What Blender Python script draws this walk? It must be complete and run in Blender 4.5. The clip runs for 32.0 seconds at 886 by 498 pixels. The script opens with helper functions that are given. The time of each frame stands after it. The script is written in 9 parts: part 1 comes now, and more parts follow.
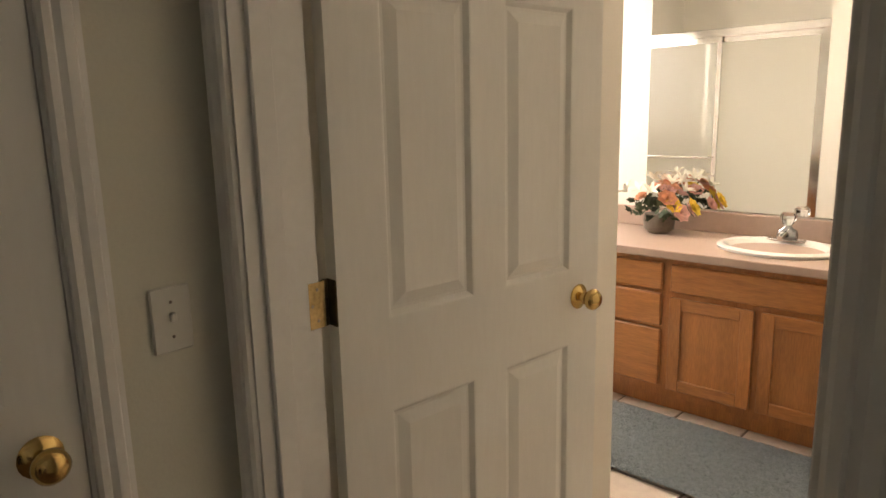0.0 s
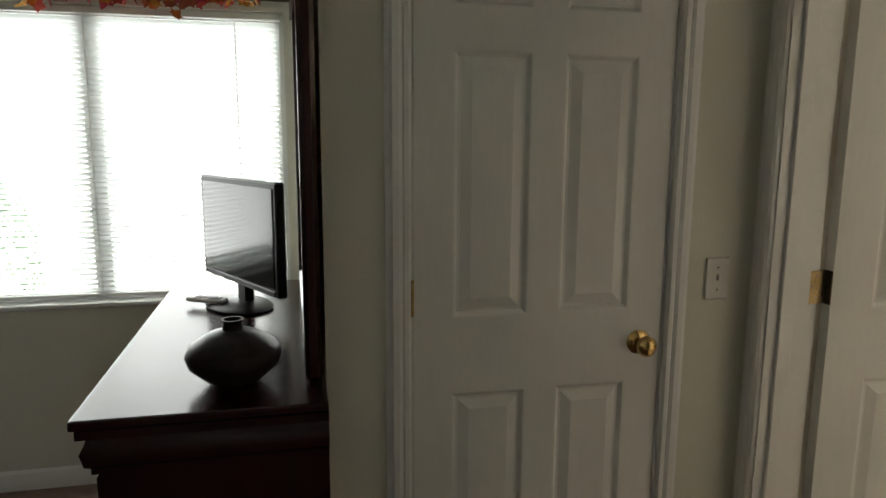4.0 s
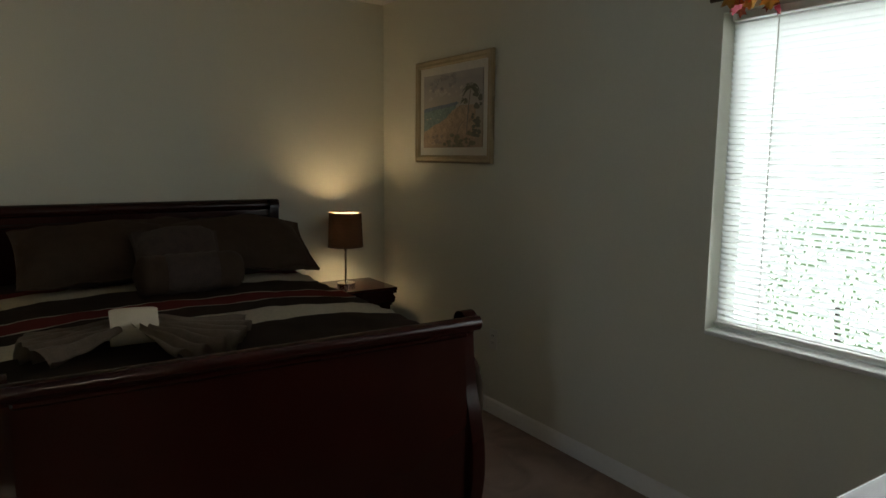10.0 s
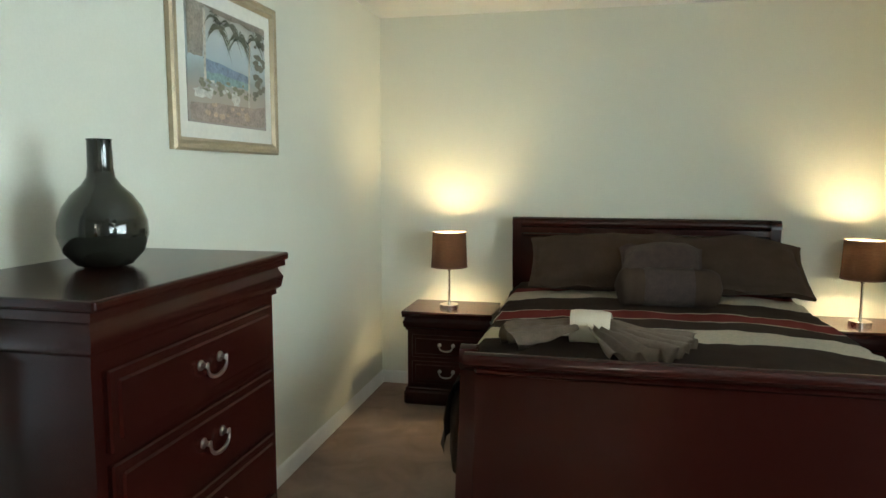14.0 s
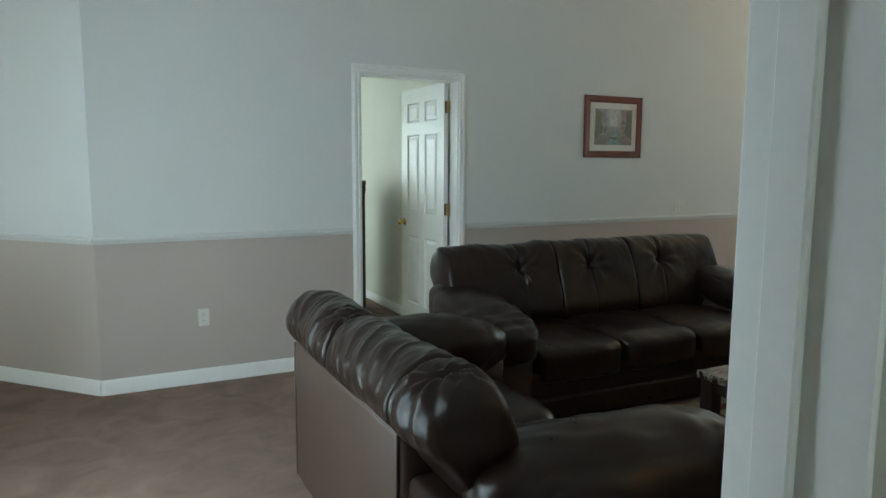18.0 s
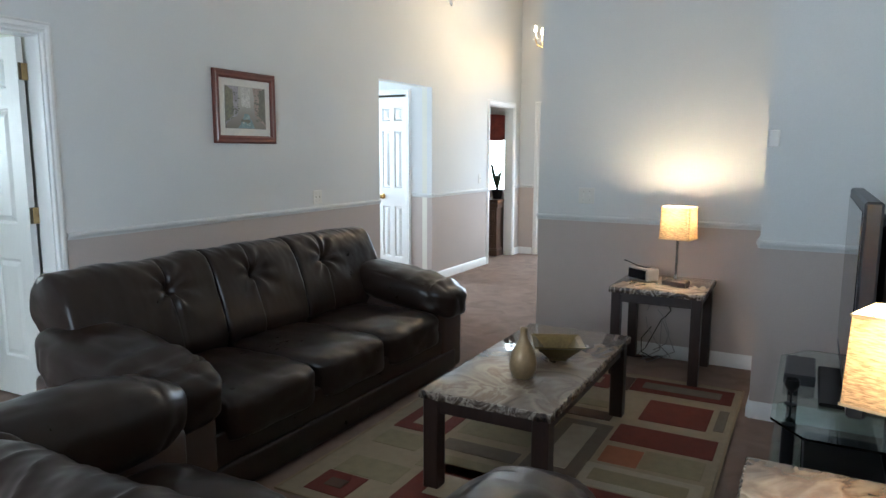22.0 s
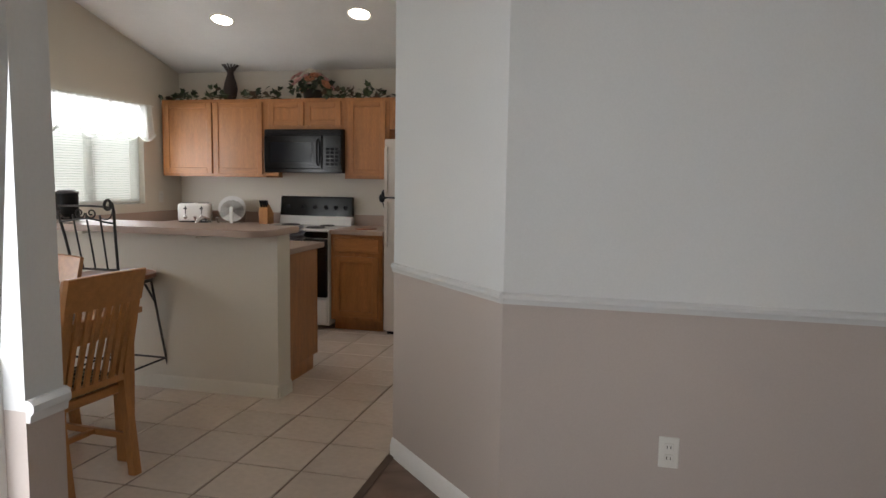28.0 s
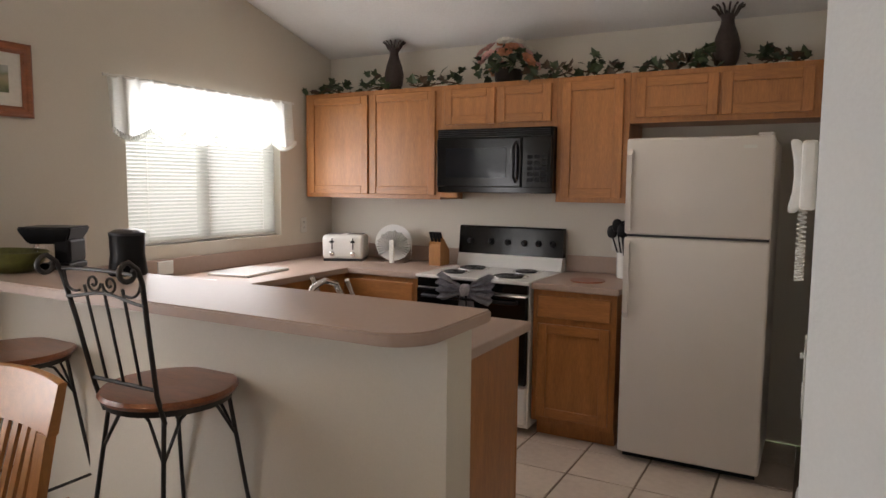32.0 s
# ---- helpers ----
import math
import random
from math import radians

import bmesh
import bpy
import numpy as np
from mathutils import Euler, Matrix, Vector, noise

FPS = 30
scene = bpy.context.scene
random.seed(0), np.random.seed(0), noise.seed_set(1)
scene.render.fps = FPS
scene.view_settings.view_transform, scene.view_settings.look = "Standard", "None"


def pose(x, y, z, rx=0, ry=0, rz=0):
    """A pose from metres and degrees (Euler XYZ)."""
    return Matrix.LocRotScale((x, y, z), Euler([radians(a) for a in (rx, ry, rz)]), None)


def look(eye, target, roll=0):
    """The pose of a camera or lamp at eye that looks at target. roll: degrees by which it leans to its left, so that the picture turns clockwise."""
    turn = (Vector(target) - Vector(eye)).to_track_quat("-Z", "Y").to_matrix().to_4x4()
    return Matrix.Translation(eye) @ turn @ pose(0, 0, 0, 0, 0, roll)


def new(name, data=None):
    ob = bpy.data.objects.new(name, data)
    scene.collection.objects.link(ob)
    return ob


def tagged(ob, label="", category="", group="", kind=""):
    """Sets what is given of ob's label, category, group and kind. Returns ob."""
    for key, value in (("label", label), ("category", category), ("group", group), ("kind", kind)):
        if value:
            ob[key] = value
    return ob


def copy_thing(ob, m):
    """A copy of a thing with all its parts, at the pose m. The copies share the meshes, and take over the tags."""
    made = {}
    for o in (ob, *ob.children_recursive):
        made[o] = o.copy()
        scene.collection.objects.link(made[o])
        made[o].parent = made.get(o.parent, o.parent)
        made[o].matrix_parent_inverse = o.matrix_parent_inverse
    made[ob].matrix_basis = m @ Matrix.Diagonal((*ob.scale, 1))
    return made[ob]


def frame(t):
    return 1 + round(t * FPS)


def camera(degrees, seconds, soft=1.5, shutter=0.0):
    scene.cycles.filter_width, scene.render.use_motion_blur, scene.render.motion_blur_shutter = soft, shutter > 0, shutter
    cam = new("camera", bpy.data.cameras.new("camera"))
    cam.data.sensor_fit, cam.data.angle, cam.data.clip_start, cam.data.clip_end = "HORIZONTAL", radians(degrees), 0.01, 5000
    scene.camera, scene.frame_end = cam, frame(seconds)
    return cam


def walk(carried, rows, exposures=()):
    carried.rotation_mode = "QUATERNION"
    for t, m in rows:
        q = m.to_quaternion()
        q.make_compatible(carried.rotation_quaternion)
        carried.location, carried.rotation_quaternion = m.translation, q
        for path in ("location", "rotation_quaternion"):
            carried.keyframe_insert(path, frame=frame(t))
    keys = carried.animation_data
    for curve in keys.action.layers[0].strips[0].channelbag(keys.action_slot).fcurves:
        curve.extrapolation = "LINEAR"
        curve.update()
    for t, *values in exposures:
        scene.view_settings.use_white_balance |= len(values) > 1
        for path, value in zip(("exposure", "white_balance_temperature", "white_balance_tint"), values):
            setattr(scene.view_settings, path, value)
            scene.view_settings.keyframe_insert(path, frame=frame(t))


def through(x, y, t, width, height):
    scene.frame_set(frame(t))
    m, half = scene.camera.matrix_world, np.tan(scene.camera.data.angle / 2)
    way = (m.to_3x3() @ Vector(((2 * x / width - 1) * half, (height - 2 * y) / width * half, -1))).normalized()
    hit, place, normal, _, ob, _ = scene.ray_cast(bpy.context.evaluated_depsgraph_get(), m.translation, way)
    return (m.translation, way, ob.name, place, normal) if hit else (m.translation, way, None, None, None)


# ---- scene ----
cam = camera(66.2, 32.0)
PATH = [
    (0, (1.203, 1.701, 1.42), (2.643, 3.033, 1.03), -1.3),
    (0.5, (1.112, 1.636, 1.429), (2.487, 3.037, 1.046), -1.3),
    (1, (1.012, 1.56, 1.435), (2.327, 3.02, 1.064), -0.7),
    (1.5, (0.918, 1.463, 1.432), (2.092, 3.044, 1.084), -0.1),
    (2, (0.821, 1.374, 1.434), (1.879, 3.04, 1.105), 0.4),
    (2.5, (0.739, 1.277, 1.43), (1.674, 3.017, 1.122), 0.0),
    (4.5, (0.563, 1.207, 1.465), (0.787, 3.168, 1.141), 0.7),
    (5, (0.534, 1.221, 1.463), (0.542, 3.197, 1.155), 0.8),
    (5.5, (0.527, 1.246, 1.459), (0.333, 3.216, 1.173), 0.1),
    (6, (0.529, 1.311, 1.448), (0.124, 3.252, 1.186), -0.2),
    (6.5, (0.534, 1.416, 1.443), (-0.093, 3.297, 1.186), -0.7),
    (7, (0.534, 1.52, 1.436), (-0.33, 3.304, 1.177), -1.0),
    (7.5, (0.518, 1.632, 1.43), (-0.535, 3.313, 1.172), -0.8),
    (8, (0.519, 1.725, 1.43), (-0.632, 3.342, 1.184), -0.3),
    (8.5, (0.557, 1.786, 1.426), (-0.744, 3.286, 1.185), 0.1),
    (9, (0.608, 1.831, 1.427), (-0.831, 3.196, 1.168), 0.6),
    (9.5, (0.656, 1.865, 1.43), (-0.899, 3.093, 1.157), 0.7),
    (10, (0.665, 1.928, 1.431), (-1.001, 3.001, 1.162), 0.5),
    (10.5, (0.599, 2.018, 1.424), (-1.156, 2.942, 1.168), -0.1),
    (11, (0.522, 2.095, 1.427), (-1.315, 2.843, 1.179), -0.3),
    (11.5, (0.491, 2.169, 1.43), (-1.412, 2.731, 1.182), -0.4),
    (12, (0.507, 2.243, 1.43), (-1.444, 2.604, 1.175), -0.6),
    (12.5, (0.551, 2.293, 1.426), (-1.428, 2.445, 1.177), -0.9),
    (13, (0.608, 2.301, 1.422), (-1.378, 2.255, 1.189), -0.8),
    (13.5, (0.722, 2.264, 1.429), (-1.253, 2.039, 1.205), -0.2),
    (14, (0.821, 2.259, 1.433), (-1.122, 1.839, 1.212), 0.1),
    (14.5, (0.864, 2.285, 1.439), (-1.022, 1.656, 1.219), 0.7),
    (15, (0.884, 2.285, 1.439), (-0.879, 1.363, 1.231), 1.0),
    (15.5, (0.863, 2.231, 1.43), (-0.716, 1.02, 1.233), 1.1),
    (17.5, (0.601, 1.398, 1.432), (-0.329, -0.356, 1.189), -0.0),
    (18, (0.513, 1.162, 1.423), (-0.378, -0.611, 1.175), 0.3),
    (18.5, (0.408, 0.991, 1.417), (-0.543, -0.748, 1.149), 0.4),
    (19, (0.333, 0.867, 1.425), (-0.771, -0.777, 1.147), 0.3),
    (19.5, (0.334, 0.79, 1.428), (-0.965, -0.704, 1.147), -0.2),
    (20, (0.359, 0.699, 1.423), (-1.122, -0.614, 1.133), 0.1),
    (20.5, (0.367, 0.607, 1.419), (-1.226, -0.563, 1.119), 0.4),
    (21, (0.314, 0.494, 1.42), (-1.343, -0.583, 1.119), 0.3),
    (21.5, (0.291, 0.376, 1.425), (-1.434, -0.593, 1.137), 0.2),
    (22, (0.347, 0.268, 1.435), (-1.392, -0.677, 1.15), 0.2),
    (22.5, (0.406, 0.181, 1.431), (-1.322, -0.786, 1.146), -0.4),
    (23, (0.447, 0.116, 1.435), (-1.227, -0.941, 1.151), -0.7),
    (23.5, (0.472, 0.064, 1.437), (-1.084, -1.161, 1.161), -0.6),
    (24, (0.47, 0.03, 1.43), (-0.961, -1.341, 1.163), -0.3),
    (24.5, (0.417, 0.018, 1.423), (-0.826, -1.527, 1.162), -0.6),
    (25, (0.335, 0.018, 1.414), (-0.638, -1.71, 1.156), -0.6),
    (25.5, (0.261, 0.019, 1.404), (-0.469, -1.827, 1.157), -0.5),
    (26, (0.221, -0.021, 1.392), (-0.275, -1.946, 1.17), -0.5),
    (26.5, (0.195, -0.169, 1.388), (-0.06, -2.14, 1.163), -0.8),
    (28.5, (0.212, -1.186, 1.393), (0.866, -3.065, 1.186), 1.5),
    (29, (0.31, -1.46, 1.397), (1.125, -3.274, 1.18), 1.4),
    (29.5, (0.435, -1.773, 1.412), (1.443, -3.486, 1.186), 0.9),
    (30, (0.614, -2.043, 1.415), (1.703, -3.706, 1.191), 1.1),
    (30.5, (0.809, -2.298, 1.415), (1.922, -3.946, 1.205), 1.2),
    (31, (0.938, -2.574, 1.436), (2.055, -4.222, 1.235), 0.8),
    (31.5, (1.066, -2.774, 1.451), (2.119, -4.463, 1.253), 1.1),
    (32, (1.211, -2.92, 1.474), (2.168, -4.667, 1.283), 0.5),
]
walk(cam, [(t, look(eye, target, roll)) for t, eye, target, roll in PATH],
     exposures=[(0, -0.85, 7500, 18), (2.5, -0.4, 7500, 18), (4.5, -1.4, 6300, 8), (5.0, -2.27, 6200, 8), (7.0, -2.5, 6200, 9), (8.0, -2.5, 6250, 9), (9.0, -2.28, 6200, 8), (10.0, -1.2, 6300, 8), (11.0, 0.2, 6600, 12), (12.0, 1.0, 6600, 13),
                (13.0, 0.95, 6400, 8), (14.0, 0.95, 5700, -2), (15.5, 0.72, 5550, -4), (17.5, -0.4, 5700, -12), (18.5, 0.0, 5700, 4), (20, 0.18, 5600, 7), (22, 0.30, 5400, 6), (23, 0.28, 5500, 6), (24, 0.05, 5500, 7), (25, -0.05, 5750, 11), (26.5, -0.2, 6400, 14),
                (28.5, -0.6, 6700, 16), (30.0, -0.38, 6900, 19), (32, -0.39, 6950, 20)])

# ---- daylight: low sun in the west-north-west, clear sky ----
SUN_AZ, SUN_EL = radians(52), radians(7)          # azimuth to the left of +y
world = bpy.data.worlds.new("sky")
scene.world = world
world.use_nodes = True
sky = world.node_tree.nodes.new("ShaderNodeTexSky")
sky.sky_type = "NISHITA"
sky.sun_disc = False
sky.sun_elevation = SUN_EL
sky.sun_rotation = -SUN_AZ
world.node_tree.nodes["Background"].inputs["Strength"].default_value = 0.15
world.node_tree.links.new(sky.outputs["Color"], world.node_tree.nodes["Background"].inputs["Color"])
sun = new("sun", bpy.data.lights.new("sun", "SUN"))
sun.data.energy, sun.data.angle, sun.data.color = 1.3, radians(0.5), (1.0, 0.55, 0.20)
sun_from = Vector((-math.sin(SUN_AZ) * math.cos(SUN_EL), math.cos(SUN_AZ) * math.cos(SUN_EL), math.sin(SUN_EL)))
sun.matrix_world = look(sun_from * 30, (0, 0, 0))


def lamp_point(name, place, watts, colour, radius=0.03):
    ob = new(name, bpy.data.lights.new(name, "POINT"))
    ob.location = place
    ob.data.energy, ob.data.color, ob.data.shadow_soft_size = watts, colour, radius
    return ob


def window_light(name, place, target, width, height, watts, colour=(1.0, 0.98, 0.95)):
    """The sky's light in a window's opening."""
    ob = new(name, bpy.data.lights.new(name, "AREA"))
    ob.data.shape, ob.data.size, ob.data.size_y = "RECTANGLE", width, height
    ob.data.energy, ob.data.color = watts, colour
    ob.matrix_world = look(place, target)
    return ob


# ---- materials ----
def material(name, colour, rough=0.5, metal=0.0, vary=0.06, scale=6.0, fine=60.0, bump=0.05, dist=0.002, spec=0.5, coat=0.0, stretch=(1, 1, 1), colour2=None,
             random_tint=0.0, transmission=0.0, emission=None, strength=0.0, sheen=0.0):
    """A surface with a broad and a fine variation of its colour, gloss and relief."""
    m = bpy.data.materials.new(name)
    m.use_nodes = True
    nodes, links = m.node_tree.nodes, m.node_tree.links
    b = nodes["Principled BSDF"]
    b.inputs["Metallic"].default_value = metal
    b.inputs["Specular IOR Level"].default_value = spec
    b.inputs["Coat Weight"].default_value = coat
    b.inputs["Sheen Weight"].default_value = sheen
    b.inputs["Transmission Weight"].default_value = transmission
    if emission:
        b.inputs["Emission Color"].default_value = (*emission, 1)
        b.inputs["Emission Strength"].default_value = strength
    co = nodes.new("ShaderNodeTexCoord")
    mp = nodes.new("ShaderNodeMapping")
    mp.inputs["Scale"].default_value = stretch
    links.new(co.outputs["Object"], mp.inputs["Vector"])
    big, small = nodes.new("ShaderNodeTexNoise"), nodes.new("ShaderNodeTexNoise")
    for n, sc, det in ((big, scale, 3), (small, fine, 4)):
        n.inputs["Scale"].default_value, n.inputs["Detail"].default_value = sc, det
        links.new(mp.outputs["Vector"], n.inputs["Vector"])
    mix = nodes.new("ShaderNodeMath")
    mix.operation = "MULTIPLY_ADD"
    mix.inputs[1].default_value = 0.5
    links.new(small.outputs["Fac"], mix.inputs[0])
    half = nodes.new("ShaderNodeMath")
    half.operation = "MULTIPLY"
    half.inputs[1].default_value = 0.5
    links.new(big.outputs["Fac"], half.inputs[0])
    links.new(half.outputs[0], mix.inputs[2])
    ramp = nodes.new("ShaderNodeValToRGB")
    ramp.color_ramp.elements[0].position, ramp.color_ramp.elements[1].position = 0.33, 0.67
    lo = tuple(c * (1 - vary) for c in colour)
    hi = tuple(min(1, c * (1 + vary)) for c in colour) if colour2 is None else colour2
    ramp.color_ramp.elements[0].color, ramp.color_ramp.elements[1].color = (*lo, 1), (*hi, 1)
    links.new(mix.outputs[0], ramp.inputs["Fac"])
    out = ramp.outputs["Color"]
    if random_tint:
        info, hsv, rng = nodes.new("ShaderNodeObjectInfo"), nodes.new("ShaderNodeHueSaturation"), nodes.new("ShaderNodeMapRange")
        rng.inputs["To Min"].default_value, rng.inputs["To Max"].default_value = 1 - random_tint, 1 + random_tint
        links.new(info.outputs["Random"], rng.inputs["Value"])
        links.new(rng.outputs["Result"], hsv.inputs["Value"])
        links.new(out, hsv.inputs["Color"])
        out = hsv.outputs["Color"]
    links.new(out, b.inputs["Base Color"])
    rr = nodes.new("ShaderNodeMapRange")
    rr.inputs["To Min"].default_value, rr.inputs["To Max"].default_value = max(0.02, rough * 0.93), min(1, rough * 1.07)
    links.new(mix.outputs[0], rr.inputs["Value"])
    links.new(rr.outputs["Result"], b.inputs["Roughness"])
    if bump:
        bp = nodes.new("ShaderNodeBump")
        bp.inputs["Strength"].default_value, bp.inputs["Distance"].default_value = bump, dist
        links.new(small.outputs["Fac"], bp.inputs["Height"])
        links.new(bp.outputs["Normal"], b.inputs["Normal"])
    return m


def ramp_material(name, stops, scale, rough, detail=6, distortion=1.0, bump=0.1, dist=0.003, kind="noise", stretch=(1, 1, 1), coat=0.0, fine=90.0):
    """A mottled surface: several colours along a distorted noise or band pattern."""
    m = bpy.data.materials.new(name)
    m.use_nodes = True
    nodes, links = m.node_tree.nodes, m.node_tree.links
    b = nodes["Principled BSDF"]
    co, mp = nodes.new("ShaderNodeTexCoord"), nodes.new("ShaderNodeMapping")
    mp.inputs["Scale"].default_value = stretch
    links.new(co.outputs["Object"], mp.inputs["Vector"])
    if kind == "noise":
        t = nodes.new("ShaderNodeTexNoise")
        t.inputs["Distortion"].default_value = distortion
    else:
        t = nodes.new("ShaderNodeTexWave")
        t.inputs["Distortion"].default_value = distortion * 4
        t.inputs["Detail Scale"].default_value = 2.0
    t.inputs["Scale"].default_value, t.inputs["Detail"].default_value = scale, detail
    links.new(mp.outputs["Vector"], t.inputs["Vector"])
    ramp = nodes.new("ShaderNodeValToRGB")
    while len(ramp.color_ramp.elements) < len(stops):
        ramp.color_ramp.elements.new(0.5)
    for e, (pos, col) in zip(ramp.color_ramp.elements, stops):
        e.position, e.color = pos, (*col, 1)
    links.new(t.outputs["Fac"], ramp.inputs["Fac"])
    links.new(ramp.outputs["Color"], b.inputs["Base Color"])
    b.inputs["Roughness"].default_value = rough
    b.inputs["Coat Weight"].default_value = coat
    s = nodes.new("ShaderNodeTexNoise")
    s.inputs["Scale"].default_value, s.inputs["Detail"].default_value = fine, 4
    links.new(mp.outputs["Vector"], s.inputs["Vector"])
    bp = nodes.new("ShaderNodeBump")
    bp.inputs["Strength"].default_value, bp.inputs["Distance"].default_value = bump, dist
    links.new(s.outputs["Fac"], bp.inputs["Height"])
    links.new(bp.outputs["Normal"], b.inputs["Normal"])
    return m


def glass_material(name, tint=(1, 1, 1), rough=0.0):
    m = bpy.data.materials.new(name)
    m.use_nodes = True
    b = m.node_tree.nodes["Principled BSDF"]
    b.inputs["Base Color"].default_value = (*tint, 1)
    b.inputs["Transmission Weight"].default_value = 1.0
    b.inputs["Roughness"].default_value = rough
    b.inputs["IOR"].default_value = 1.45
    return m


def shade_material(name, colour, through, rough=0.9, weave=0.0):
    """Cloth that lets light through."""
    m = bpy.data.materials.new(name)
    m.use_nodes = True
    nodes, links = m.node_tree.nodes, m.node_tree.links
    nodes.remove(nodes["Principled BSDF"])
    a, t, mix = nodes.new("ShaderNodeBsdfDiffuse"), nodes.new("ShaderNodeBsdfTranslucent"), nodes.new("ShaderNodeMixShader")
    mix.inputs["Fac"].default_value = through
    co, mp, n = nodes.new("ShaderNodeTexCoord"), nodes.new("ShaderNodeMapping"), nodes.new("ShaderNodeTexNoise")
    mp.inputs["Scale"].default_value = (1, 1, 8)
    n.inputs["Scale"].default_value, n.inputs["Detail"].default_value = 45, 3
    links.new(co.outputs["Object"], mp.inputs["Vector"])
    links.new(mp.outputs["Vector"], n.inputs["Vector"])
    ramp = nodes.new("ShaderNodeValToRGB")
    ramp.color_ramp.elements[0].position, ramp.color_ramp.elements[1].position = 0.35, 0.65
    ramp.color_ramp.elements[0].color = (*[c * (1 - weave) for c in colour], 1)
    ramp.color_ramp.elements[1].color = (*colour, 1)
    links.new(n.outputs["Fac"], ramp.inputs["Fac"])
    links.new(ramp.outputs["Color"], a.inputs["Color"])
    links.new(ramp.outputs["Color"], t.inputs["Color"])
    links.new(a.outputs[0], mix.inputs[1])
    links.new(t.outputs[0], mix.inputs[2])
    links.new(mix.outputs[0], nodes["Material Output"].inputs["Surface"])
    return m


def glow_material(name, colour, strength):
    m = bpy.data.materials.new(name)
    m.use_nodes = True
    b = m.node_tree.nodes["Principled BSDF"]
    b.inputs["Base Color"].default_value = (*colour, 1)
    b.inputs["Emission Color"].default_value = (*colour, 1)
    b.inputs["Emission Strength"].default_value = strength
    return m


PAINT_BED = material("wall_paint_cream", (0.70, 0.69, 0.60), 0.75, vary=0.03, scale=2, fine=140, bump=0.25, dist=0.0015, spec=0.3)
PAINT_UP = material("wall_paint_pale_grey", (0.66, 0.67, 0.66), 0.75, vary=0.03, scale=2, fine=140, bump=0.25, dist=0.0015, spec=0.3)
PAINT_LOW = material("wall_paint_taupe", (0.48, 0.42, 0.38), 0.75, vary=0.03, scale=2, fine=140, bump=0.25, dist=0.0015, spec=0.3)
PAINT_KIT = material("wall_paint_beige", (0.66, 0.62, 0.54), 0.75, vary=0.03, scale=2, fine=140, bump=0.25, dist=0.0015, spec=0.3)
PAINT_BATH = material("wall_paint_bath", (0.80, 0.77, 0.70), 0.7, vary=0.03, scale=2, fine=140, bump=0.2, dist=0.0015, spec=0.3)
CEILING = material("ceiling_paint", (0.74, 0.73, 0.70), 0.9, vary=0.04, scale=3, fine=70, bump=0.5, dist=0.004, spec=0.2)
RAIL_PAINT = material("rail_paint_pale", (0.62, 0.63, 0.62), 0.5, vary=0.02, scale=5, fine=60, bump=0.02, dist=0.001)
TRIM = material("trim_gloss_white", (0.80, 0.80, 0.78), 0.35, vary=0.03, scale=5, fine=60, bump=0.06, dist=0.001)
DOOR = material("door_white", (0.78, 0.78, 0.75), 0.42, vary=0.03, scale=4, fine=90, bump=0.12, dist=0.0008, stretch=(1, 1, 0.15))
CARPET = ramp_material("carpet_brown", [(0.3, (0.185, 0.126, 0.097)), (0.5, (0.235, 0.165, 0.128)), (0.7, (0.28, 0.20, 0.158))], 4.5, 0.97, detail=9, bump=0.9, dist=0.006, fine=260)
TILE = material("floor_tile_cream", (0.62, 0.53, 0.45), 0.22, vary=0.07, scale=6, fine=30, bump=0.06, dist=0.001, random_tint=0.05)
GROUT = material("grout_brown", (0.19, 0.145, 0.11), 0.9, vary=0.15, scale=10, fine=120, bump=0.4)
CHERRY = material("wood_cherry_dark", (0.020, 0.0034, 0.0022), 0.22, vary=0.03, scale=1.5, fine=6, bump=0.0, spec=0.27)
WALNUT = material("wood_walnut_brown", (0.090, 0.052, 0.036), 0.4, vary=0.2, scale=4, fine=24, bump=0.02, dist=0.0004, stretch=(4, 4, 0.6), spec=0.3)
OAK = material("wood_oak_honey", (0.36, 0.145, 0.042), 0.40, vary=0.26, scale=5, fine=40, bump=0.15, dist=0.0008, stretch=(5, 5, 0.6), coat=0.1, random_tint=0.06)
OAK_H = material("wood_oak_honey_flat", (0.36, 0.145, 0.042), 0.40, vary=0.26, scale=6, fine=34, bump=0.15, dist=0.0008, stretch=(0.6, 0.6, 6), coat=0.1, random_tint=0.06)
BEECH = material("wood_beech_light", (0.37, 0.160, 0.046), 0.42, vary=0.18, scale=5, fine=40, bump=0.1, dist=0.0006, stretch=(5, 5, 0.7), coat=0.04, random_tint=0.04)
BEECH_H = material("wood_beech_top", (0.37, 0.160, 0.046), 0.40, vary=0.18, scale=5, fine=40, bump=0.1, dist=0.0006, stretch=(0.6, 6, 6), coat=0.06)
ESPRESSO = material("wood_espresso", (0.030, 0.016, 0.012), 0.4, vary=0.3, scale=6, fine=40, bump=0.1, stretch=(4, 4, 0.7))
SEATWOOD = material("wood_seat_chestnut", (0.26, 0.080, 0.030), 0.28, vary=0.3, scale=6, fine=30, bump=0.06, stretch=(0.7, 5, 5), coat=0.3)
LEATHER = material("leather_dark_brown", (0.0165, 0.0098, 0.0070), 0.28, vary=0.10, scale=3, fine=24, bump=0.05, dist=0.002, spec=0.30)
LEATHER_SIDE = material("vinyl_brown_back", (0.060, 0.038, 0.029), 0.42, vary=0.12, scale=4, fine=220, bump=0.3, dist=0.001)
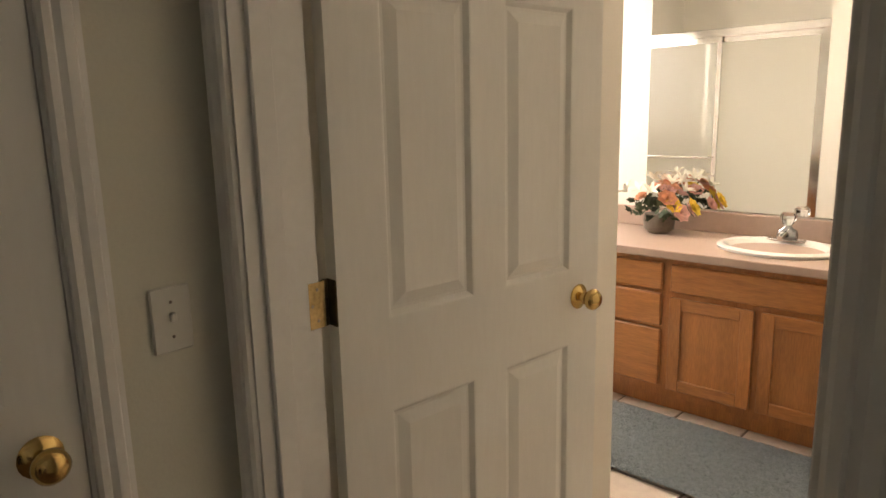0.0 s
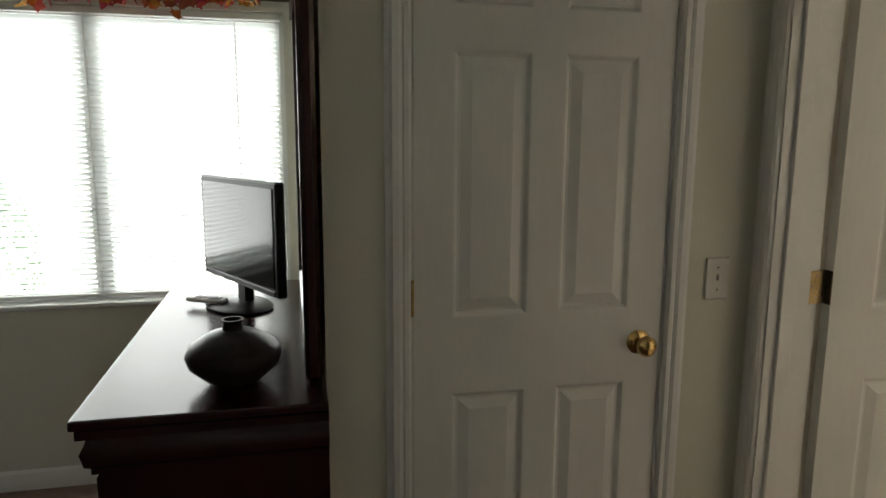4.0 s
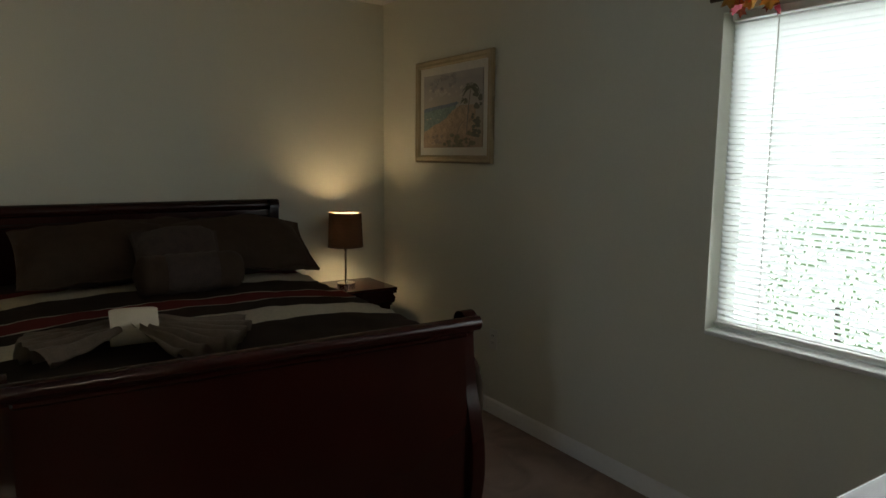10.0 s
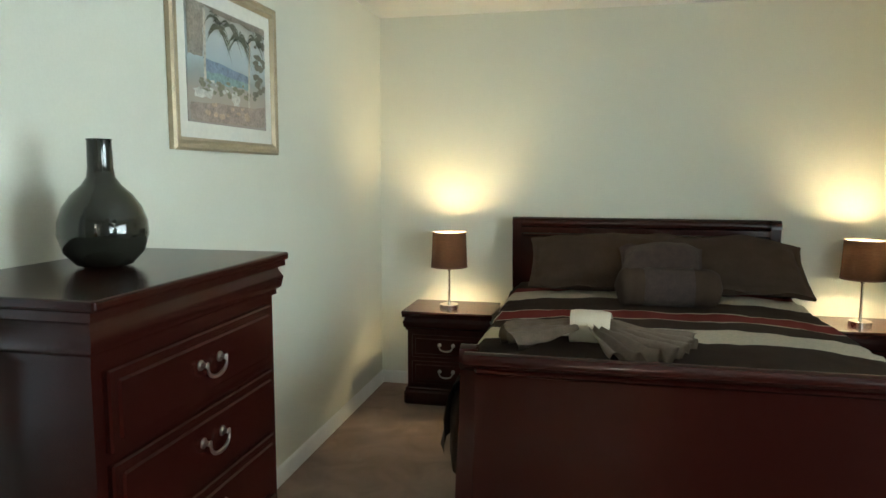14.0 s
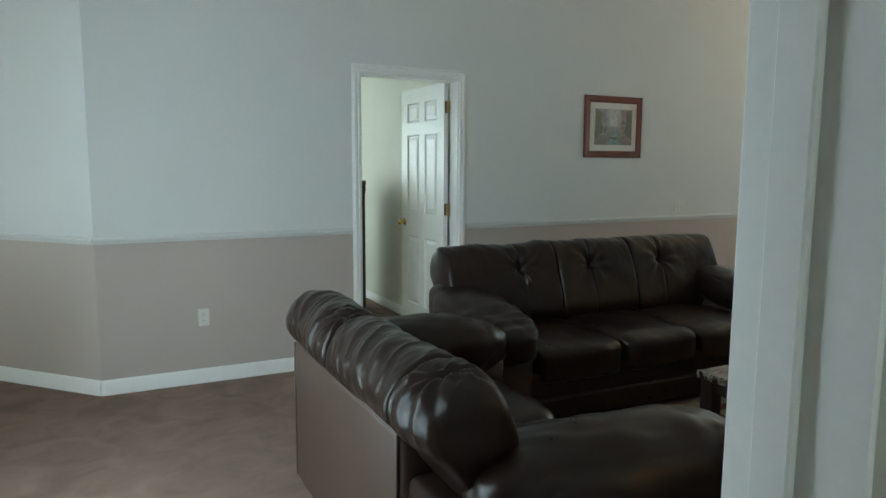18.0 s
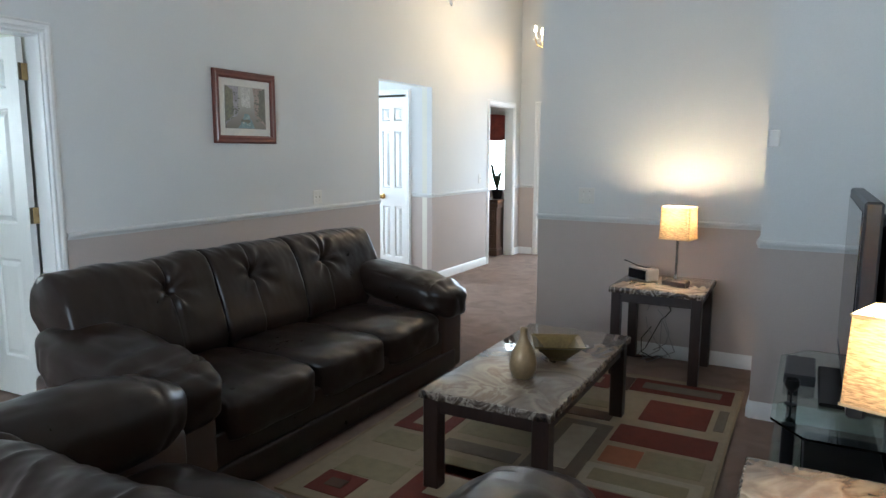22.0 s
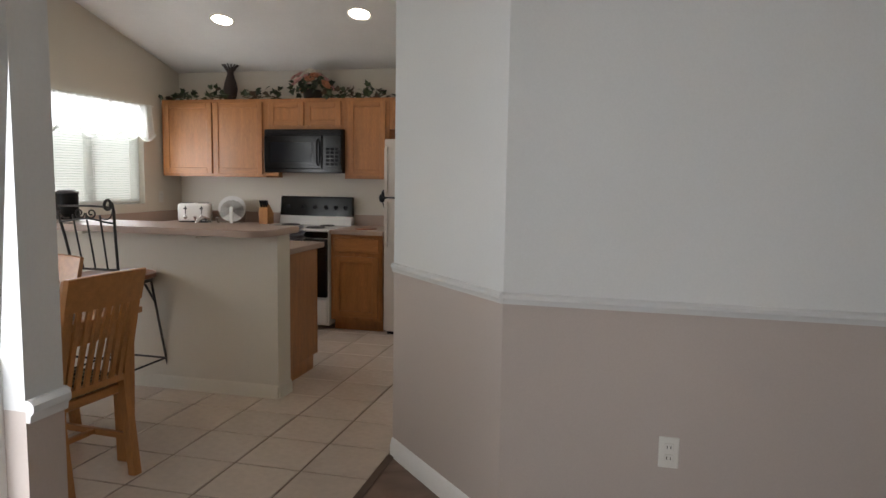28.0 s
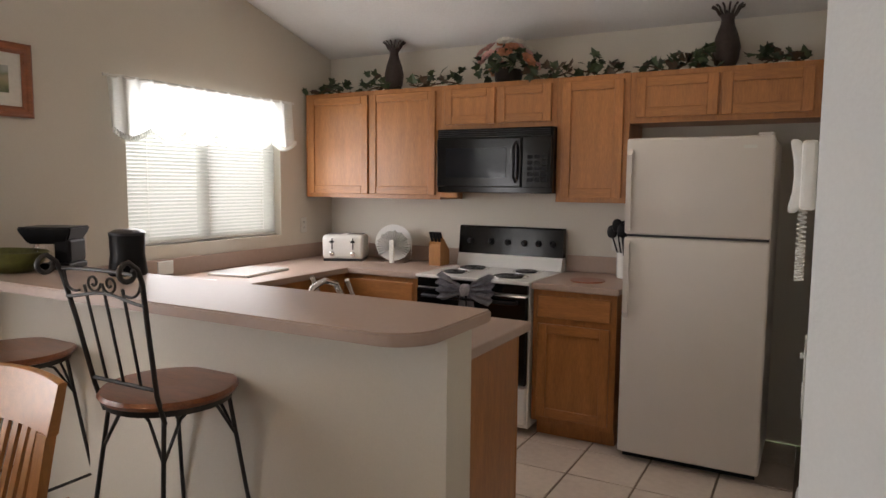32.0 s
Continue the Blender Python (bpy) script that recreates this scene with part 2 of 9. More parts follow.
MARBLE = ramp_material("faux_marble_brown", [(0.28, (0.085, 0.062, 0.046)), (0.42, (0.20, 0.155, 0.115)), (0.50, (0.30, 0.245, 0.19)), (0.55, (0.16, 0.115, 0.080)), (0.62, (0.27, 0.22, 0.175)), (0.78, (0.36, 0.31, 0.26))], 3.2, 0.09, detail=7, distortion=1.6, bump=0.008, coat=0.3)
MARBLE_EDGE = ramp_material("faux_marble_edge", [(0.36, (0.020, 0.013, 0.010)), (0.47, (0.10, 0.072, 0.050)), (0.53, (0.36, 0.31, 0.25)), (0.60, (0.06, 0.040, 0.028)), (0.75, (0.30, 0.25, 0.20))], 14, 0.25, detail=6, distortion=1.5, bump=0.5, dist=0.004)
LAMINATE = material("laminate_rose_beige", (0.40, 0.295, 0.24), 0.48, vary=0.05, scale=40, fine=300, bump=0.03)
BRASS = material("brass_polished", (0.62, 0.43, 0.17), 0.18, metal=1.0, vary=0.1, scale=20, fine=90, bump=0.03)
BRASS_DULL = material("brass_aged", (0.40, 0.29, 0.14), 0.36, metal=1.0, vary=0.25, scale=30, fine=120, bump=0.08)
HINGE_DARK = material("brass_dark", (0.10, 0.075, 0.045), 0.42, metal=0.9, vary=0.3, scale=30, fine=120, bump=0.08)
CHROME = material("chrome", (0.72, 0.70, 0.68), 0.14, metal=1.0, vary=0.05, scale=20, fine=80, bump=0.01)
PEWTER = material("pewter", (0.30, 0.27, 0.24), 0.34, metal=1.0, vary=0.2, scale=30, fine=90, bump=0.05)
IRON = material("wrought_iron_black", (0.020, 0.018, 0.017), 0.45, vary=0.3, scale=20, fine=120, bump=0.2)
PLASTIC_W = material("plastic_white", (0.78, 0.77, 0.73), 0.38, vary=0.03, scale=12, fine=90, bump=0.02)
PLASTIC_K = material("plastic_black", (0.008, 0.008, 0.009), 0.36, vary=0.06, scale=6, fine=20, bump=0.0, spec=0.18)
PLASTIC_G = material("plastic_charcoal", (0.022, 0.023, 0.027), 0.35, vary=0.15, scale=12, fine=120, bump=0.03)
SCREEN = material("screen_glass_black", (0.008, 0.009, 0.012), 0.09, vary=0.1, scale=4, fine=20, bump=0.0, spec=0.28)
PLATE = material("plate_ivory", (0.69, 0.68, 0.63), 0.42, vary=0.02, scale=12, fine=90, bump=0.02)
APPLIANCE = material("enamel_bisque", (0.66, 0.61, 0.56), 0.33, vary=0.02, scale=5, fine=240, bump=0.12, dist=0.0006)
ENAMEL_W = material("enamel_white", (0.78, 0.77, 0.74), 0.22, vary=0.02, scale=5, fine=90, bump=0.01)
BLIND = shade_material("blind_slat_white", (0.88, 0.90, 0.89), 0.76)
FABRIC_BROWN = material("bedding_brown", (0.046, 0.030, 0.021), 0.95, vary=0.18, scale=14, fine=160, bump=0.5, dist=0.002, spec=0.15)
FABRIC_SHADE = shade_material("shade_brown_cloth", (0.075, 0.042, 0.030), 0.10, weave=0.2)
GLASS = glass_material("clear_glass")
GLASS_TEAL = glass_material("table_glass", (0.80, 0.93, 0.90))
MIRROR = material("mirror_silver", (0.90, 0.91, 0.90), 0.02, metal=1.0, vary=0.0, bump=0.0)

# ---- building helpers ----
def link(name, bm, mat, parent=None, label="", smooth=None):
    me = bpy.data.meshes.new(name)
    bm.to_mesh(me)
    bm.free()
    for m in mat if isinstance(mat, (list, tuple)) else [mat]:
        me.materials.append(m)
    if smooth is not None:
        me.polygons.foreach_set("use_smooth", [True] * len(me.polygons))
        if smooth:
            me.set_sharp_from_angle(angle=radians(smooth))
    ob = new(name, me)
    if parent is not None:
        ob.parent = parent
    if label:
        ob["label"] = label
    return ob


def part(name, bm, mat, parent, label="", smooth=None, at=None):
    ob = link(name, bm, mat, parent, label, smooth)
    if at is not None:
        ob.matrix_basis = at
    return ob


def thing(name, place, label, category, group="", turn=0.0):
    ob = new(name)
    ob.empty_display_size = 0.1
    ob.matrix_world = pose(*place, 0, 0, turn)
    return tagged(ob, label, category, group)


def structure(ob, label="", category=""):
    return tagged(ob, label, category, "", "structure")


def box(bm, x0, x1, y0, y1, z0, z1, bevel=0.0, mat=0, m=None, seg=1):
    r = bmesh.ops.create_cube(bm, size=1.0)
    vs = r["verts"]
    for v in vs:
        v.co = Vector(((x0 + x1) / 2 + v.co.x * (x1 - x0), (y0 + y1) / 2 + v.co.y * (y1 - y0), (z0 + z1) / 2 + v.co.z * (z1 - z0)))
    faces = {f for v in vs for f in v.link_faces}
    if bevel:
        edges = list({e for f in faces for e in f.edges})
        r = bmesh.ops.bevel(bm, geom=edges, offset=bevel, segments=seg, affect="EDGES", profile=0.5, clamp_overlap=True)
        faces = set(r["faces"]) | {f for f in faces if f.is_valid}
        vs = list({v for f in faces for v in f.verts})
    for f in faces:
        f.material_index = mat
    if m is not None:
        bmesh.ops.transform(bm, matrix=m, verts=list(vs))
    return list(vs)


def boxes(*specs, bevel=0.0, seg=1):
    bm = bmesh.new()
    for s in specs:
        box(bm, *s[:6], bevel=s[6] if len(s) > 6 else bevel, seg=seg)
    return bm


def lathe(bm, profile, steps=24, m=None, mat=0, close=True):
    """A turned shape from (radius, height) pairs."""
    rings = []
    for r, z in profile:
        rings.append([bm.verts.new((r * math.cos(2 * math.pi * k / steps), r * math.sin(2 * math.pi * k / steps), z)) for k in range(steps)])
    faces = []
    for a, b in zip(rings[:-1], rings[1:]):
        for k in range(steps):
            faces.append(bm.faces.new((a[k], a[(k + 1) % steps], b[(k + 1) % steps], b[k])))
    if close:
        faces.append(bm.faces.new(list(reversed(rings[0]))))
        faces.append(bm.faces.new(rings[-1]))
    for f in faces:
        f.material_index = mat
    if m is not None:
        bmesh.ops.transform(bm, matrix=m, verts=[v for ring in rings for v in ring])
    return bm


def tube(bm, pts, radius, steps=8, mat=0, cap=True):
    """A bent rod along points; radius may be one number or one a point."""
    pts = [Vector(p) for p in pts]
    rad = radius if isinstance(radius, (list, tuple)) else [radius] * len(pts)
    rings, prev = [], None
    for i, p in enumerate(pts):
        d = (pts[min(i + 1, len(pts) - 1)] - pts[max(i - 1, 0)]).normalized()
        if prev is None:
            ref = Vector((0, 0, 1)) if abs(d.z) < 0.9 else Vector((1, 0, 0))
            u = d.cross(ref).normalized()
        else:
            u = (prev - d * prev.dot(d)).normalized()
        prev = u
        w = d.cross(u)
        rings.append([bm.verts.new(p + rad[i] * (u * math.cos(2 * math.pi * k / steps) + w * math.sin(2 * math.pi * k / steps))) for k in range(steps)])
    for a, b in zip(rings[:-1], rings[1:]):
        for k in range(steps):
            bm.faces.new((a[k], a[(k + 1) % steps], b[(k + 1) % steps], b[k])).material_index = mat
    if cap:
        bm.faces.new(list(reversed(rings[0]))).material_index = mat
        bm.faces.new(rings[-1]).material_index = mat
    return bm


def prism(bm, outline, axis, a, b, mat=0, m=None):
    """An outline of 2D points pushed along an axis from a to b."""
    def at(p, q):
        return {"x": (q, p[0], p[1]), "y": (p[0], q, p[1]), "z": (p[0], p[1], q)}[axis]
    lo, hi = [bm.verts.new(at(p, a)) for p in outline], [bm.verts.new(at(p, b)) for p in outline]
    fs = [bm.faces.new(lo), bm.faces.new(list(reversed(hi)))]
    n = len(outline)
    for k in range(n):
        fs.append(bm.faces.new((lo[k], hi[k], hi[(k + 1) % n], lo[(k + 1) % n])))
    for f in fs:
        f.material_index = mat
    bmesh.ops.recalc_face_normals(bm, faces=fs)
    if m is not None:
        bmesh.ops.transform(bm, matrix=m, verts=lo + hi)
    return bm


def cushion(bm, x0, x1, y0, y1, z0, z1, n=4.0, cuts=10, puff=0.0, wrinkle=0.0, seed=0, fn=None, m=None, mat=0):
    """A soft block: a rounded box with a swelling, creases and an optional bend fn(u, v, w) on -1..1."""
    c = Vector(((x0 + x1) / 2, (y0 + y1) / 2, (z0 + z1) / 2))
    h = Vector(((x1 - x0) / 2, (y1 - y0) / 2, (z1 - z0) / 2))
    seen, verts, faces = {}, [], []

    def vert(p):
        key = tuple(round(a, 4) for a in p)
        if key not in seen:
            q = Vector(p)
            k = (abs(q.x) ** n + abs(q.y) ** n + abs(q.z) ** n) ** (1 / n)
            q = q / k
            s = Vector((q.x * h.x, q.y * h.y, q.z * h.z))
            if puff:
                s += Vector((q.x, q.y, q.z)) * puff * (1 - max(abs(q.x) * abs(q.y), abs(q.y) * abs(q.z), abs(q.x) * abs(q.z)))
            if fn:
                s += Vector(fn(q.x, q.y, q.z))
            if wrinkle:
                w = noise.noise(Vector((s.x * 4 + seed, s.y * 4, s.z * 4))) * 0.7 + noise.noise(Vector((s.x * 14 + seed, s.y * 14, s.z * 14))) * 0.35
                if wrinkle >= 0.014:
                    w -= 0.35 * max(0.0, 1 - 5 * abs(noise.noise(Vector((s.x * 6 + seed, s.y * 6 + 7, s.z * 6))))) ** 2
                s += Vector((q.x, q.y, q.z)).normalized() * w * wrinkle
            seen[key] = bm.verts.new(c + s)
            verts.append(seen[key])
        return seen[key]

    for axis in range(3):
        for side in (-1, 1):
            for i in range(cuts):
                for j in range(cuts):
                    quad = []
                    for di, dj in ((0, 0), (1, 0), (1, 1), (0, 1)):
                        u, v = math.sin(((i + di) / cuts - 0.5) * math.pi) , math.sin(((j + dj) / cuts - 0.5) * math.pi)
                        p = [0, 0, 0]
                        p[axis], p[(axis + 1) % 3], p[(axis + 2) % 3] = side, u, v
                        quad.append(vert(p))
                    f = bm.faces.new(quad if side > 0 else list(reversed(quad)))
                    f.material_index, f.smooth = mat, True
    if m is not None:
        bmesh.ops.transform(bm, matrix=m, verts=verts)
    return bm


def turned(x, y, z, deg=0):
    return pose(x, y, z, 0, 0, deg)


def wall(name, axis, at, thick, a, b, z0, z1, openings=(), mats=None, split=None, top=None, label=""):
    """A wall along x (axis 'x', at = its y face, thick may be negative) or along y, with openings (lo, hi, bottom, top). split: height at which the paint changes.
    top: function of the running place, for a raked wall top."""
    bm = bmesh.new()
    q0, q1 = min(at, at + thick), max(at, at + thick)
    cuts = sorted({a, b, *[o[0] for o in openings], *[o[1] for o in openings]})

    def put(lo, hi, bottom, ztop, mat):
        if ztop - bottom < 1e-4 or hi - lo < 1e-4:
            return
        vs = box(bm, lo, hi, q0, q1, bottom, ztop, mat=mat) if axis == "x" else box(bm, q0, q1, lo, hi, bottom, ztop, mat=mat)
        if top and abs(ztop - z1) < 1e-6:
            for v in vs:
                if abs(v.co.z - z1) < 1e-6:
                    v.co.z = top(v.co.x if axis == "x" else v.co.y)

    def column(lo, hi, bottom, ztop):
        if split and bottom < split < ztop:
            put(lo, hi, bottom, split, 1)
            put(lo, hi, split, ztop, 0)
        else:
            put(lo, hi, bottom, ztop, 1 if split and ztop <= split else 0)

    for lo, hi in zip(cuts[:-1], cuts[1:]):
        gaps = sorted((o[2], o[3]) for o in openings if o[0] <= lo + 1e-6 and o[1] >= hi - 1e-6)
        z = z0
        for g0, g1 in gaps:
            column(lo, hi, z, g0)
            z = g1
        column(lo, hi, z, z1)
    ob = link(name, bm, mats or [PAINT_BED])
    return structure(ob, label, "wall")


def strip(name, bm, mat, label, category="trim"):
    return structure(link(name, bm, mat, smooth=40), label, category)


def base_profile(h=0.085, t=0.013):
    return [(0, 0), (t, 0), (t, h * 0.62), (t * 0.75, h * 0.70), (t * 0.75, h * 0.80), (t * 0.4, h * 0.92), (0, h)]


def rail_profile(z=0.955, h=0.042, t=0.018):
    return [(0, z - h / 2), (t * 0.5, z - h / 2), (t * 0.6, z - h * 0.2), (t, z), (t, z + h * 0.3), (t * 0.5, z + h / 2), (0, z + h / 2)]


def run(bm, p, q, inward, profile):
    """A moulding from p to q (plan points) standing out from the wall towards inward."""
    p, q = Vector((*p, 0)), Vector((*q, 0))
    n = Vector((*inward, 0)).normalized()
    ends = [[bm.verts.new(e + n * a + Vector((0, 0, z))) for a, z in profile] for e in (p, q)]
    k = len(profile)
    fs = [bm.faces.new(ends[0]), bm.faces.new(list(reversed(ends[1])))]
    for i in range(k):
        fs.append(bm.faces.new((ends[0][i], ends[1][i], ends[1][(i + 1) % k], ends[0][(i + 1) % k])))
    bmesh.ops.recalc_face_normals(bm, faces=fs)
    return bm


def casing(name, axis, face, side, lo, hi, top, width=0.06, label="white moulded door casing"):
    """Door casing on a wall face: two uprights and a head with a stepped profile. side: +1 or -1, the way it stands out."""
    bm = bmesh.new()
    prof = [(0.0, 0.010), (0.006, 0.016), (0.016, 0.016), (0.020, 0.012), (0.030, 0.018), (0.044, 0.018), (0.050, 0.008), (width, 0.006)]
    outline = [(u, d) for u, d in prof] + [(width, 0.0), (0.0, 0.0)]

    def sweep(f):
        n = len(outline)
        rows = [[bm.verts.new(f(u, d, e)) for u, d in outline] for e in (0, 1)]
        fs = [bm.faces.new(rows[0]), bm.faces.new(list(reversed(rows[1])))]
        for i in range(n):
            fs.append(bm.faces.new((rows[0][i], rows[1][i], rows[1][(i + 1) % n], rows[0][(i + 1) % n])))
        bmesh.ops.recalc_face_normals(bm, faces=fs)

    def at(s, d, z):
        return (s, face + side * d, z) if axis == "x" else (face + side * d, s, z)
    sweep(lambda u, d, e: at(lo - u, d, 0 if e == 0 else top + u))
    sweep(lambda u, d, e: at(hi + u, d, 0 if e == 0 else top + u))
    sweep(lambda u, d, e: at((lo - u) if e == 0 else (hi + u), d, top + u))
    return structure(link(name, bm, TRIM), label, "door casing")


def jamb(name, axis, f0, f1, lo, hi, top, label="white painted door jamb"):
    """The lining of a door opening between the wall's two faces."""
    bm = bmesh.new()
    t, a, b = 0.018, min(f0, f1), max(f0, f1)
    for s in ((lo, lo + t, 0, top), (hi - t, hi, 0, top), (lo + t, hi - t, top - t, top)):
        if axis == "x":
            box(bm, s[0], s[1], a, b, s[2], s[3])
        else:
            box(bm, a, b, s[0], s[1], s[2], s[3])
    return structure(link(name, bm, TRIM), label, "door jamb")


def panel_door(name, width, height, label, knob=True, hinges=3, m=None, thick=0.035, knob_z=0.93, knob_mat=None, backset=0.062, open_leaf=None):
    """A six-panel door; its hinge edge is at x = 0 and it runs to x = width; z from 0.012."""
    ob = thing(name, (0, 0, 0), label, "door")
    ob["kind"] = "structure"
    bm = bmesh.new()
    st, mid = 0.11 * width / 0.76, 0.095 * width / 0.76
    zs = [(0.012, 0.24), (0.825, 1.02), (1.66, 1.76), (height - 0.11, height)]
    xs = [(0, st), ((width - mid) / 2, (width + mid) / 2), (width - st, width)]
    for x0, x1 in xs:
        part("stile", boxes((x0, x1, -thick / 2, thick / 2, 0.012, height)), DOOR, ob)
    for z0, z1 in zs:
        for a, b in ((xs[0][1], xs[1][0]), (xs[1][1], xs[2][0])):
            part("rail", boxes((a, b, -thick / 2, thick / 2, z0, z1)), DOOR, ob)
    for (lo, hi) in ((xs[0][1], xs[1][0]), (xs[1][1], xs[2][0])):
        for (z0, z1) in ((zs[0][1], zs[1][0]), (zs[1][1], zs[2][0]), (zs[2][1], zs[3][0])):
            bm = bmesh.new()
            for s in (-1, 1):
                loops = []
                for inset, y in ((0.0, thick / 2), (0.004, thick / 2 - 0.001), (0.013, thick / 2 - 0.011), (0.020, thick / 2 - 0.011), (0.046, thick / 2 - 0.0015)):
                    loops.append([bm.verts.new((x, s * y, z)) for x, z in ((lo + inset, z0 + inset), (hi - inset, z0 + inset), (hi - inset, z1 - inset), (lo + inset, z1 - inset))])
                fs = []
                for p, q in zip(loops[:-1], loops[1:]):
                    for k in range(4):
                        fs.append(bm.faces.new((p[k], p[(k + 1) % 4], q[(k + 1) % 4], q[k])))
                fs.append(bm.faces.new(loops[-1]))
                if s > 0:
                    for f in fs:
                        f.normal_flip()
            part("panel", bm, DOOR, ob)
    if knob:
        for s in (-1, 1):
            bm = bmesh.new()
            lathe(bm, [(0.032, 0), (0.033, 0.004), (0.028, 0.008), (0.012, 0.014), (0.011, 0.026), (0.020, 0.032), (0.027, 0.042), (0.027, 0.052), (0.020, 0.061), (0.006, 0.065)], 20,
                  m=Matrix.Translation((width - backset, s * thick / 2, knob_z)) @ pose(0, 0, 0, -90 * s, 0, 0))
            part("door_knob", bm, knob_mat or BRASS, ob, "polished brass door knob", smooth=50)
    for z in (0.28, 1.075, 1.85)[:hinges]:
        bm = bmesh.new()
        if open_leaf is None:
            lathe(bm, [(0.006, -0.045), (0.006, 0.045)], 10, m=Matrix.Translation((-0.004, -thick / 2 - 0.003, z)))
            box(bm, -0.004, 0.0, -thick / 2, thick / 2, z - 0.045, z + 0.045)
            part("hinge", bm, BRASS_DULL, ob, "aged brass hinge", smooth=40)
            continue
        # an open hinge: one leaf on the door's edge, the knuckle, and one leaf let into the jamb
        box(bm, -0.003, 0.0005, -thick / 2 + 0.001, thick / 2 - 0.004, z - 0.045, z + 0.045)
        for k in range(5):
            lathe(bm, [(0.0055, -0.0085), (0.0065, -0.007), (0.0065, 0.007), (0.0055, 0.0085)], 10, m=Matrix.Translation((-0.010, 0.010, z - 0.036 + 0.018 * k)))
        # knuckle and door leaf are a darker brass than the jamb leaf
        hinge = part("hinge", bm, HINGE_DARK, ob, "dark brass hinge", smooth=40)
        bm = boxes((-0.040, -0.002, -0.0015, 0.0015, z - 0.045, z + 0.045, 0.001))
        turn_ = Matrix.Translation((-0.012, 0.004, 0)) @ pose(0, 0, 0, 0, 0, open_leaf)
        part("hinge_leaf", bm, BRASS_DULL, hinge, "brass hinge leaf on the jamb", at=turn_)
        bm = bmesh.new()
        for k, dz in enumerate((-0.03, 0.0, 0.03)):
            lathe(bm, [(0.0035, 0), (0.003, 0.001), (0.0005, 0.0012)], 8, m=Matrix.Translation((-0.020 - 0.012 * (k % 2), -0.0015, z + dz)) @ pose(0, 0, 0, 90, 0, 0))
        part("screw", bm, PEWTER, hinge, at=turn_)
    if m is not None:
        ob.matrix_world = m
    return ob


def plate(name, m, rockers=1, outlet=False, label="", z=0.0):
    """A wall plate facing local -y, with switches or a socket."""
    ob = thing(name, (0, 0, 0), label, "outlet" if outlet else "light switch")
    w = 0.07 if rockers == 1 else 0.116
    bm = bmesh.new()
    box(bm, -w / 2, w / 2, -0.006, 0, -0.057, 0.057, bevel=0.003)
    part("cover_plate", bm, PLATE, ob)
    for k in range(rockers):
        x = (k - (rockers - 1) / 2) * 0.046
        bm = bmesh.new()
        if outlet:
            for dz in (-0.02, 0.02):
                bm2 = bmesh.new()
                box(bm2, x - 0.016, x + 0.016, -0.0085, -0.0058, dz - 0.014, dz + 0.014, bevel=0.004)
                part("socket", bm2, PLATE, ob)
                for sx in (-0.006, 0.006):
                    box(bm, x + sx - 0.0012, x + sx + 0.0012, -0.0092, -0.0083, dz - 0.005, dz + 0.006)
            part("slots", bm, PLASTIC_K, ob)
        else:
            box(bm, x - 0.005, x + 0.005, -0.016, -0.005, -0.004, 0.012, bevel=0.002)
            part("toggle", bm, PLATE, ob)
            for dz in (-0.03, 0.03):
                part("screw", lathe(bmesh.new(), [(0.003, 0), (0.002, 0.0015)], 8, m=Matrix.Translation((x, -0.006, dz)) @ pose(0, 0, 0, 90, 0, 0)), PEWTER, ob)
    ob.matrix_world = m
    return ob


def blinds(name, width, z0, z1, m, pitch=0.0215, tilt=35, label="white aluminium mini blind, lowered, slats half open"):
    """Horizontal blind in the plane y = 0 of m, from x = 0 to width."""
    ob = thing(name, (0, 0, 0), label, "window blind")
    bm = boxes((0, width, -0.016, 0.016, z1 - 0.028, z1, 0.003))
    part("head_rail", bm, PLASTIC_W, ob)
    part("bottom_rail", boxes((0, width, -0.012, 0.012, z0, z0 + 0.014, 0.003)), PLASTIC_W, ob)
    n = int((z1 - 0.034 - z0 - 0.03) / pitch) + 1
    bm = bmesh.new()
    ca, sa = math.cos(radians(tilt)), math.sin(radians(tilt))
    half = 0.0125
    for k in range(5):
        s = (k / 4 - 0.5) * 2 * half
        bow = 0.0022 * (1 - (s / half) ** 2)
        bm.verts.new((0, s * ca - bow * sa, s * sa + bow * ca))
    row = list(bm.verts)
    row2 = [bm.verts.new((width - 0.008, v.co.y, v.co.z)) for v in row]
    for k in range(4):
        bm.faces.new((row[k], row2[k], row2[k + 1], row[k + 1]))
    first = part("slat", bm, BLIND, ob)
    first.location = (0.004, 0, z0 + 0.03)
    for k in range(1, n):
        o = new("slat", first.data)
        o.parent = ob
        o.location = (0.004, 0, z0 + 0.03 + k * pitch)
    for x in (width * 0.12, width * 0.5, width * 0.88):
        bm = bmesh.new()
        for y in (-0.013, 0.013):
            tube(bm, [(x, y, z0), (x, y, z1 - 0.02)], 0.0019, 5)
        part("ladder_cord", bm, PLASTIC_W, ob)
    ob.matrix_world = m
    return ob


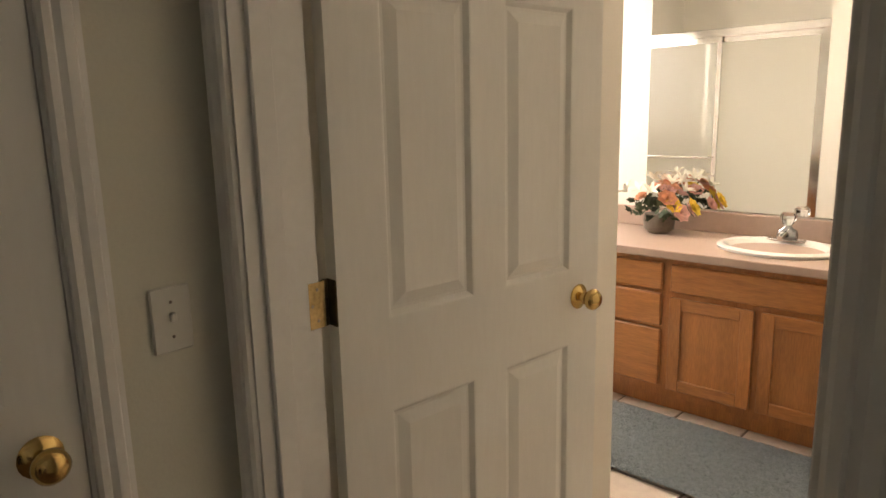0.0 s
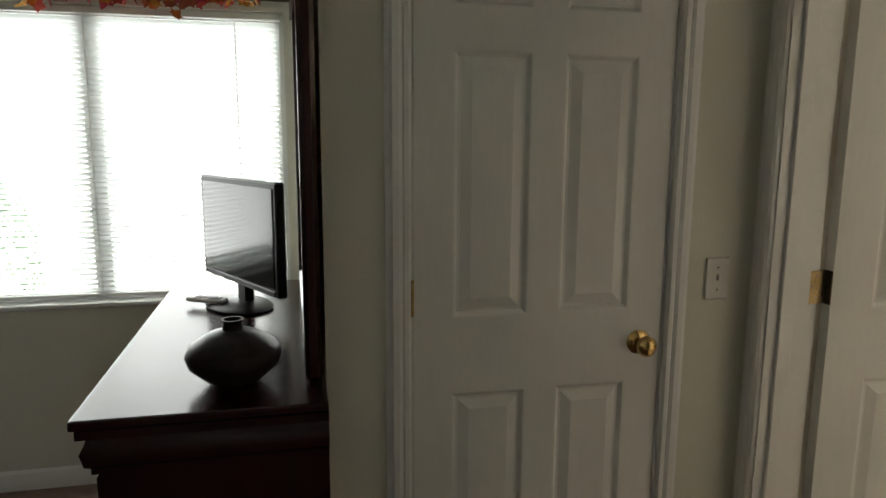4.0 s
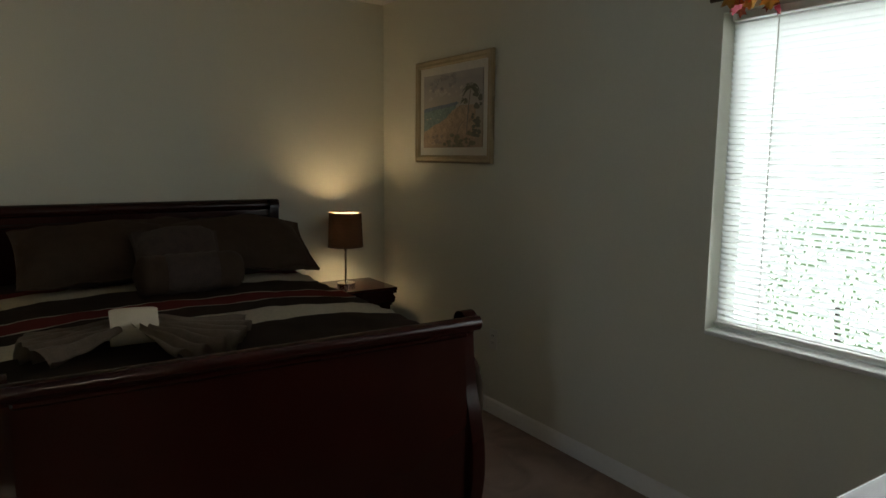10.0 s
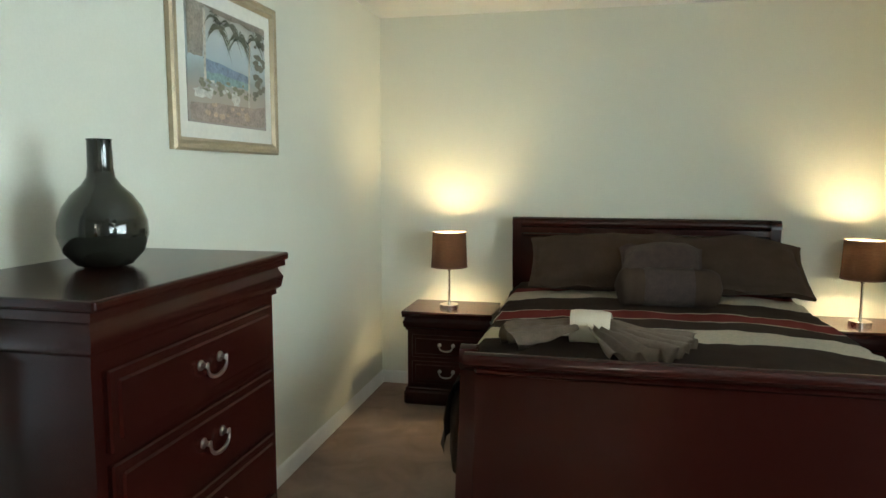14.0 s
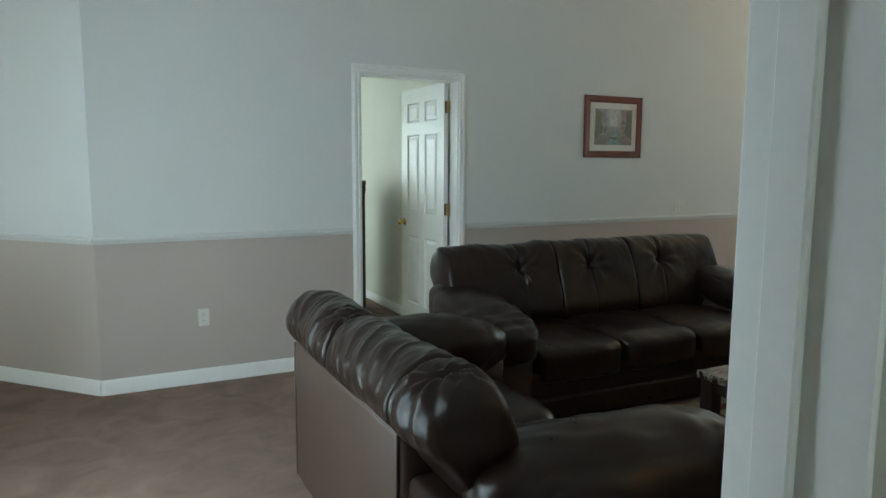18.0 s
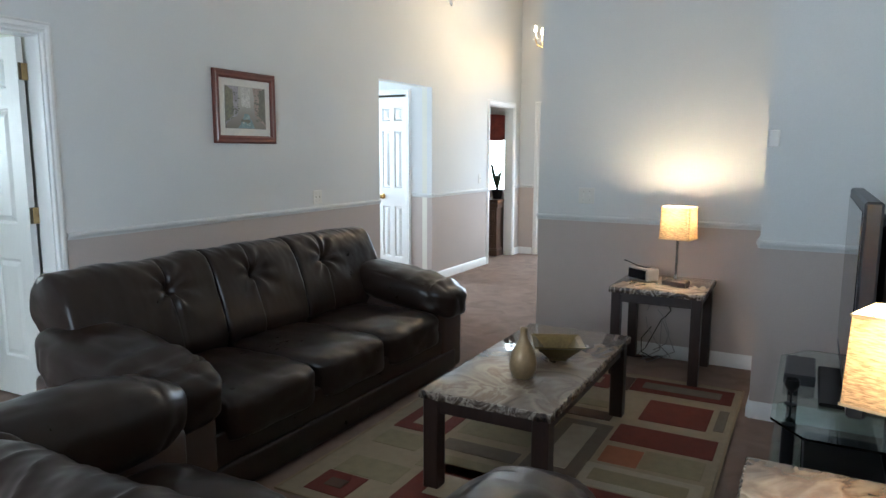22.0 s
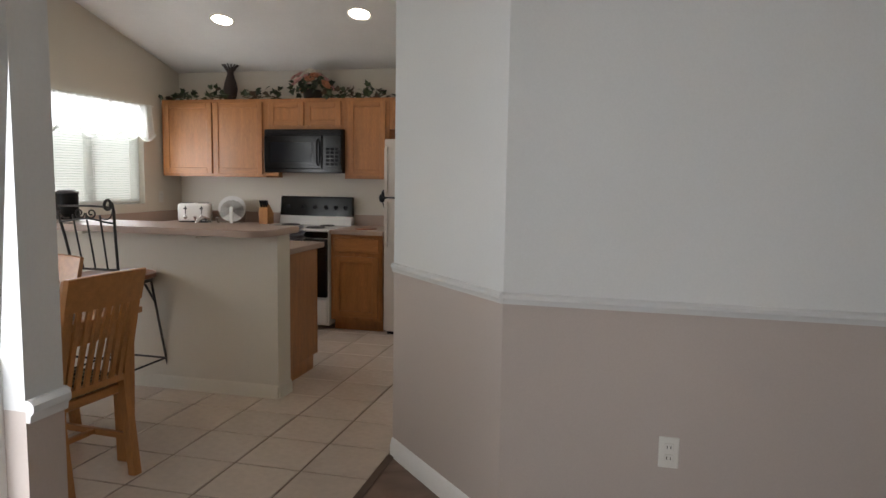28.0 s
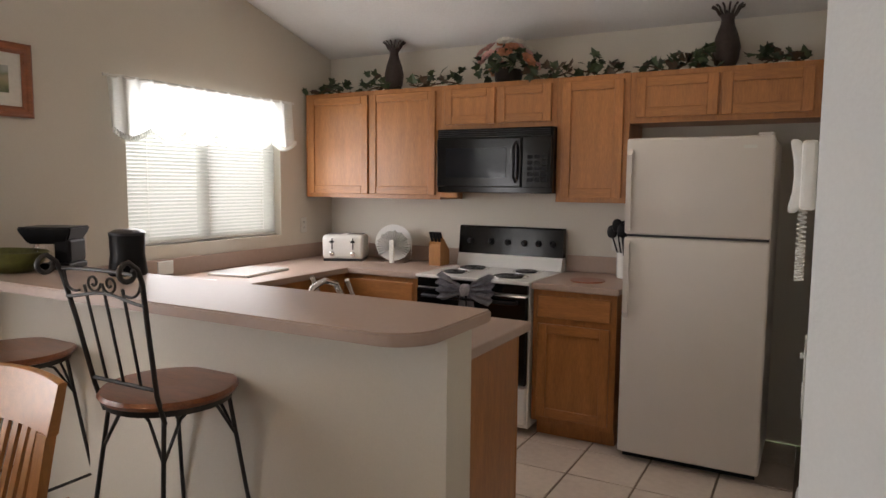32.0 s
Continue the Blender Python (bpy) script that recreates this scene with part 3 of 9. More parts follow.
def sliding_window(name, width, z0, z1, m, label, mullion=True):
    """Sashes and glass in the plane y = 0 of m, x from 0 to width."""
    ob = thing(name, (0, 0, 0), label, "window")
    ob["kind"] = "structure"
    f = 0.035
    part("window_frame", boxes((0, f, -0.03, 0.03, z0, z1), (width - f, width, -0.03, 0.03, z0, z1), (f, width - f, -0.03, 0.03, z0, z0 + f), (f, width - f, -0.03, 0.03, z1 - f, z1)), TRIM, ob)
    halves = ((f, width / 2), (width / 2, width - f)) if mullion else ((f, width - f),)
    if mullion:
        part("mullion", boxes((width / 2 - 0.034, width / 2 + 0.034, -0.02, 0.02, z0 + f, z1 - f)), TRIM, ob)
    for a, b in halves:
        p = part("pane", boxes((a, b, -0.002, 0.002, z0 + f, z1 - f)), GLASS, ob)
        p.visible_shadow = False
    ob.matrix_world = m
    return ob

# ---- plan ----
BN, BW, BS, BE = 4.16, -3.57, 0.883, 1.80            # bedroom faces
LN, LS, LE, LW = 0.763, -3.376, 1.22, -4.473         # living room faces
KE, KS, KW, KC = 4.56, -7.2, 1.212, -4.06                        # kitchen faces
FW = -8.6                                            # front wall
RAIL = 0.955


def vault(y):
    """The height of the vaulted ceiling over the living room and the kitchen."""
    return 2.42 + 0.27 * (y + 7.2) if y < -2.6 else 3.662 - 0.27 * (y + 2.6)


TWO = [PAINT_UP, PAINT_LOW]
# bedroom
wall("wall_north_bedroom", "x", BN, 0.16, -3.69, 1.96, 0, 2.44, [(-0.935, 0.585, 0.78, 1.957)], [PAINT_BED], label="cream painted bedroom wall with a window")
wall("wall_west_bedroom", "y", BW, -0.12, 0.823, BN, 0, 2.44, (), [PAINT_BED], label="cream painted bedroom wall behind the bed")
wall("wall_south_bedroom", "x", BS, -0.06, BW, 1.96, 0, 2.44, [(0.012, 0.888, 0, 2.05)], [PAINT_BED], label="cream painted bedroom wall with a doorway")
wall("wall_closet_front", "x", 2.785, 0.10, 0.665, BE, 0, 2.44, [(0.857, 1.561, 0, 2.05)], [PAINT_BED], label="cream painted closet wall")
wall("wall_closet_side", "y", 0.665, 0.10, 2.885, BN, 0, 2.44, (), [PAINT_BED], label="cream painted closet side wall")
wall("wall_east_bedroom", "y", BE, 0.145, BS, BN, 0, 2.44, [(1.812, 2.722, 0, 2.05)], [PAINT_BED], label="cream painted wall with the bathroom doorway")
# bathroom
wall("wall_north_bathroom", "x", 4.40, 0.12, 1.945, 4.68, 0, 2.44, [(3.45, 4.35, 1.2, 2.05)], [PAINT_BATH], label="pale bathroom wall with a window")
wall("wall_east_bathroom", "y", 4.68, 0.12, 0.80, 4.52, 0, 2.44, (), [PAINT_BATH], label="pale bathroom wall behind the vanity")
wall("wall_south_bathroom", "x", 0.90, -0.10, 1.945, 4.68, 0, 2.44, (), [PAINT_BATH], label="pale bathroom wall")
wall("wall_shower_side", "x", 2.78, 0.12, 1.945, 3.22, 0, 2.44, (), [PAINT_BATH], label="pale wall end beside the shower")
wall("wall_shower_back", "y", 1.985, -0.022, 2.902, 4.396, 0, 2.44, (), [PAINT_BATH], label="cream shower surround wall")
# living room
wall("wall_north_living", "x", LN, 0.06, -3.575, LE + 0.12, 0, 3.0, [(0.012, 0.888, 0, 2.05)], TWO, RAIL, lambda x: vault(LN), "two-tone living room wall with a doorway")
wall("wall_return", "y", -3.575, -1.018, 0.04, 0.823, 0, 3.0, (), TWO, RAIL, lambda y: vault(y), "two-tone projecting wall corner")
wall("wall_lamp", "y", LW, -0.12, -1.535, 0.04, 0, 3.4, (), TWO, RAIL, lambda y: vault(y), "two-tone living room wall behind the end table")
wall("wall_south_living", "x", LS, -0.06, FW, 0.569, 0, 3.4, [(-1.90, -1.11, 0, 2.05), (-6.10, -5.087, 0, 2.107), (-8.36, -7.56, 0, 2.03)], TWO, RAIL, lambda x: vault(LS), "two-tone living room wall with doorways")
wall("wall_rooms_back", "x", LS - 0.06, -0.06, FW, 0.569, 0, 2.44, [(-1.90, -1.11, 0, 2.05), (-6.10, -5.087, 0, 2.107), (-8.36, -7.56, 0, 2.03)], [PAINT_BED], label="cream side of the partition wall")
# the opening is for an added patio door, out of view
wall("wall_east_living", "y", LE, 0.12, -1.99, LN, 0, 3.4, [(-1.90, -0.37, 0, 2.05)], TWO, RAIL, lambda y: vault(y), "two-tone living room wall end")
wall("wall_front", "y", FW, -0.15, -7.0, -1.2, 0, 3.4, [(-3.10, -1.75, 0, 2.05), (-2.95, -1.75, 2.35, 3.05), (-4.55, -3.55, 0.85, 1.95)], TWO, RAIL, lambda y: vault(y), "two-tone front wall with the entry door")
wall("wall_foyer_north", "x", -1.2, 0.12, FW, -4.593, 0, 3.4, (), TWO, RAIL, lambda x: vault(-1.2), "two-tone foyer wall")
# angled wall between the living room and the kitchen
bm = bmesh.new()
plan = [(0.569, LS), (KW, KC), (KW - 0.12, KC - 0.05), (0.519, LS - 0.12)]
for z0, z1, mi in ((0, RAIL, 1), (RAIL, 3.3, 0)):
    prism(bm, plan, "z", z0, z1, mi)
structure(link("wall_angled", bm, TWO), "two-tone angled wall corner", "wall")
for v in bpy.data.objects["wall_angled"].data.vertices:
    if v.co.z > 3.2:
        v.co.z = vault(v.co.y)
# kitchen and dining
wall("wall_phone", "y", KW, -0.12, KS, KC, 0, 3.4, (), [PAINT_KIT], None, lambda y: vault(y), "beige kitchen wall with the telephone")
wall("wall_south_kitchen", "x", KS, -0.12, KW - 0.12, KE + 0.15, 0, 2.42, (), [PAINT_KIT], label="beige kitchen wall behind the cabinets")
KWIN, DWIN = (-6.62, -5.39, 1.10, 2.02), (-3.94, -2.42, 0.62, 2.02)
wall("wall_east_kitchen", "y", KE, 0.15, KS, -1.2, 0, 3.4, [KWIN, DWIN], [PAINT_KIT], None, lambda y: vault(y), "beige kitchen and dining wall with two windows")
# wall out of view; its opening holds an added patio door
wall("wall_north_dining", "x", -1.2, 0.12, LE + 0.12, KE + 0.15, 0, 3.4, [(1.9, 4.0, 0, 2.05)], [PAINT_KIT], None, lambda x: vault(-1.2), "beige dining wall")
# hall and rooms behind the living room
wall("wall_hall_west", "y", -6.10, -0.10, -5.6, LS - 0.12, 0, 2.44, [(-4.46, -3.69, 0, 2.05)], TWO, RAIL, None, "two-tone hall wall with a bifold door")
wall("wall_hall_east", "y", -5.087, 0.10, -5.6, LS - 0.12, 0, 2.44, (), TWO, RAIL, None, "two-tone hall wall")
# the opening is for an added window that is never in view
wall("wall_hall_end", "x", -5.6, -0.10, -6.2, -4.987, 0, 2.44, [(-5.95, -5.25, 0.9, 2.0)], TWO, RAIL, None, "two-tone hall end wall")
wall("wall_guest_west", "y", -1.985, -0.10, -7.0, LS - 0.12, 0, 2.44, (), [PAINT_BED], label="cream guest room wall")
wall("wall_guest_south", "x", -7.0, -0.10, FW, 1.12, 0, 2.44, [(-0.9, 0.3, 0.9, 2.0)], [PAINT_BED], label="cream guest room wall with an added unseen window")
wall("wall_study_east", "y", -6.75, 0.10, -7.0, LS - 0.12, 0, 2.44, (), [PAINT_BED], label="cream study wall")


def ceiling_slab(name, x0, x1, y0, y1, z=2.44, label="textured white ceiling"):
    return structure(link(name, boxes((x0, x1, y0, y1, z, z + 0.1)), CEILING), label, "ceiling")


ceiling_slab("ceiling_bedroom", -3.69, 1.96, 0.823, 4.32)
ceiling_slab("ceiling_bathroom", 1.96, 4.80, 0.80, 4.52)
ceiling_slab("ceiling_rooms", FW - 0.15, 1.12, -7.1, LS - 0.12)
bm = bmesh.new()
for ya, yb in ((-7.35, -2.6), (-2.6, 0.823)):
    prism(bm, [(ya, vault(ya)), (yb, vault(yb)), (yb, vault(yb) + 0.1), (ya, vault(ya) + 0.1)], "x", FW - 0.15, KE + 0.15)
structure(link("ceiling_vaulted", bm, CEILING), "vaulted white textured ceiling", "ceiling")

# floors
structure(link("floor_carpet", boxes((FW, KW, -7.1, LN + 0.06, -0.12, 0.0), (-3.69, 1.90, LN + 0.06, BN, -0.12, 0.0)), CARPET), "brown cut-pile carpet", "carpet")
structure(link("floor_slab_kitchen", boxes((KW, KE, KS, -1.2, -0.12, -0.006)), GROUT), "brown grout bed of the tiled kitchen floor", "floor")
structure(link("floor_slab_bathroom", boxes((1.90, 4.68, 0.9, 4.4, -0.12, -0.006)), GROUT), "brown grout bed of the tiled bathroom floor", "floor")
structure(link("carpet_edge_strip", boxes((KW - 0.02, KW + 0.02, -4.05, -1.99, 0.0, 0.008, 0.003)), material("edge_strip_brown", (0.10, 0.06, 0.04), 0.6)), "dark metal strip between carpet and tile", "threshold")

# baseboards and chair rails
bm = bmesh.new()
bp = base_profile()
for p, q, n in [((BW, BN), (0.665, BN), (0, -1)), ((BW, BS), (BW, BN), (1, 0)), ((BW, BS), (-0.04, BS), (0, 1)), ((0.95, BS), (BE, BS), (0, 1)),
                ((0.665, 2.785), (0.80, 2.785), (0, -1)), ((1.64, 2.785), (BE, 2.785), (0, -1)), ((0.665, 2.785), (0.665, BN), (-1, 0)), ((BE, BS), (BE, 1.77), (-1, 0))]:
    run(bm, p, q, n, bp)
strip("baseboard_bedroom", bm, TRIM, "white moulded baseboard", "baseboard")
LIV = [((-1.05, LS), (0.569, LS), (0, 1)), ((-5.087, LS), (-1.96, LS), (0, 1)), ((-7.50, LS), (-6.10, LS), (0, 1)), ((FW, LS), (-8.42, LS), (0, 1)), ((0.569, LS), (KW, KC), (0.71, 0.71)),
       ((LW, -1.535), (LW, 0.04), (1, 0)), ((LW, 0.04), (-3.575, 0.04), (0, -1)), ((-3.575, 0.04), (-3.575, LN), (1, 0)), ((LE, -1.99), (LE, -1.90), (-1, 0)), ((LE, -0.37), (LE, LN), (-1, 0)), ((LW - 0.12, -1.535), (LW, -1.535), (0, -1)),
       ((-6.10, -3.62), (-6.10, LS), (1, 0)), ((-3.575, LN), (-0.04, LN), (0, -1)), ((FW, -3.376), (FW, -3.17), (1, 0)), ((LE, -1.99), (LE + 0.12, -1.99), (0, -1))]
for name, prof, lab, cat in (("baseboard_living", base_profile(0.095, 0.014), "white moulded baseboard", "baseboard"), ("chair_rail_living", rail_profile(RAIL), "pale painted chair rail", "chair rail")):
    bm = bmesh.new()
    for p, q, n in LIV:
        run(bm, p, q, n, prof)
    strip(name, bm, TRIM if cat == "baseboard" else RAIL_PAINT, lab, cat)
bm = bmesh.new()
for p, q, n in [((-1.985, -7.0), (-1.985, LS - 0.12), (1, 0)), ((-1.985, -7.0), (1.1, -7.0), (0, 1)), ((KW, -6.4), (KW, KC), (1, 0))]:
    run(bm, p, q, n, bp)
strip("baseboard_rooms", bm, TRIM, "white moulded baseboard", "baseboard")

# door linings and casings
jamb("trim_jamb_bedroom", "x", LN, BS, 0.012, 0.888, 2.05)
structure(link("trim_stop_bedroom", boxes((0.03, 0.041, LN + 0.03, LN + 0.066, 0, 2.032, 0.002), (0.859, 0.87, LN + 0.03, LN + 0.066, 0, 2.032, 0.002)), TRIM), "white painted door stop", "door stop")
casing("trim_casing_bedroom", "x", BS, 1, 0.022, 0.880, 2.045)
casing("trim_casing_living", "x", LN, -1, 0.022, 0.880, 2.045)
jamb("trim_jamb_closet", "x", 2.787, 2.883, 0.857, 1.561, 2.05)
casing("trim_casing_closet", "x", 2.785, -1, 0.869, 1.549, 2.045)
jamb("trim_jamb_bathroom", "y", BE, BE + 0.145, 1.812, 2.722, 2.05)
structure(link("trim_stop_bathroom", boxes((BE + 0.03, BE + 0.072, 2.693, 2.704, 0, 2.032, 0.002), (BE + 0.03, BE + 0.072, 1.83, 1.841, 0, 2.032, 0.002)), TRIM), "white painted door stop", "door stop")
casing("trim_casing_bathroom", "y", BE, -1, 1.825, 2.710, 2.045)
jamb("trim_jamb_guest", "x", LS, LS - 0.12, -1.90, -1.11, 2.05)
casing("trim_casing_guest", "x", LS, 1, -1.892, -1.118, 2.045)
jamb("trim_jamb_study", "x", LS, LS - 0.12, -8.36, -7.56, 2.03)
casing("trim_casing_study", "x", LS, 1, -8.352, -7.568, 2.025)
casing("trim_casing_bifold", "y", -6.10, 1, -4.45, -3.70, 2.045)

panel_door("door_closet", 0.664, 2.03, "closed white six-panel closet door with brass knob", m=turned(0.877, 2.806, 0))
panel_door("door_bathroom", 0.813, 2.03, "white six-panel bathroom door standing open", m=turned(1.972, 2.700, 0, -5.9), knob_z=0.946, backset=0.082, open_leaf=6)
panel_door("door_guest", 0.752, 2.03, "white six-panel guest room door standing open", m=turned(-1.852, LS - 0.128, 0, -88), open_leaf=88)
for k in range(2):
    panel_door("door_bifold", 0.375, 2.02, "white six-panel bifold closet door leaf", hinges=0, m=turned(-6.125, -3.70 - k * 0.378, 0, -90), knob=k == 0)

# windows and blinds
sliding_window("window_bedroom", 1.52, 0.78, 1.957, turned(-0.935, BN + 0.10, 0), "white sliding bedroom window behind a blind")
blinds("mini_blind", 1.49, 0.80, 1.955, turned(-0.92, BN + 0.045, 0), tilt=-47, label="white mini blind lowered over the bedroom window")
structure(link("window_sill", boxes((-0.93, 0.58, BN - 0.012, BN + 0.07, 0.765, 0.785, 0.004)), TRIM), "white window sill", "window sill")
sliding_window("window_kitchen", 1.23, 1.10, 2.02, turned(KE + 0.10, -6.62, 0, 90), "white sliding kitchen window behind a blind")
blinds("mini_blind", 1.20, 1.11, 2.01, turned(KE + 0.045, -6.605, 0, 90), tilt=-47, label="white mini blind lowered over the kitchen window")
sliding_window("window_dining", 1.52, 0.62, 2.02, turned(KE + 0.10, -3.94, 0, 90), "white sliding dining room window")
blinds("mini_blind", 1.49, 0.63, 2.01, turned(KE + 0.045, -3.925, 0, 90), tilt=-47, label="white mini blind lowered over the dining window")
sliding_window("window_study", 1.0, 0.85, 1.95, turned(FW - 0.1, -4.55, 0, 90), "white sliding study window")
# added guest room window, not in view from the doorway
sliding_window("window_guest", 1.2, 0.9, 2.0, turned(-0.9, -7.06, 0, 0), "unseen sliding window added to light the guest room")
sliding_window("window_transom", 1.2, 2.35, 3.05, turned(FW - 0.08, -2.95, 0, 90), "white transom window above the entry door", mullion=False)

# added hall window, out of view, there only to brighten the hall
sliding_window("window_hall", 0.7, 0.9, 2.0, turned(-5.95, -5.66, 0, 0), "unseen hall end window added to brighten the hall", mullion=False)
sliding_window("window_bathroom", 0.9, 1.2, 2.05, turned(3.45, 4.48, 0, 0), "white bathroom window", mullion=False)
# added patio door, never in view, to bring daylight into the living room
sliding_window("window_patio_living", 1.53, 0.02, 2.05, turned(LE + 0.08, -1.90, 0, 90), "unseen sliding glass patio door added to light the living room")
# added dining patio door, unseen, there to light the angled wall
sliding_window("window_patio_dining", 2.1, 0.02, 2.05, turned(1.9, -1.12, 0, 0), "unseen sliding glass patio door added to light the dining room")

# daylight through the windows
DAY = (0.90, 0.96, 1.0)
window_light("window_light_kitchen", (KE + 0.01, -6.0, 1.55), (0, -6.0, 1.5), 1.1, 0.86, 24, DAY)
window_light("window_light_dining", (KE + 0.01, -3.2, 1.33), (0, -3.2, 1.3), 1.4, 1.3, 44, DAY)
window_light("window_light_bedroom", (-0.18, BN + 0.015, 1.36), (-0.18, 0, 1.2), 1.3, 0.9, 20, (0.95, 0.98, 0.96))
# fill light for the guest room, set at the added window
window_light("window_light_guest", (-0.3, -6.9, 1.5), (-1.9, -3.6, 0.9), 1.1, 1.0, 40, (0.94, 1.0, 0.95))
window_light("window_light_entry", (FW + 0.08, -2.4, 1.1), (-4.5, -2.6, 0.5), 1.2, 1.7, 30, DAY)
# fill light for the hall door; its real source is unseen
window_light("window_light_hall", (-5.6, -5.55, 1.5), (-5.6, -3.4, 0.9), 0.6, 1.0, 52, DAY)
window_light("window_light_bathroom", (3.9, 4.36, 1.65), (3.9, 2.0, 0.8), 0.8, 0.75, 65, (1.0, 0.97, 0.92))
# fill light for the living room, set in the added patio door
window_light("window_light_patio_living", (LE - 0.03, -1.17, 1.1), (-2, -1.5, 0.8), 1.5, 1.9, 51, DAY)
# fill light from the dining side, in the added patio door
window_light("window_light_patio_dining", (2.95, -1.23, 1.1), (2.95, -3.0, 0.9), 2.0, 1.9, 14, DAY)

# outdoors
structure(link("ground", boxes((-90, 90, -90, 90, -0.6, -0.25)), material("lawn", (0.10, 0.16, 0.05), 0.95, vary=0.3, scale=1.5, fine=40, bump=0.6, dist=0.03)), "grass lawn outside", "ground")

# self-lit panels outside stand in for the overexposed daylight
DAY_GLOW = glow_material("bright_daylight_glow", (0.96, 1.0, 0.98), 9.0)
DAY_GLOW_E = glow_material("soft_daylight_glow", (0.95, 1.0, 0.98), 1.9)
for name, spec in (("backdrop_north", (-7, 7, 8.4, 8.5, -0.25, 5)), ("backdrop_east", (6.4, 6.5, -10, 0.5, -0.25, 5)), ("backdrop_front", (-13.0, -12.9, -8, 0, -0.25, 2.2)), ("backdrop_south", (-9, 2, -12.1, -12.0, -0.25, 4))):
    structure(link(name, boxes(spec), DAY_GLOW_E if name == "backdrop_east" else DAY_GLOW), "glowing backdrop panel standing in for overexposed daylight beyond the windows", "backdrop")
# clipped shrub outside the bedroom window
shrub = thing("clipped_shrub", (0, 0, 0), "clipped green shrub outside the bedroom window", "shrub")
part("trunk", tube(bmesh.new(), [(-1.65, 6.6, -0.26), (-1.63, 6.6, 0.0), (-1.66, 6.58, 0.45)], [0.035, 0.03, 0.02], 8), ESPRESSO, shrub)
r_ = random.Random(71)
bm = bmesh.new()
for k in range(3000):
    p_ = Vector((r_.uniform(-1, 1), r_.uniform(-1, 1), r_.uniform(-1, 1)))
    p_ = p_ / (abs(p_.x) ** 3 + abs(p_.y) ** 3 + abs(p_.z) ** 3) ** 0.3333 * r_.uniform(0.75, 1.05)
    m_ = Matrix.Translation((-1.65 + p_.x * 0.42, 6.6 + p_.y * 0.4, 0.47 + p_.z * 0.68)) @ Euler((r_.uniform(-1.5, 1.5), r_.uniform(-1.5, 1.5), r_.uniform(0, 6.3))).to_matrix().to_4x4()
    q_ = [bm.verts.new(m_ @ Vector(c_)) for c_ in ((-0.022, 0, 0), (0, -0.013, 0.005), (0.028, 0, 0), (0, 0.013, 0.005))]
    bm.faces.new(q_)
part("leaf_crown", bm, shade_material("shrub_leaf", (0.30, 0.46, 0.24), 0.6, weave=0.3), shrub)

# ================= bedroom =================
def arc(cx, cz, r, a0, a1, n=8):
    return [(cx + r * math.cos(radians(a0 + (a1 - a0) * k / n)), cz + r * math.sin(radians(a0 + (a1 - a0) * k / n))) for k in range(n + 1)]


def sleigh(scale_x, h, t=0.05, out=1):
    """The S-shaped side outline of a sleigh bed's end, rolling outwards."""
    pts_o, pts_i = [], []
    n = 22
    for k in range(n + 1):
        u = k / n
        z = u * (h - 0.05)
        x = 0.035 * math.sin((u - 0.15) * math.pi * 1.7) * (1 if u < 0.7 else 1 - (u - 0.7) * 1.5) - 0.10 * max(0, u - 0.25) ** 1.3 + 0.075 * max(0, u - 0.72) ** 0.7
        w = t * (1.25 - 0.85 * math.sin(min(1, u / 0.75) * math.pi / 2) ** 2 * 0.6)
        pts_o.append(((x + w / 2) * scale_x * out, z))
        pts_i.append(((x - w / 2) * scale_x * out, z))
    tx = pts_o[-1][0]
    roll = arc(tx - 0.012 * out, h - 0.042, 0.042, -25 if out > 0 else 205, 190 if out > 0 else -10, 12)
    return pts_o[:-1] + roll + list(reversed(pts_i))


bed = thing("sleigh_bed", (0, 0, 0), "dark cherry wooden sleigh bed with scrolled ends", "bed")
for y0 in (1.845, 3.325):
    bm = prism(bmesh.new(), sleigh(1.0, 0.862), "y", y0, y0 + 0.055, m=Matrix.Translation((-1.335, 0, 0)))
    part("foot_post", bm, CHERRY, bed, smooth=35)
for y0 in (1.79, 3.285):
    bm = prism(bmesh.new(), [(-x * 0.9, z) for x, z in sleigh(1.0, 1.165)], "y", y0, y0 + 0.055, m=Matrix.Translation((-3.47, 0, 0)))
    part("head_post", bm, CHERRY, bed, smooth=35)


def curved_panel(x0, y0, y1, z0, z1, h, out, thick=0.022):
    bm = bmesh.new()
    n = 14
    rows = []
    for k in range(n + 1):
        z = z0 + (z1 - z0) * k / n
        u = z / (h - 0.05)
        x = 0.035 * math.sin((u - 0.15) * math.pi * 1.7) * (1 if u < 0.7 else 1 - (u - 0.7) * 1.5) - 0.10 * max(0, u - 0.25) ** 1.3 + 0.075 * max(0, u - 0.72) ** 0.7
        rows.append((x * 0.42 * out, z))
    prism(bm, [(x0 + x - thick / 2, z) for x, z in rows] + [(x0 + x + thick / 2, z) for x, z in reversed(rows)], "y", y0, y1)
    return bm


part("foot_panel", curved_panel(-1.335, 1.90, 3.325, 0.10, 0.80, 0.862, 1), CHERRY, bed, smooth=30)
part("head_panel", curved_panel(-3.47, 1.845, 3.285, 0.25, 1.10, 1.165, -0.9), CHERRY, bed, smooth=30)
bm = bmesh.new()
tube(bm, [(-1.315, 1.87, 0.828), (-1.315, 3.36, 0.828)], 0.027, 14)
part("foot_roll", bm, CHERRY, bed, smooth=50)
bm = boxes((-1.375, -1.325, 1.90, 3.325, 0.775, 0.800, 0.008))
part("foot_moulding", bm, CHERRY, bed)
bm = bmesh.new()
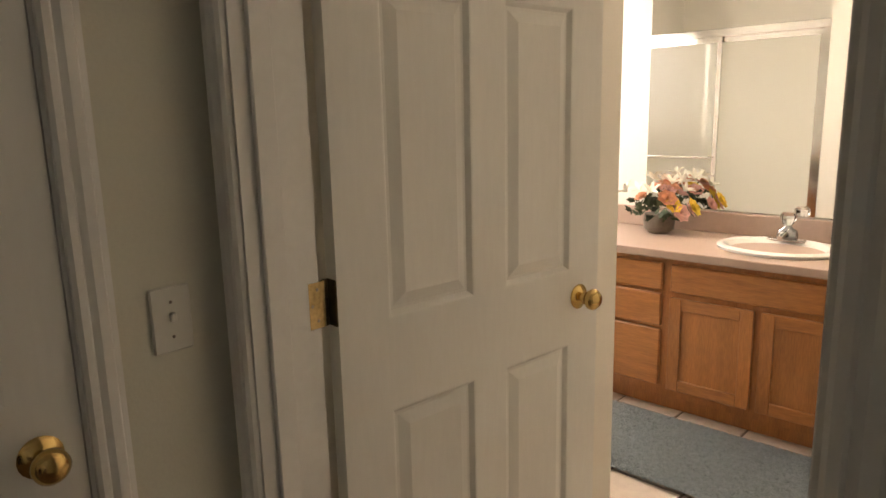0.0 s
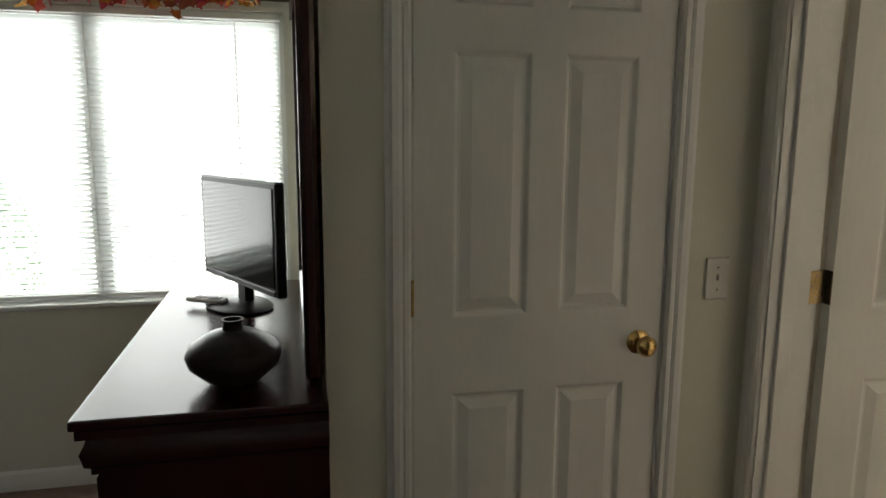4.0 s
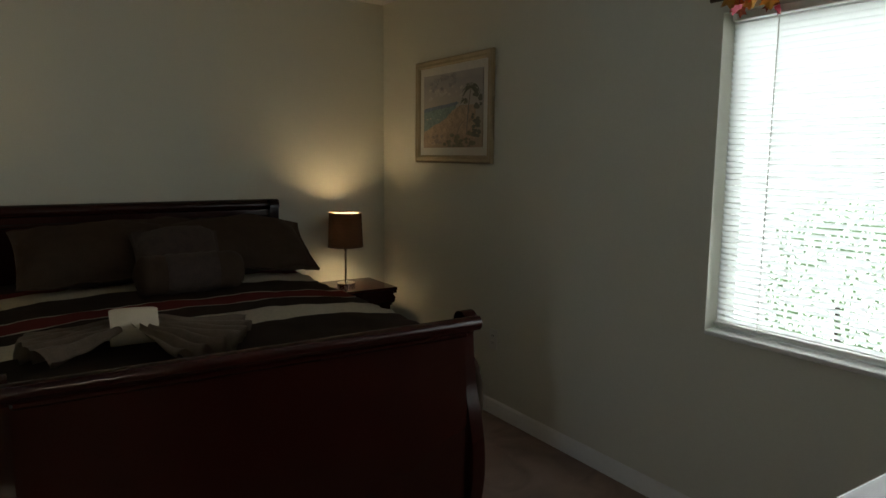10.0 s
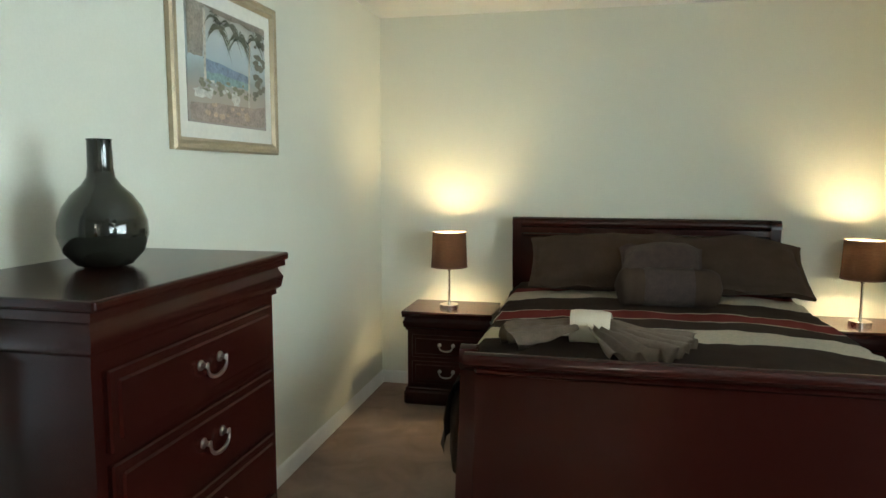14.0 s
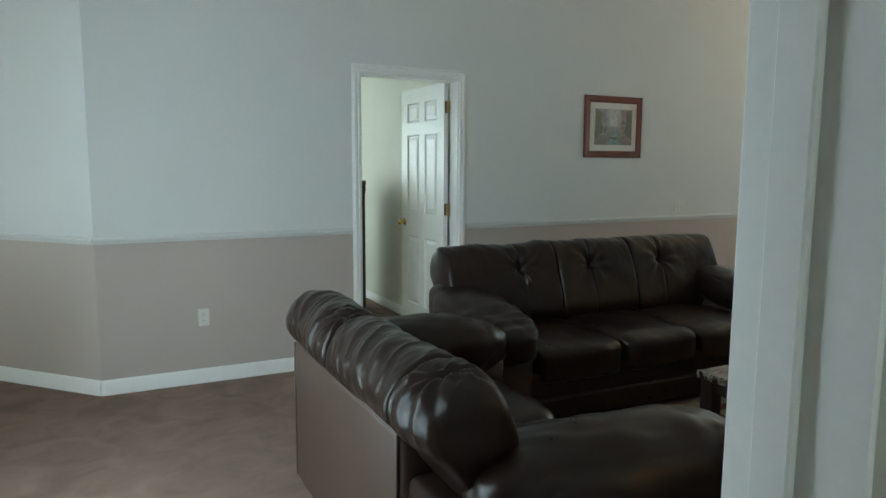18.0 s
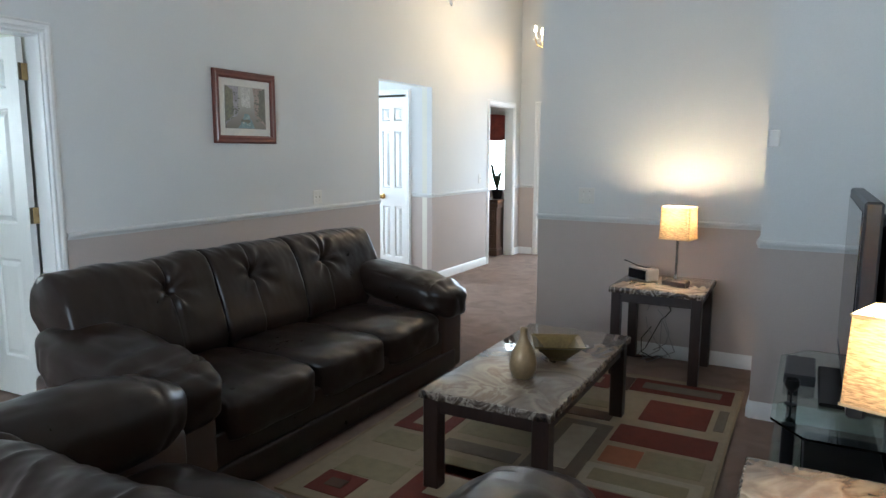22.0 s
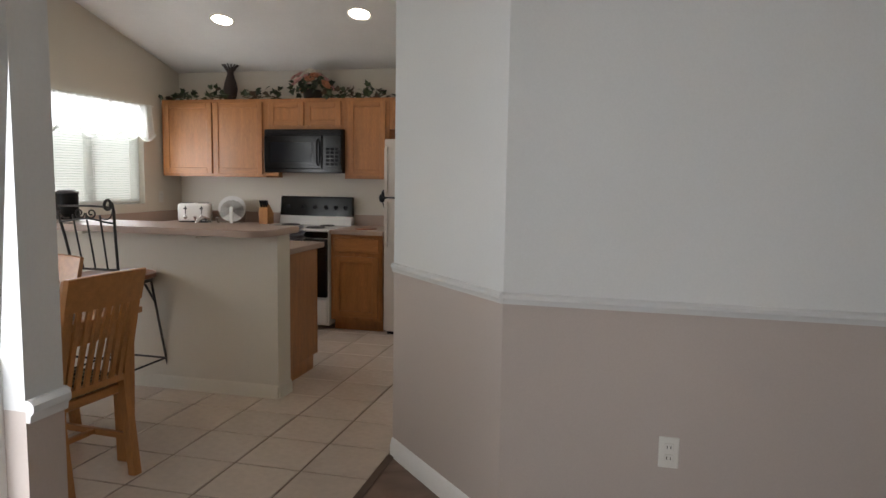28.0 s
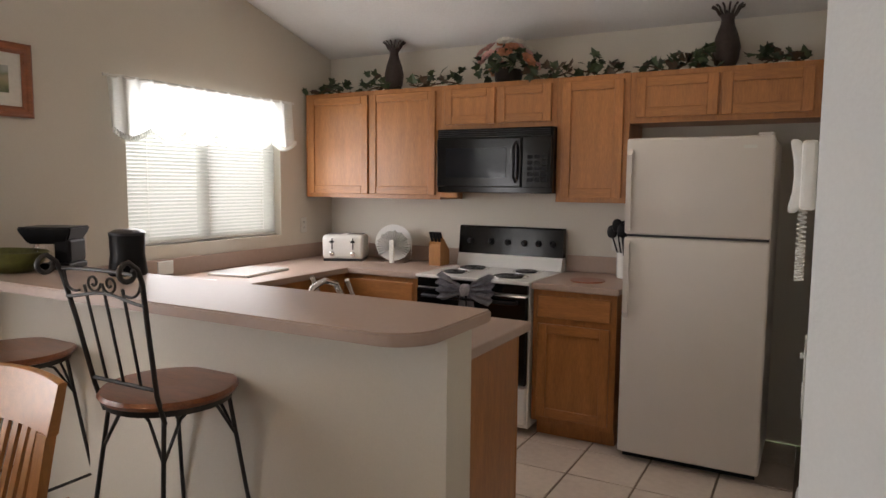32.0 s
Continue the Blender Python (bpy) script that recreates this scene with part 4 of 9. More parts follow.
tube(bm, [(-3.475, 1.80, 1.128), (-3.475, 3.33, 1.128)], 0.036, 14)
part("head_roll", bm, CHERRY, bed, smooth=50)
part("head_moulding", boxes((-3.452, -3.42, 1.845, 3.285, 1.045, 1.068, 0.008)), CHERRY, bed)
for y in (1.845, 3.345):
    part("side_rail", boxes((-3.45, -1.34, y, y + 0.028, 0.24, 0.42, 0.006)), CHERRY, bed)
part("foot_base", boxes((-1.365, -1.295, 1.90, 3.325, 0.05, 0.15, 0.01)), CHERRY, bed)
tagged(link("mattress", boxes((-3.40, -1.40, 1.90, 3.30, 0.28, 0.66, 0.05), seg=3), material("ticking_white", (0.6, 0.58, 0.54), 0.9), smooth=40), "white mattress on the sleigh bed, covered by a comforter", "mattress")

MAROON = material("bedding_maroon", (0.19, 0.030, 0.026), 0.9, vary=0.2, scale=16, fine=160, bump=0.5, dist=0.002, spec=0.15)
CREAM_F = material("bedding_cream", (0.62, 0.56, 0.45), 0.9, vary=0.14, scale=60, fine=160, bump=0.6, dist=0.003, spec=0.15)
bounds = [(-3.42, 0), (-3.15, 1), (-3.03, 2), (-2.78, 0), (-2.485, 2), (-2.472, 1), (-2.30, 2), (-2.288, 0), (-2.14, 2), (-1.90, 0), (-1.40, 0)]
bm = bmesh.new()
xs = []
for (xa, mi), (xb, _) in zip(bounds[:-1], bounds[1:]):
    n = max(1, int((xb - xa) / 0.04))
    xs += [(xa + (xb - xa) * k / n, mi) for k in range(n)]
xs.append((-1.40, 0))
prof = []
for k in range(49):
    s = k / 48 * 2 - 1
    if abs(s) < 0.72:
        prof.append((s / 0.72 * 0.70, 0.785 - 0.03 * (abs(s) / 0.72) ** 4))
    else:
        e = (abs(s) - 0.72) / 0.28
        prof.append((math.copysign(0.70 + 0.085 * math.sin(min(1, e * 2) * math.pi / 2) + 0.02 * e, s), 0.755 - 0.05 * min(1, e * 2) ** 2 - 0.27 * max(0, e - 0.15)))
grid = []
for x, mi in xs:
    row = []
    for y, z in prof:
        p = Vector((x, 2.59 + y, z))
        q = noise.noise(p * 5) * 0.010 + noise.noise(p * 17) * 0.006
        side = abs(y) > 0.70
        fold = 0.018 * math.sin(x * 26 + y * 3) * (1 if side else 0)
        foot = 0.012 * max(0, (x + 1.75) / 0.35)
        puff = 0.05 * math.exp(-((x + 1.47) / 0.07) ** 2) * max(0, 0.62 - z) / 0.4 if side else 0
        row.append(bm.verts.new(p + Vector((0, math.copysign(fold + puff * 1.6 + abs(q), y) if side else 0, q - foot))))
    grid.append(row)
for (a, b), (xa, mi) in zip(zip(grid[:-1], grid[1:]), xs):
    for k in range(48):
        f = bm.faces.new((a[k], b[k], b[k + 1], a[k + 1]))
        f.material_index, f.smooth = mi, True
bmesh.ops.solidify(bm, geom=list(bm.faces), thickness=0.025)
quilt = thing("comforter", (0, 0, 0), "brown comforter with maroon and cream cross stripes on the bed", "bedding")
for mi, (pn, mat) in enumerate((("brown_field", FABRIC_BROWN), ("maroon_stripe", MAROON), ("cream_stripe", CREAM_F))):
    piece = bm.copy()
    bmesh.ops.delete(piece, geom=[f for f in piece.faces if f.material_index != mi], context="FACES")
    for f in piece.faces:
        f.material_index = 0
    part(pn, piece, mat, quilt)
for y, sgn in ((1.815, -1), (3.43, 1)):
    bm = cushion(bmesh.new(), -1.60, -1.385, y - 0.030, y + 0.030, 0.36, 0.66, n=2.1, wrinkle=0.03, seed=sgn * 3)
    tagged(link("comforter_corner", bm, FABRIC_BROWN), "bunched brown comforter corner hanging beside the footboard", "bedding")


def pillow(name, c, size, tilt, yaw, label, mat=FABRIC_BROWN, seed=0):
    """A stuffed pillow with thin flanged edges and pointed corners."""
    w, h, t = size
    n = 26
    bm = bmesh.new()
    sheets = []
    for s in (-1, 1):
        g = []
        for i in range(n + 1):
            row = []
            for j in range(n + 1):
                u, v = math.sin((i / n - 0.5) * math.pi), math.sin((j / n - 0.5) * math.pi)
                fat = (max(0.0, 1 - (u / 0.93) ** 2) * max(0.0, 1 - (v / 0.9) ** 2)) ** 0.42
                x = w / 2 * u * (1 - 0.05 * (1 - v * v))
                z = h / 2 * v * (1 - 0.09 * (1 - u * u)) * (1 - 0.28 * u * u if v > 0 else 1)
                fold = 0.020 * noise.noise(Vector((x * 5 + seed, z * 5, s))) + 0.009 * noise.noise(Vector((x * 15, z * 15 + seed, s)))
                sag = 0.02 * fat * (-v)
                row.append(bm.verts.new((x, s * (0.004 + t / 2 * fat * (1 + 0.12 * -v)) + fold + (0.012 * math.sin(u * 9 + seed) * (fat < 0.2)), z - sag)))
            g.append(row)
        for i in range(n):
            for j in range(n):
                q = (g[i][j], g[i + 1][j], g[i + 1][j + 1], g[i][j + 1])
                bm.faces.new(q if s < 0 else tuple(reversed(q))).smooth = True
        sheets.append(g)
    a, b = sheets
    ring = [(i, 0) for i in range(n)] + [(n, j) for j in range(n)] + [(i, n) for i in range(n, 0, -1)] + [(0, j) for j in range(n, 0, -1)]
    for k in range(len(ring)):
        (i, j), (p, q) = ring[k], ring[(k + 1) % len(ring)]
        bm.faces.new((a[i][j], b[i][j], b[p][q], a[p][q]))
    bmesh.ops.recalc_face_normals(bm, faces=list(bm.faces))
    ob = link(name, bm, mat)
    ob.matrix_world = Matrix.Translation(c) @ pose(0, 0, 0, 0, 0, yaw) @ pose(0, 0, 0, tilt, 0, 0)
    return tagged(ob, label, "pillow")


pillow("pillow", (-3.12, 2.315, 0.94), (0.78, 0.52, 0.20), -60, 93, "brown pillow leaning on the headboard", seed=1)
pillow("pillow", (-3.12, 3.00, 0.94), (0.80, 0.52, 0.20), -60, 87, "brown pillow leaning on the headboard", seed=5)
pillow("pillow", (-3.25, 2.60, 0.945), (0.66, 0.42, 0.14), -48, 90, "brown pillow standing behind the others", seed=9)
QUILT = material("quilted_brown", (0.040, 0.025, 0.020), 0.85, vary=0.35, scale=26, fine=160, bump=0.9, dist=0.004, sheen=0.0)
pillow("throw_cushion", (-2.84, 2.63, 0.95), (0.42, 0.36, 0.13), -48, 90, "small quilted brown throw cushion", QUILT, seed=12)
bolster = thing("bolster_pillow", (0, 0, 0), "brown bolster with a quilted middle on the bed", "pillow")
for a, b, mat in ((-0.275, -0.125, FABRIC_BROWN), (-0.125, 0.125, QUILT), (0.125, 0.275, FABRIC_BROWN)):
    bm = bmesh.new()
    n = 8
    prof_b = []
    for k in range(n + 1):
        x = a + (b - a) * k / n
        e = max(0, abs(x) - 0.215) / 0.06
        prof_b.append((0.088 * math.sqrt(max(0.02, 1 - e * e)) * (1.03 if mat is QUILT else 1) + 0.003 * math.sin(x * 90), x))
    lathe(bm, prof_b, 24, m=pose(0, 0, 0, 90, 0, 0))
    part("quilted_band" if mat is QUILT else "bolster_end", bm, mat, bolster, smooth=60)
bolster.matrix_world = turned(-2.665, 2.645, 0.874, 2) @ Matrix.Diagonal((1.06, 0.93, 1.06, 1))

# towel folded as a fan and held by a cream towel ring
TOWEL = material("towel_taupe", (0.23, 0.175, 0.125), 0.95, vary=0.2, scale=30, fine=250, bump=0.9, dist=0.003, sheen=0.1)
towel = thing("towel_fan", (0, 0, 0), "taupe towel fanned out through a cream towel ring", "towel")
for sgn, ln, spread, lean_ in ((1, 0.36, 0.21, -34), (-1, 0.33, 0.12, -8)):
    bm = bmesh.new()
    rows = []
    turn_ = pose(0, 0, 0, 0, 0, lean_ * sgn)
    for i in range(17):
        u = i / 16
        row = []
        for j in range(61):
            v = j / 60 * 2 - 1
            w = 0.042 + spread * u ** 0.9
            pleat = (0.010 + 0.030 * u) * (abs(math.sin(v * 10 + sgn + 0.8 * u)) * 1.6 - 0.8) + 0.012 * noise.noise(Vector((v * 3, u * 3, sgn)))
            row.append(bm.verts.new(turn_ @ Vector((v * w, sgn * (0.02 + ln * u * (1 - 0.22 * v * v) + 0.012 * math.sin(v * 17 + 1)), 0.045 * (1 - u) ** 1.5 + 0.040 - 0.012 * u + pleat))))
        rows.append(row)
    for a, b in zip(rows[:-1], rows[1:]):
        for j in range(60):
            bm.faces.new((a[j], a[j + 1], b[j + 1], b[j])).smooth = True
    bmesh.ops.solidify(bm, geom=list(bm.faces), thickness=0.006)
    part("fan", bm, TOWEL, towel)
bm = bmesh.new()
lathe(bm, [(0.064, -0.076), (0.069, -0.060), (0.071, 0.0), (0.069, 0.060), (0.064, 0.076), (0.054, 0.076), (0.052, 0.0), (0.054, -0.076)], 28, close=False, m=Matrix.Translation((0, 0, 0.058)) @ pose(0, 0, 0, 90, 0, 0))
for v in bm.verts:
    v.co += v.co.normalized() * 0.006 * noise.noise(v.co * 22)
part("towel_ring", bm, material("towel_cream", (0.58, 0.50, 0.38), 0.95, vary=0.1, fine=250, bump=0.9, dist=0.003, sheen=0.1), towel, "cream folded towel ring", smooth=60)
towel.matrix_world = turned(-1.85, 2.275, 0.775, -6)


# --- case goods with a shaped top moulding ---
def crown_outline(d):
    """(out, z) moulding under a cabinet top, from the body's face."""
    return [(0, -0.10), (0.010, -0.10), (0.010, -0.088), (0.020, -0.080), (0.026, -0.05), (0.018, -0.035), (0.014, -0.022), (0.030, -0.018), (0.030, 0), (0, 0)]


def case_unit(name, w, d, h, rows, label, category, drawers_across=1, pulls=1, wood=None):
    """A chest in its own frame: front faces +y, x from 0 to w, back at y = 0. Parts: carcass, top, crown, plinth, drawers with bail pulls."""
    wood = wood or CHERRY
    ob = thing(name, (0, 0, 0), label, category)
    part("carcass", boxes((0.02, w - 0.02, 0.0, d - 0.03, 0.09, h - 0.02)), wood, ob)
    part("top", boxes((-0.012, w + 0.012, 0.0, d + 0.012, h - 0.022, h, 0.006), seg=2), wood, ob)
    bm = bmesh.new()
    o = crown_outline(d)
    path = [((0.02, 0.0), (-1, 0)), ((0.02, d - 0.03), (-1, 1)), ((w - 0.02, d - 0.03), (1, 1)), ((w - 0.02, 0.0), (1, 0))]
    rings = [[bm.verts.new((p[0] + n[0] * a, p[1] + n[1] * a, h - 0.022 + z)) for a, z in o] for p, n in path]
    for a, b in zip(rings[:-1], rings[1:]):
        for k in range(len(o)):
            bm.faces.new((a[k], b[k], b[(k + 1) % len(o)], a[(k + 1) % len(o)]))
    bm.faces.new(rings[0])
    bm.faces.new(list(reversed(rings[-1])))
    bmesh.ops.recalc_face_normals(bm, faces=list(bm.faces))
    part("crown_moulding", bm, wood, ob, smooth=40)
    bm = boxes((0.0, w, 0.0, d, 0.0, 0.09, 0.012), (0.008, w - 0.008, 0.0, d - 0.008, 0.085, 0.11, 0.008))
    part("plinth", bm, wood, ob)
    z0, z1 = 0.125, h - 0.135
    step = (z1 - z0) / rows
    for r in range(rows):
        for c in range(drawers_across):
            x0 = 0.05 + c * (w - 0.10) / drawers_across
            x1 = 0.05 + (c + 1) * (w - 0.10) / drawers_across - (0.015 if c < drawers_across - 1 else 0)
            a, b = z0 + r * step + 0.01, z0 + (r + 1) * step - 0.012
            dr = part("drawer", boxes((x0, x1, d - 0.032, d - 0.016, a, b, 0.004), (x0 + 0.022, x1 - 0.022, d - 0.02, d - 0.010, a + 0.022, b - 0.022, 0.005)), wood, ob)
            for px in ([(x0 + x1) / 2] if pulls == 1 else [x0 + (x1 - x0) * 0.25, x0 + (x1 - x0) * 0.75]):
                bm = bmesh.new()
                zc = (a + b) / 2 + 0.012
                for s in (-1, 1):
                    lathe(bm, [(0.013, 0), (0.013, 0.003), (0.006, 0.006), (0.006, 0.016), (0.009, 0.019), (0.004, 0.022)], 12, m=Matrix.Translation((px + s * 0.042, d - 0.010, zc)) @ pose(0, 0, 0, -90, 0, 0))
                tube(bm, [(px + 0.042 * math.cos(t) if abs(math.cos(t)) < 0.999 else px + math.copysign(0.042, math.cos(t)), d + 0.010, zc - 0.034 * math.sin(t) ** 0.7) for t in [math.pi * k / 12 for k in range(13)]], [0.003 + 0.0022 * math.sin(math.pi * k / 12) for k in range(13)], 8)
                part("bail_pull", bm, PEWTER, dr, "pewter bail pull", smooth=50)
    return ob


chest = case_unit("chest_of_drawers", 0.78, 0.50, 1.205, 5, "tall dark cherry chest of drawers against the wall", "chest of drawers")
chest.matrix_world = turned(-1.003, BS + 0.006, 0, 0)
ns = case_unit("nightstand", 0.54, 0.40, 0.592, 2, "dark cherry two-drawer nightstand beside the bed", "nightstand")
ns.matrix_world = turned(BW + 0.018, 1.69, 0, -90)
ns["group"] = "nightstands"
copy_thing(ns, turned(BW + 0.018, 4.02, 0, -90))
dresser = case_unit("dresser", 1.26, 0.49, 0.912, 3, "long dark cherry dresser under the window", "dresser", drawers_across=2, pulls=2)
dresser.matrix_world = turned(0.660, 2.585, 0, 90)
mirror = thing("dresser_mirror", (0, 0, 0), "tall cherry framed mirror on the dresser", "mirror")
part("glass", boxes((0.625, 0.631, 2.78, 3.62, 1.0, 1.86)), MIRROR, mirror)
for y0 in (2.70, 3.62):
    part("stile", boxes((0.615, 0.652, y0, y0 + 0.08, 0.912, 1.93, 0.010)), CHERRY, mirror)
part("bottom_rail", boxes((0.615, 0.652, 2.78, 3.62, 0.912, 1.0, 0.010)), CHERRY, mirror)
bm = bmesh.new()
tops = [(2.66, 1.86)] + [(2.66 + 1.08 * k / 16, 1.93 + 0.10 * math.sin(math.pi * k / 16)) for k in range(17)] + [(3.74, 1.86)]
prism(bm, tops, "x", 0.607, 0.655)
part("crest", bm, CHERRY, mirror, smooth=30)
part("back_board", boxes((0.632, 0.650, 2.78, 3.62, 1.0, 1.86)), ESPRESSO, mirror)

# television on the dresser
tv = thing("flat_television", (0, 0, 0), "small black flat television on the dresser", "television")
part("bezel", boxes((-0.30, 0.30, 0.0, 0.035, 0.075, 0.445, 0.006)), PLASTIC_K, tv)
part("screen", boxes((-0.278, 0.278, -0.003, 0.002, 0.105, 0.425)), SCREEN, tv)
part("speaker_bar", boxes((-0.28, 0.28, -0.004, 0.004, 0.080, 0.098, 0.002)), PLASTIC_G, tv)
part("back", boxes((-0.2, 0.2, 0.035, 0.06, 0.12, 0.38, 0.02)), PLASTIC_K, tv)
part("neck", boxes((-0.035, 0.035, 0.01, 0.045, 0.012, 0.10, 0.008)), PLASTIC_K, tv)
bm = bmesh.new()
lathe(bm, [(0.15, 0), (0.155, 0.006), (0.14, 0.013), (0.03, 0.02)], 32)
bmesh.ops.transform(bm, matrix=Matrix.Diagonal((1, 0.68, 1, 1)), verts=list(bm.verts))
part("base", bm, PLASTIC_K, tv, smooth=40)
tv.matrix_world = turned(0.42, 3.46, 0.914, -62) @ Matrix.Scale(0.93, 4)
remote = thing("remote_control", (0, 0, 0), "light grey remote control on the dresser", "remote control")
part("body", boxes((-0.02, 0.02, -0.07, 0.07, 0, 0.015, 0.005)), PLASTIC_W, remote)
part("keys", boxes(*[(-0.013 + 0.010 * i, -0.006 + 0.010 * i, -0.05 + 0.016 * j, -0.042 + 0.016 * j, 0.015, 0.017) for i in range(3) for j in range(6)]), PLASTIC_G, remote)
remote.matrix_world = turned(0.32, 3.47, 0.928, 60)
# squat pot
bm = bmesh.new()
lathe(bm, [(0.055, 0), (0.09, 0.012), (0.145, 0.05), (0.155, 0.075), (0.14, 0.10), (0.08, 0.128), (0.034, 0.138), (0.030, 0.155), (0.036, 0.163), (0.028, 0.163), (0.022, 0.14)], 40)
CERAMIC_D = material("glaze_dark_umber", (0.018, 0.013, 0.010), 0.34, vary=0.4, scale=8, fine=40, bump=0.08, spec=0.18)
pot = link("squat_vase", bm, CERAMIC_D, smooth=60)
pot.matrix_world = turned(0.46, 2.74, 0.912) @ Matrix.Diagonal((0.68, 0.68, 0.90, 1))
tagged(pot, "squat dark brown ceramic vase on the dresser", "vase")
# bottle vase on the chest
bm = bmesh.new()
lathe(bm, [(0.06, 0), (0.095, 0.008), (0.138, 0.05), (0.156, 0.105), (0.153, 0.15), (0.135, 0.195), (0.104, 0.235), (0.068, 0.265), (0.049, 0.29), (0.044, 0.32), (0.042, 0.405), (0.045, 0.412), (0.038, 0.410), (0.034, 0.33), (0.035, 0.29)], 48)
vase = link("bottle_vase", bm, material("glaze_black_olive", (0.018, 0.018, 0.013), 0.12, vary=0.5, scale=3, fine=30, bump=0.03, coat=0.4), smooth=60)
vase.matrix_world = turned(-0.62, 1.10, 1.205) @ Matrix.Diagonal((0.66, 0.66, 0.75, 1))
tagged(vase, "round black-olive glazed bottle vase on the chest", "vase")


# bedside lamps
LINING = shade_material("shade_lining_white", (0.80, 0.74, 0.64), 0.30)


def table_lamp(m, group="bedside lamps"):
    ob = thing("table_lamp", (0, 0, 0), "chrome table lamp with brown drum shade, lit", "lamp", group)
    bm = bmesh.new()
    lathe(bm, [(0.058, 0), (0.058, 0.022), (0.052, 0.026), (0.012, 0.030), (0.008, 0.05), (0.008, 0.235), (0.014, 0.24), (0.014, 0.262)], 28)
    part("stand", bm, CHROME, ob, smooth=40)
    bm = bmesh.new()
    lathe(bm, [(0.113, 0.262), (0.104, 0.475)], 48, close=False)
    part("shade", bm, FABRIC_SHADE, ob, "brown cloth drum shade", smooth=60)
    part("shade_lining", lathe(bmesh.new(), [(0.1105, 0.264), (0.1015, 0.473)], 48, close=False), LINING, ob, "white inner lining", smooth=60)
    rim = material("shade_rim_brown", (0.08, 0.04, 0.03), 0.8)
    for z, r in ((0.262, 0.113), (0.475, 0.104)):
        bm = lathe(bmesh.new(), [(r + 0.0015, z - 0.004), (r + 0.0015, z + 0.004), (r - 0.0015, z + 0.004), (r - 0.0015, z - 0.004)], 48, close=False)
        part("shade_rim", bm, rim, ob, smooth=40)
    bm = bmesh.new()
    for k in range(3):
        a = 2 * math.pi * k / 3
        tube(bm, [(0.012 * math.cos(a), 0.012 * math.sin(a), 0.30), (0.111 * math.cos(a), 0.111 * math.sin(a), 0.30)], 0.0018, 6)
    part("spider", bm, CHROME, ob)
    bm = bmesh.new()
    lathe(bm, [(0.010, 0.262), (0.012, 0.285), (0.026, 0.315), (0.030, 0.335), (0.024, 0.36), (0.008, 0.374)], 16)
    bulb = part("bulb", bm, glow_material("bulb_glow", (1.0, 0.78, 0.45), 20), ob, smooth=60)
    bulb.visible_shadow = False
    ob.matrix_world = m
    return ob


tl = table_lamp(turned(-3.315, 1.405, 0.592))
copy_thing(tl, turned(-3.335, 3.755, 0.592))
for y, x in ((1.405, -3.315), (3.755, -3.335)):
    lamp_point("bedside_bulb", (x, y, 0.592 + 0.385), 13, (1.0, 0.69, 0.35), 0.045)


# framed prints
def picture(name, w, h, frame_w, frame_mat, mat_w, art, label, depth=0.025):
    """A framed print in its own frame: it hangs on y = 0 and faces -y; x from 0 to w."""
    ob = thing(name, (0, 0, 0), label, "picture")
    bm = bmesh.new()
    prof = [(0, 0), (0, -depth * 0.7), (frame_w * 0.2, -depth), (frame_w * 0.5, -depth * 0.8), (frame_w * 0.75, -depth * 0.9), (frame_w, -depth * 0.5), (frame_w, 0)]
    corners = [(0, 0, 1, 1), (w, 0, -1, 1), (w, h, -1, -1), (0, h, 1, -1)]
    rings = [[bm.verts.new((x + sx * a, y, z + sz * a)) for a, y in prof] for x, z, sx, sz in corners]
    for k in range(4):
        a, b = rings[k], rings[(k + 1) % 4]
        for j in range(len(prof) - 1):
            bm.faces.new((a[j], b[j], b[j + 1], a[j + 1]))
    bmesh.ops.recalc_face_normals(bm, faces=list(bm.faces))
    part("picture_frame", bm, frame_mat, ob)
    part("mat_board", boxes((frame_w - 0.004, w - frame_w + 0.004, -0.008, -0.002, frame_w - 0.004, h - frame_w + 0.004)), material("mat_board_white", (0.72, 0.70, 0.64), 0.9), ob)
    a = frame_w + mat_w
    art(ob, a, w - a, a, h - a)
    return ob


def print_bands(x0, x1, z0, z1, stops, name, scale=9.0, wob=0.08):
    """Paint whose colours run up the sheet in wavering bands."""
    m = bpy.data.materials.new(name)
    m.use_nodes = True
    nodes, links = m.node_tree.nodes, m.node_tree.links
    b = nodes["Principled BSDF"]
    b.inputs["Roughness"].default_value = 0.35
    co, sep, rng, n, add, ramp = (nodes.new("ShaderNode" + k) for k in ("TexCoord", "SeparateXYZ", "MapRange", "TexNoise", "Math", "ValToRGB"))
    links.new(co.outputs["Object"], sep.inputs[0])
    rng.inputs["From Min"].default_value, rng.inputs["From Max"].default_value = z0, z1
    links.new(sep.outputs["Z"], rng.inputs["Value"])
    n.inputs["Scale"].default_value, n.inputs["Detail"].default_value = scale, 6
    links.new(co.outputs["Object"], n.inputs["Vector"])
    mul = nodes.new("ShaderNodeMath")
    mul.operation = "MULTIPLY_ADD"
    mul.inputs[1].default_value, mul.inputs[2].default_value = wob * 2, -wob
    links.new(n.outputs["Fac"], mul.inputs[0])
    links.new(rng.outputs["Result"], add.inputs[0])
    links.new(mul.outputs[0], add.inputs[1])
    while len(ramp.color_ramp.elements) < len(stops):
        ramp.color_ramp.elements.new(0.5)
    for e, (p, c) in zip(ramp.color_ramp.elements, stops):
        e.position, e.color = p, (*c, 1)
    links.new(add.outputs[0], ramp.inputs["Fac"])
    links.new(ramp.outputs["Color"], b.inputs["Base Color"])
    return m


